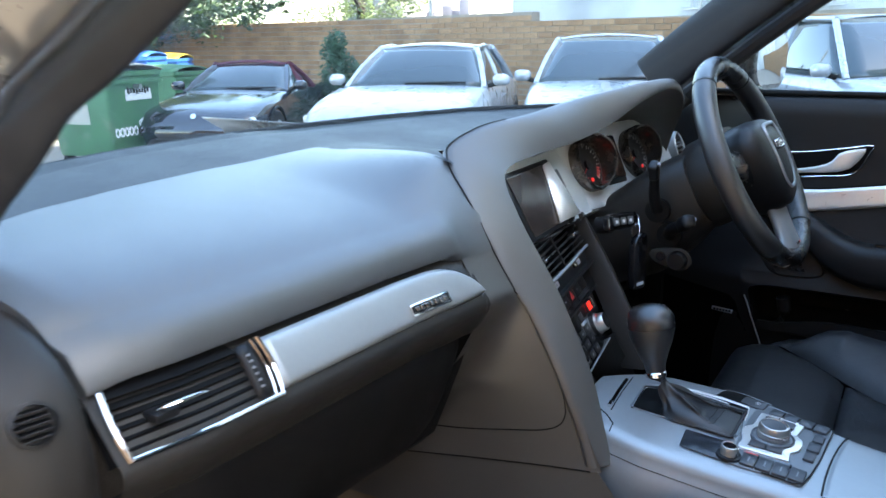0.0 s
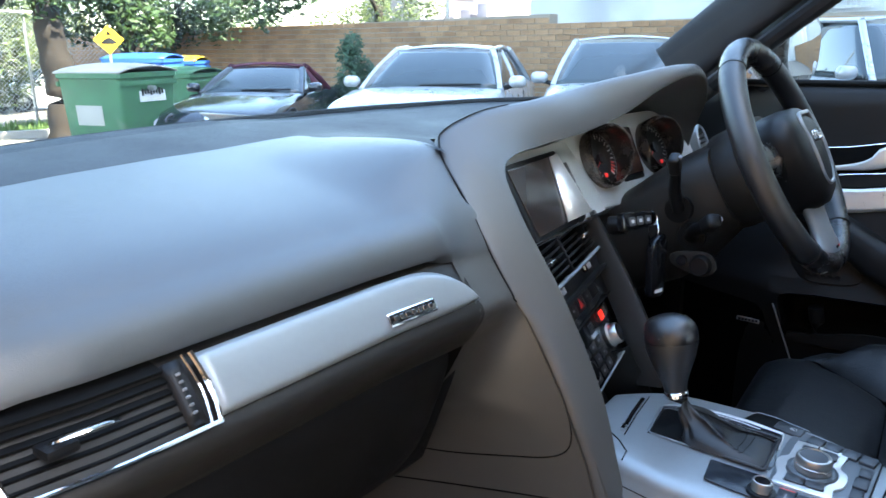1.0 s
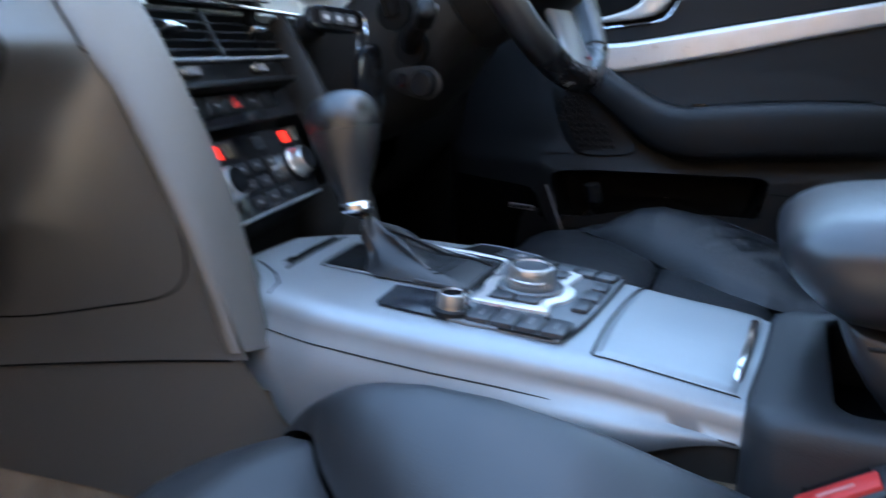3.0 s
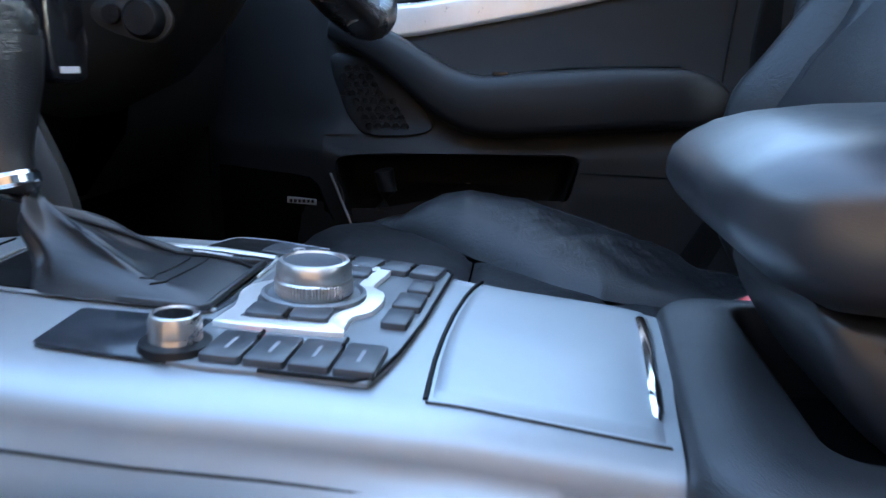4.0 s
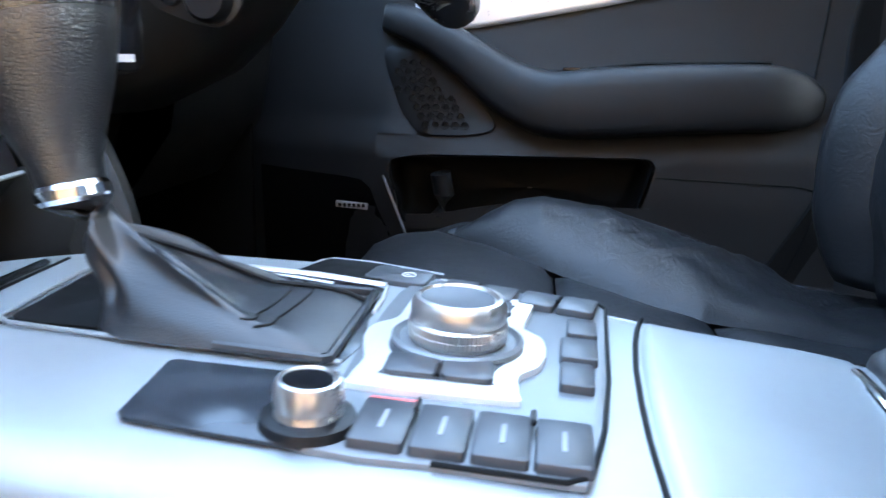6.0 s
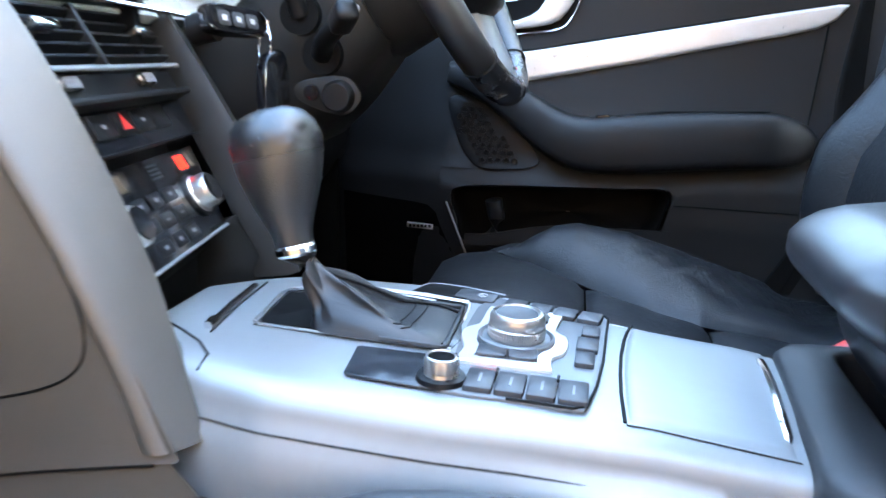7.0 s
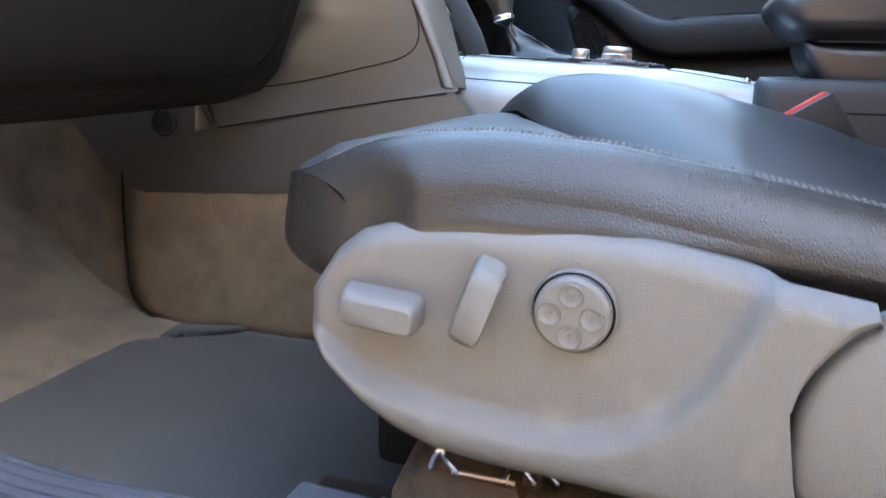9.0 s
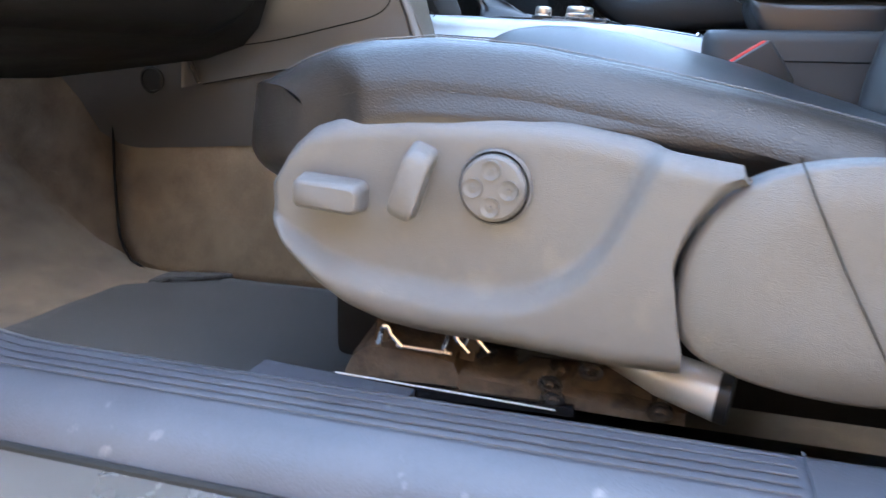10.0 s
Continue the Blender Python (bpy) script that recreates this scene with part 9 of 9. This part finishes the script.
bl = [(9.0 + rnd.uniform(-1, 1) * 0.36 * (1.4 - z), 8.35 + rnd.uniform(-1, 1) * 0.36 * (1.4 - z), z, 0.16 + 0.10 * (1.3 - z)) for z in np.linspace(-0.1, 1.25, 26)]
part("needles", foliage(rnd, bl, 5200, 0.045), M["conifer"], sh, normals=False)
iv = thing("ivy_shrub", "dark green climbing shrub beside the bins", "shrub", (4.3, 12.2, -0.35))
part("stem", tube([(4.3, 12.2, -0.4), (4.35, 12.2, 1.0)], [0.04, 0.015], 8), M["bark"], iv)
part("leaves", foliage(rnd, [(4.3 + rnd.uniform(-0.3, 0.3), 12.2 + rnd.uniform(-0.3, 0.3), rnd.uniform(-0.2, 1.2), 0.28) for _ in range(14)], 3000, 0.05), M["conifer"], iv, normals=False)

# ---- buildings behind ----
bw = tagged(thing("building_white", "stained white rendered building behind the wall", "building", (16, 2, -0.6)), kind="structure")
part("facade", rbox((0.5, 12.5, 6.0), Matrix.Translation((14.5, 1.55, 2.2)), 0.03), M["render"], bw, "stained white render")
part("parapet", rbox((0.6, 12.6, 0.25), Matrix.Translation((14.5, 1.55, 5.3)), 0.03), M["kerb"], bw)
for k in range(16):
    part("fence_bar", rbox((0.03, 0.05, 0.5), Matrix.Translation((14.1, 1.55 + 0.16 * k, 1.95)), 0.004, 1), M["galv"], bw)
part("fence_rail", rbox((0.05, 2.8, 0.05), Matrix.Translation((14.1, 2.75, 1.72)), 0.004, 1), M["galv"], bw)
# out of view: added to keep direct sun off the car and car park
bs = tagged(thing("sun_block_wall", "unseen pale wall added to shade the car park", "building", (14, -9, -0.3)), kind="structure")
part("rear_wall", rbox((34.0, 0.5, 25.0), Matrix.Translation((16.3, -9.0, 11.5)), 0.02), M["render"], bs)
# unseen wall on the passenger's side, added to cut the sky light there
bl_ = tagged(thing("side_light_block", "unseen tan brick wall added to cut light from the left", "building", (-5.0, -4, -0.3)), kind="structure")
part("side_facade", rbox((0.3, 22, 4.4), Matrix.Translation((-4.6, -4.5, 1.8)), 0.02), M["brick"], bl_, "plain tan face of the added wall")
bm2 = tagged(thing("building_mauve", "grey mauve building with tall chimneys far behind", "building", (24, 16, -0.8)), kind="structure")
part("block", rbox((4.0, 2.6, 5.0), Matrix.Translation((25, 18.2, 0.6)), 0.05), M["mauve"], bm2)
part("roof_slab", rbox((4.4, 3.0, 0.15), Matrix.Translation((25, 18.2, 3.15)), 0.03), M["kerb"], bm2)
for k in range(3):
    part("chimney", rbox((0.6, 0.45, 3.4), Matrix.Translation((25, 15.2 + 0.75 * k, 1.0 - 0.2 * k)), 0.03), M["mauve"], bm2)
for k in range(3):
    part("window", rbox((0.05, 0.5, 0.9), Matrix.Translation((22.98, 17.4 + 0.8 * k, 1.5)), 0.01), M["car_glass"], bm2)
lp = thing("lamp_post", "thin grey pole behind the wall", "pole", (12.5, 8.7, -0.5))
part("pole", tube([(12.5, 8.75, -0.6), (12.5, 8.75, 6)], 0.035, 8), M["galv"], lp)

# ---- brick wall: core, coping and bricks ----
wall = tagged(thing("wall_brick", "weathered tan brick boundary wall with dark stained top", "wall", (11.1, 6, -0.5)), kind="structure")
WX, STEP = 11.0, 5.75


def wall_top(y):
    return 1.66 - 0.012 * (y - STEP) if y > STEP else 1.50 + 0.012 * (STEP - y)


part("wall_core", capped([[(WX + 0.012, y, -0.9), (WX + 0.012, y, wall_top(y) - 0.02), (WX + 0.30, y, wall_top(y) - 0.02), (WX + 0.30, y, -0.9)] for y in (-9.0, 0.0, STEP - 0.001)]), M["mortar"], wall, "mortar bed", angle=30)
part("wall_core", capped([[(WX + 0.012, y, -0.9), (WX + 0.012, y, wall_top(y) - 0.02), (WX + 0.30, y, wall_top(y) - 0.02), (WX + 0.30, y, -0.9)] for y in (STEP + 0.001, 12.0, 20.0)]), M["mortar"], wall, "mortar bed", angle=30)
BL, BH, JT = 0.262, 0.094, 0.009
piece = bpy.data.meshes.new("brick")
pb = rbox((0.10, BL - JT, BH - JT), Matrix(), 0.006, 1)
pb.to_mesh(piece)
pb.free()
piece.materials.append(M["brick"])
rb = random.Random(8)
rest = bmesh.new()
verts, faces = [], []
for j in range(27):
    z = -0.86 + BH * (j + 0.5)
    for i in range(-32, 76):
        y = BL * (i + (0.5 if j % 2 else 0.0))
        if z + BH / 2 > wall_top(y) + 0.02 or (abs(y - STEP) < BL / 2 and z > 1.5):
            continue
        dx = rb.uniform(-0.004, 0.004)
        if 0.8 < y < 7.6 and z > 0.62:
            b = new("brick", piece)
            b.parent = wall
            b.matrix_parent_inverse = world_of(wall).inverted()
            b.matrix_basis = Matrix.Translation((WX + 0.05 + dx, y, z)) @ pose(0, 0, 0, rb.uniform(-0.4, 0.4), 0, rb.uniform(-0.5, 0.5))
        elif z > -0.2:
            o = len(verts)
            hx, hy, hz = 0.05, (BL - JT) / 2, (BH - JT) / 2
            for sx in (-1, 1):
                ins = 0.005 if sx < 0 else 0
                for sy, sz in ((-1, -1), (1, -1), (1, 1), (-1, 1)):
                    verts.append((WX + 0.05 + dx + sx * hx, y + sy * (hy - ins), z + sz * (hz - ins)))
            faces += [(o, o + 3, o + 2, o + 1), (o + 4, o + 5, o + 6, o + 7), (o, o + 1, o + 5, o + 4), (o + 1, o + 2, o + 6, o + 5), (o + 2, o + 3, o + 7, o + 6), (o + 3, o, o + 4, o + 7)]
me = bpy.data.meshes.new("far_bricks")
me.from_pydata(verts, [], faces)
me.materials.append(M["brick_far"])
fb = new("far_bricks", me)
fb.parent = wall
fb.matrix_parent_inverse = world_of(wall).inverted()
fb["kind"] = "stuff"
rest.free()
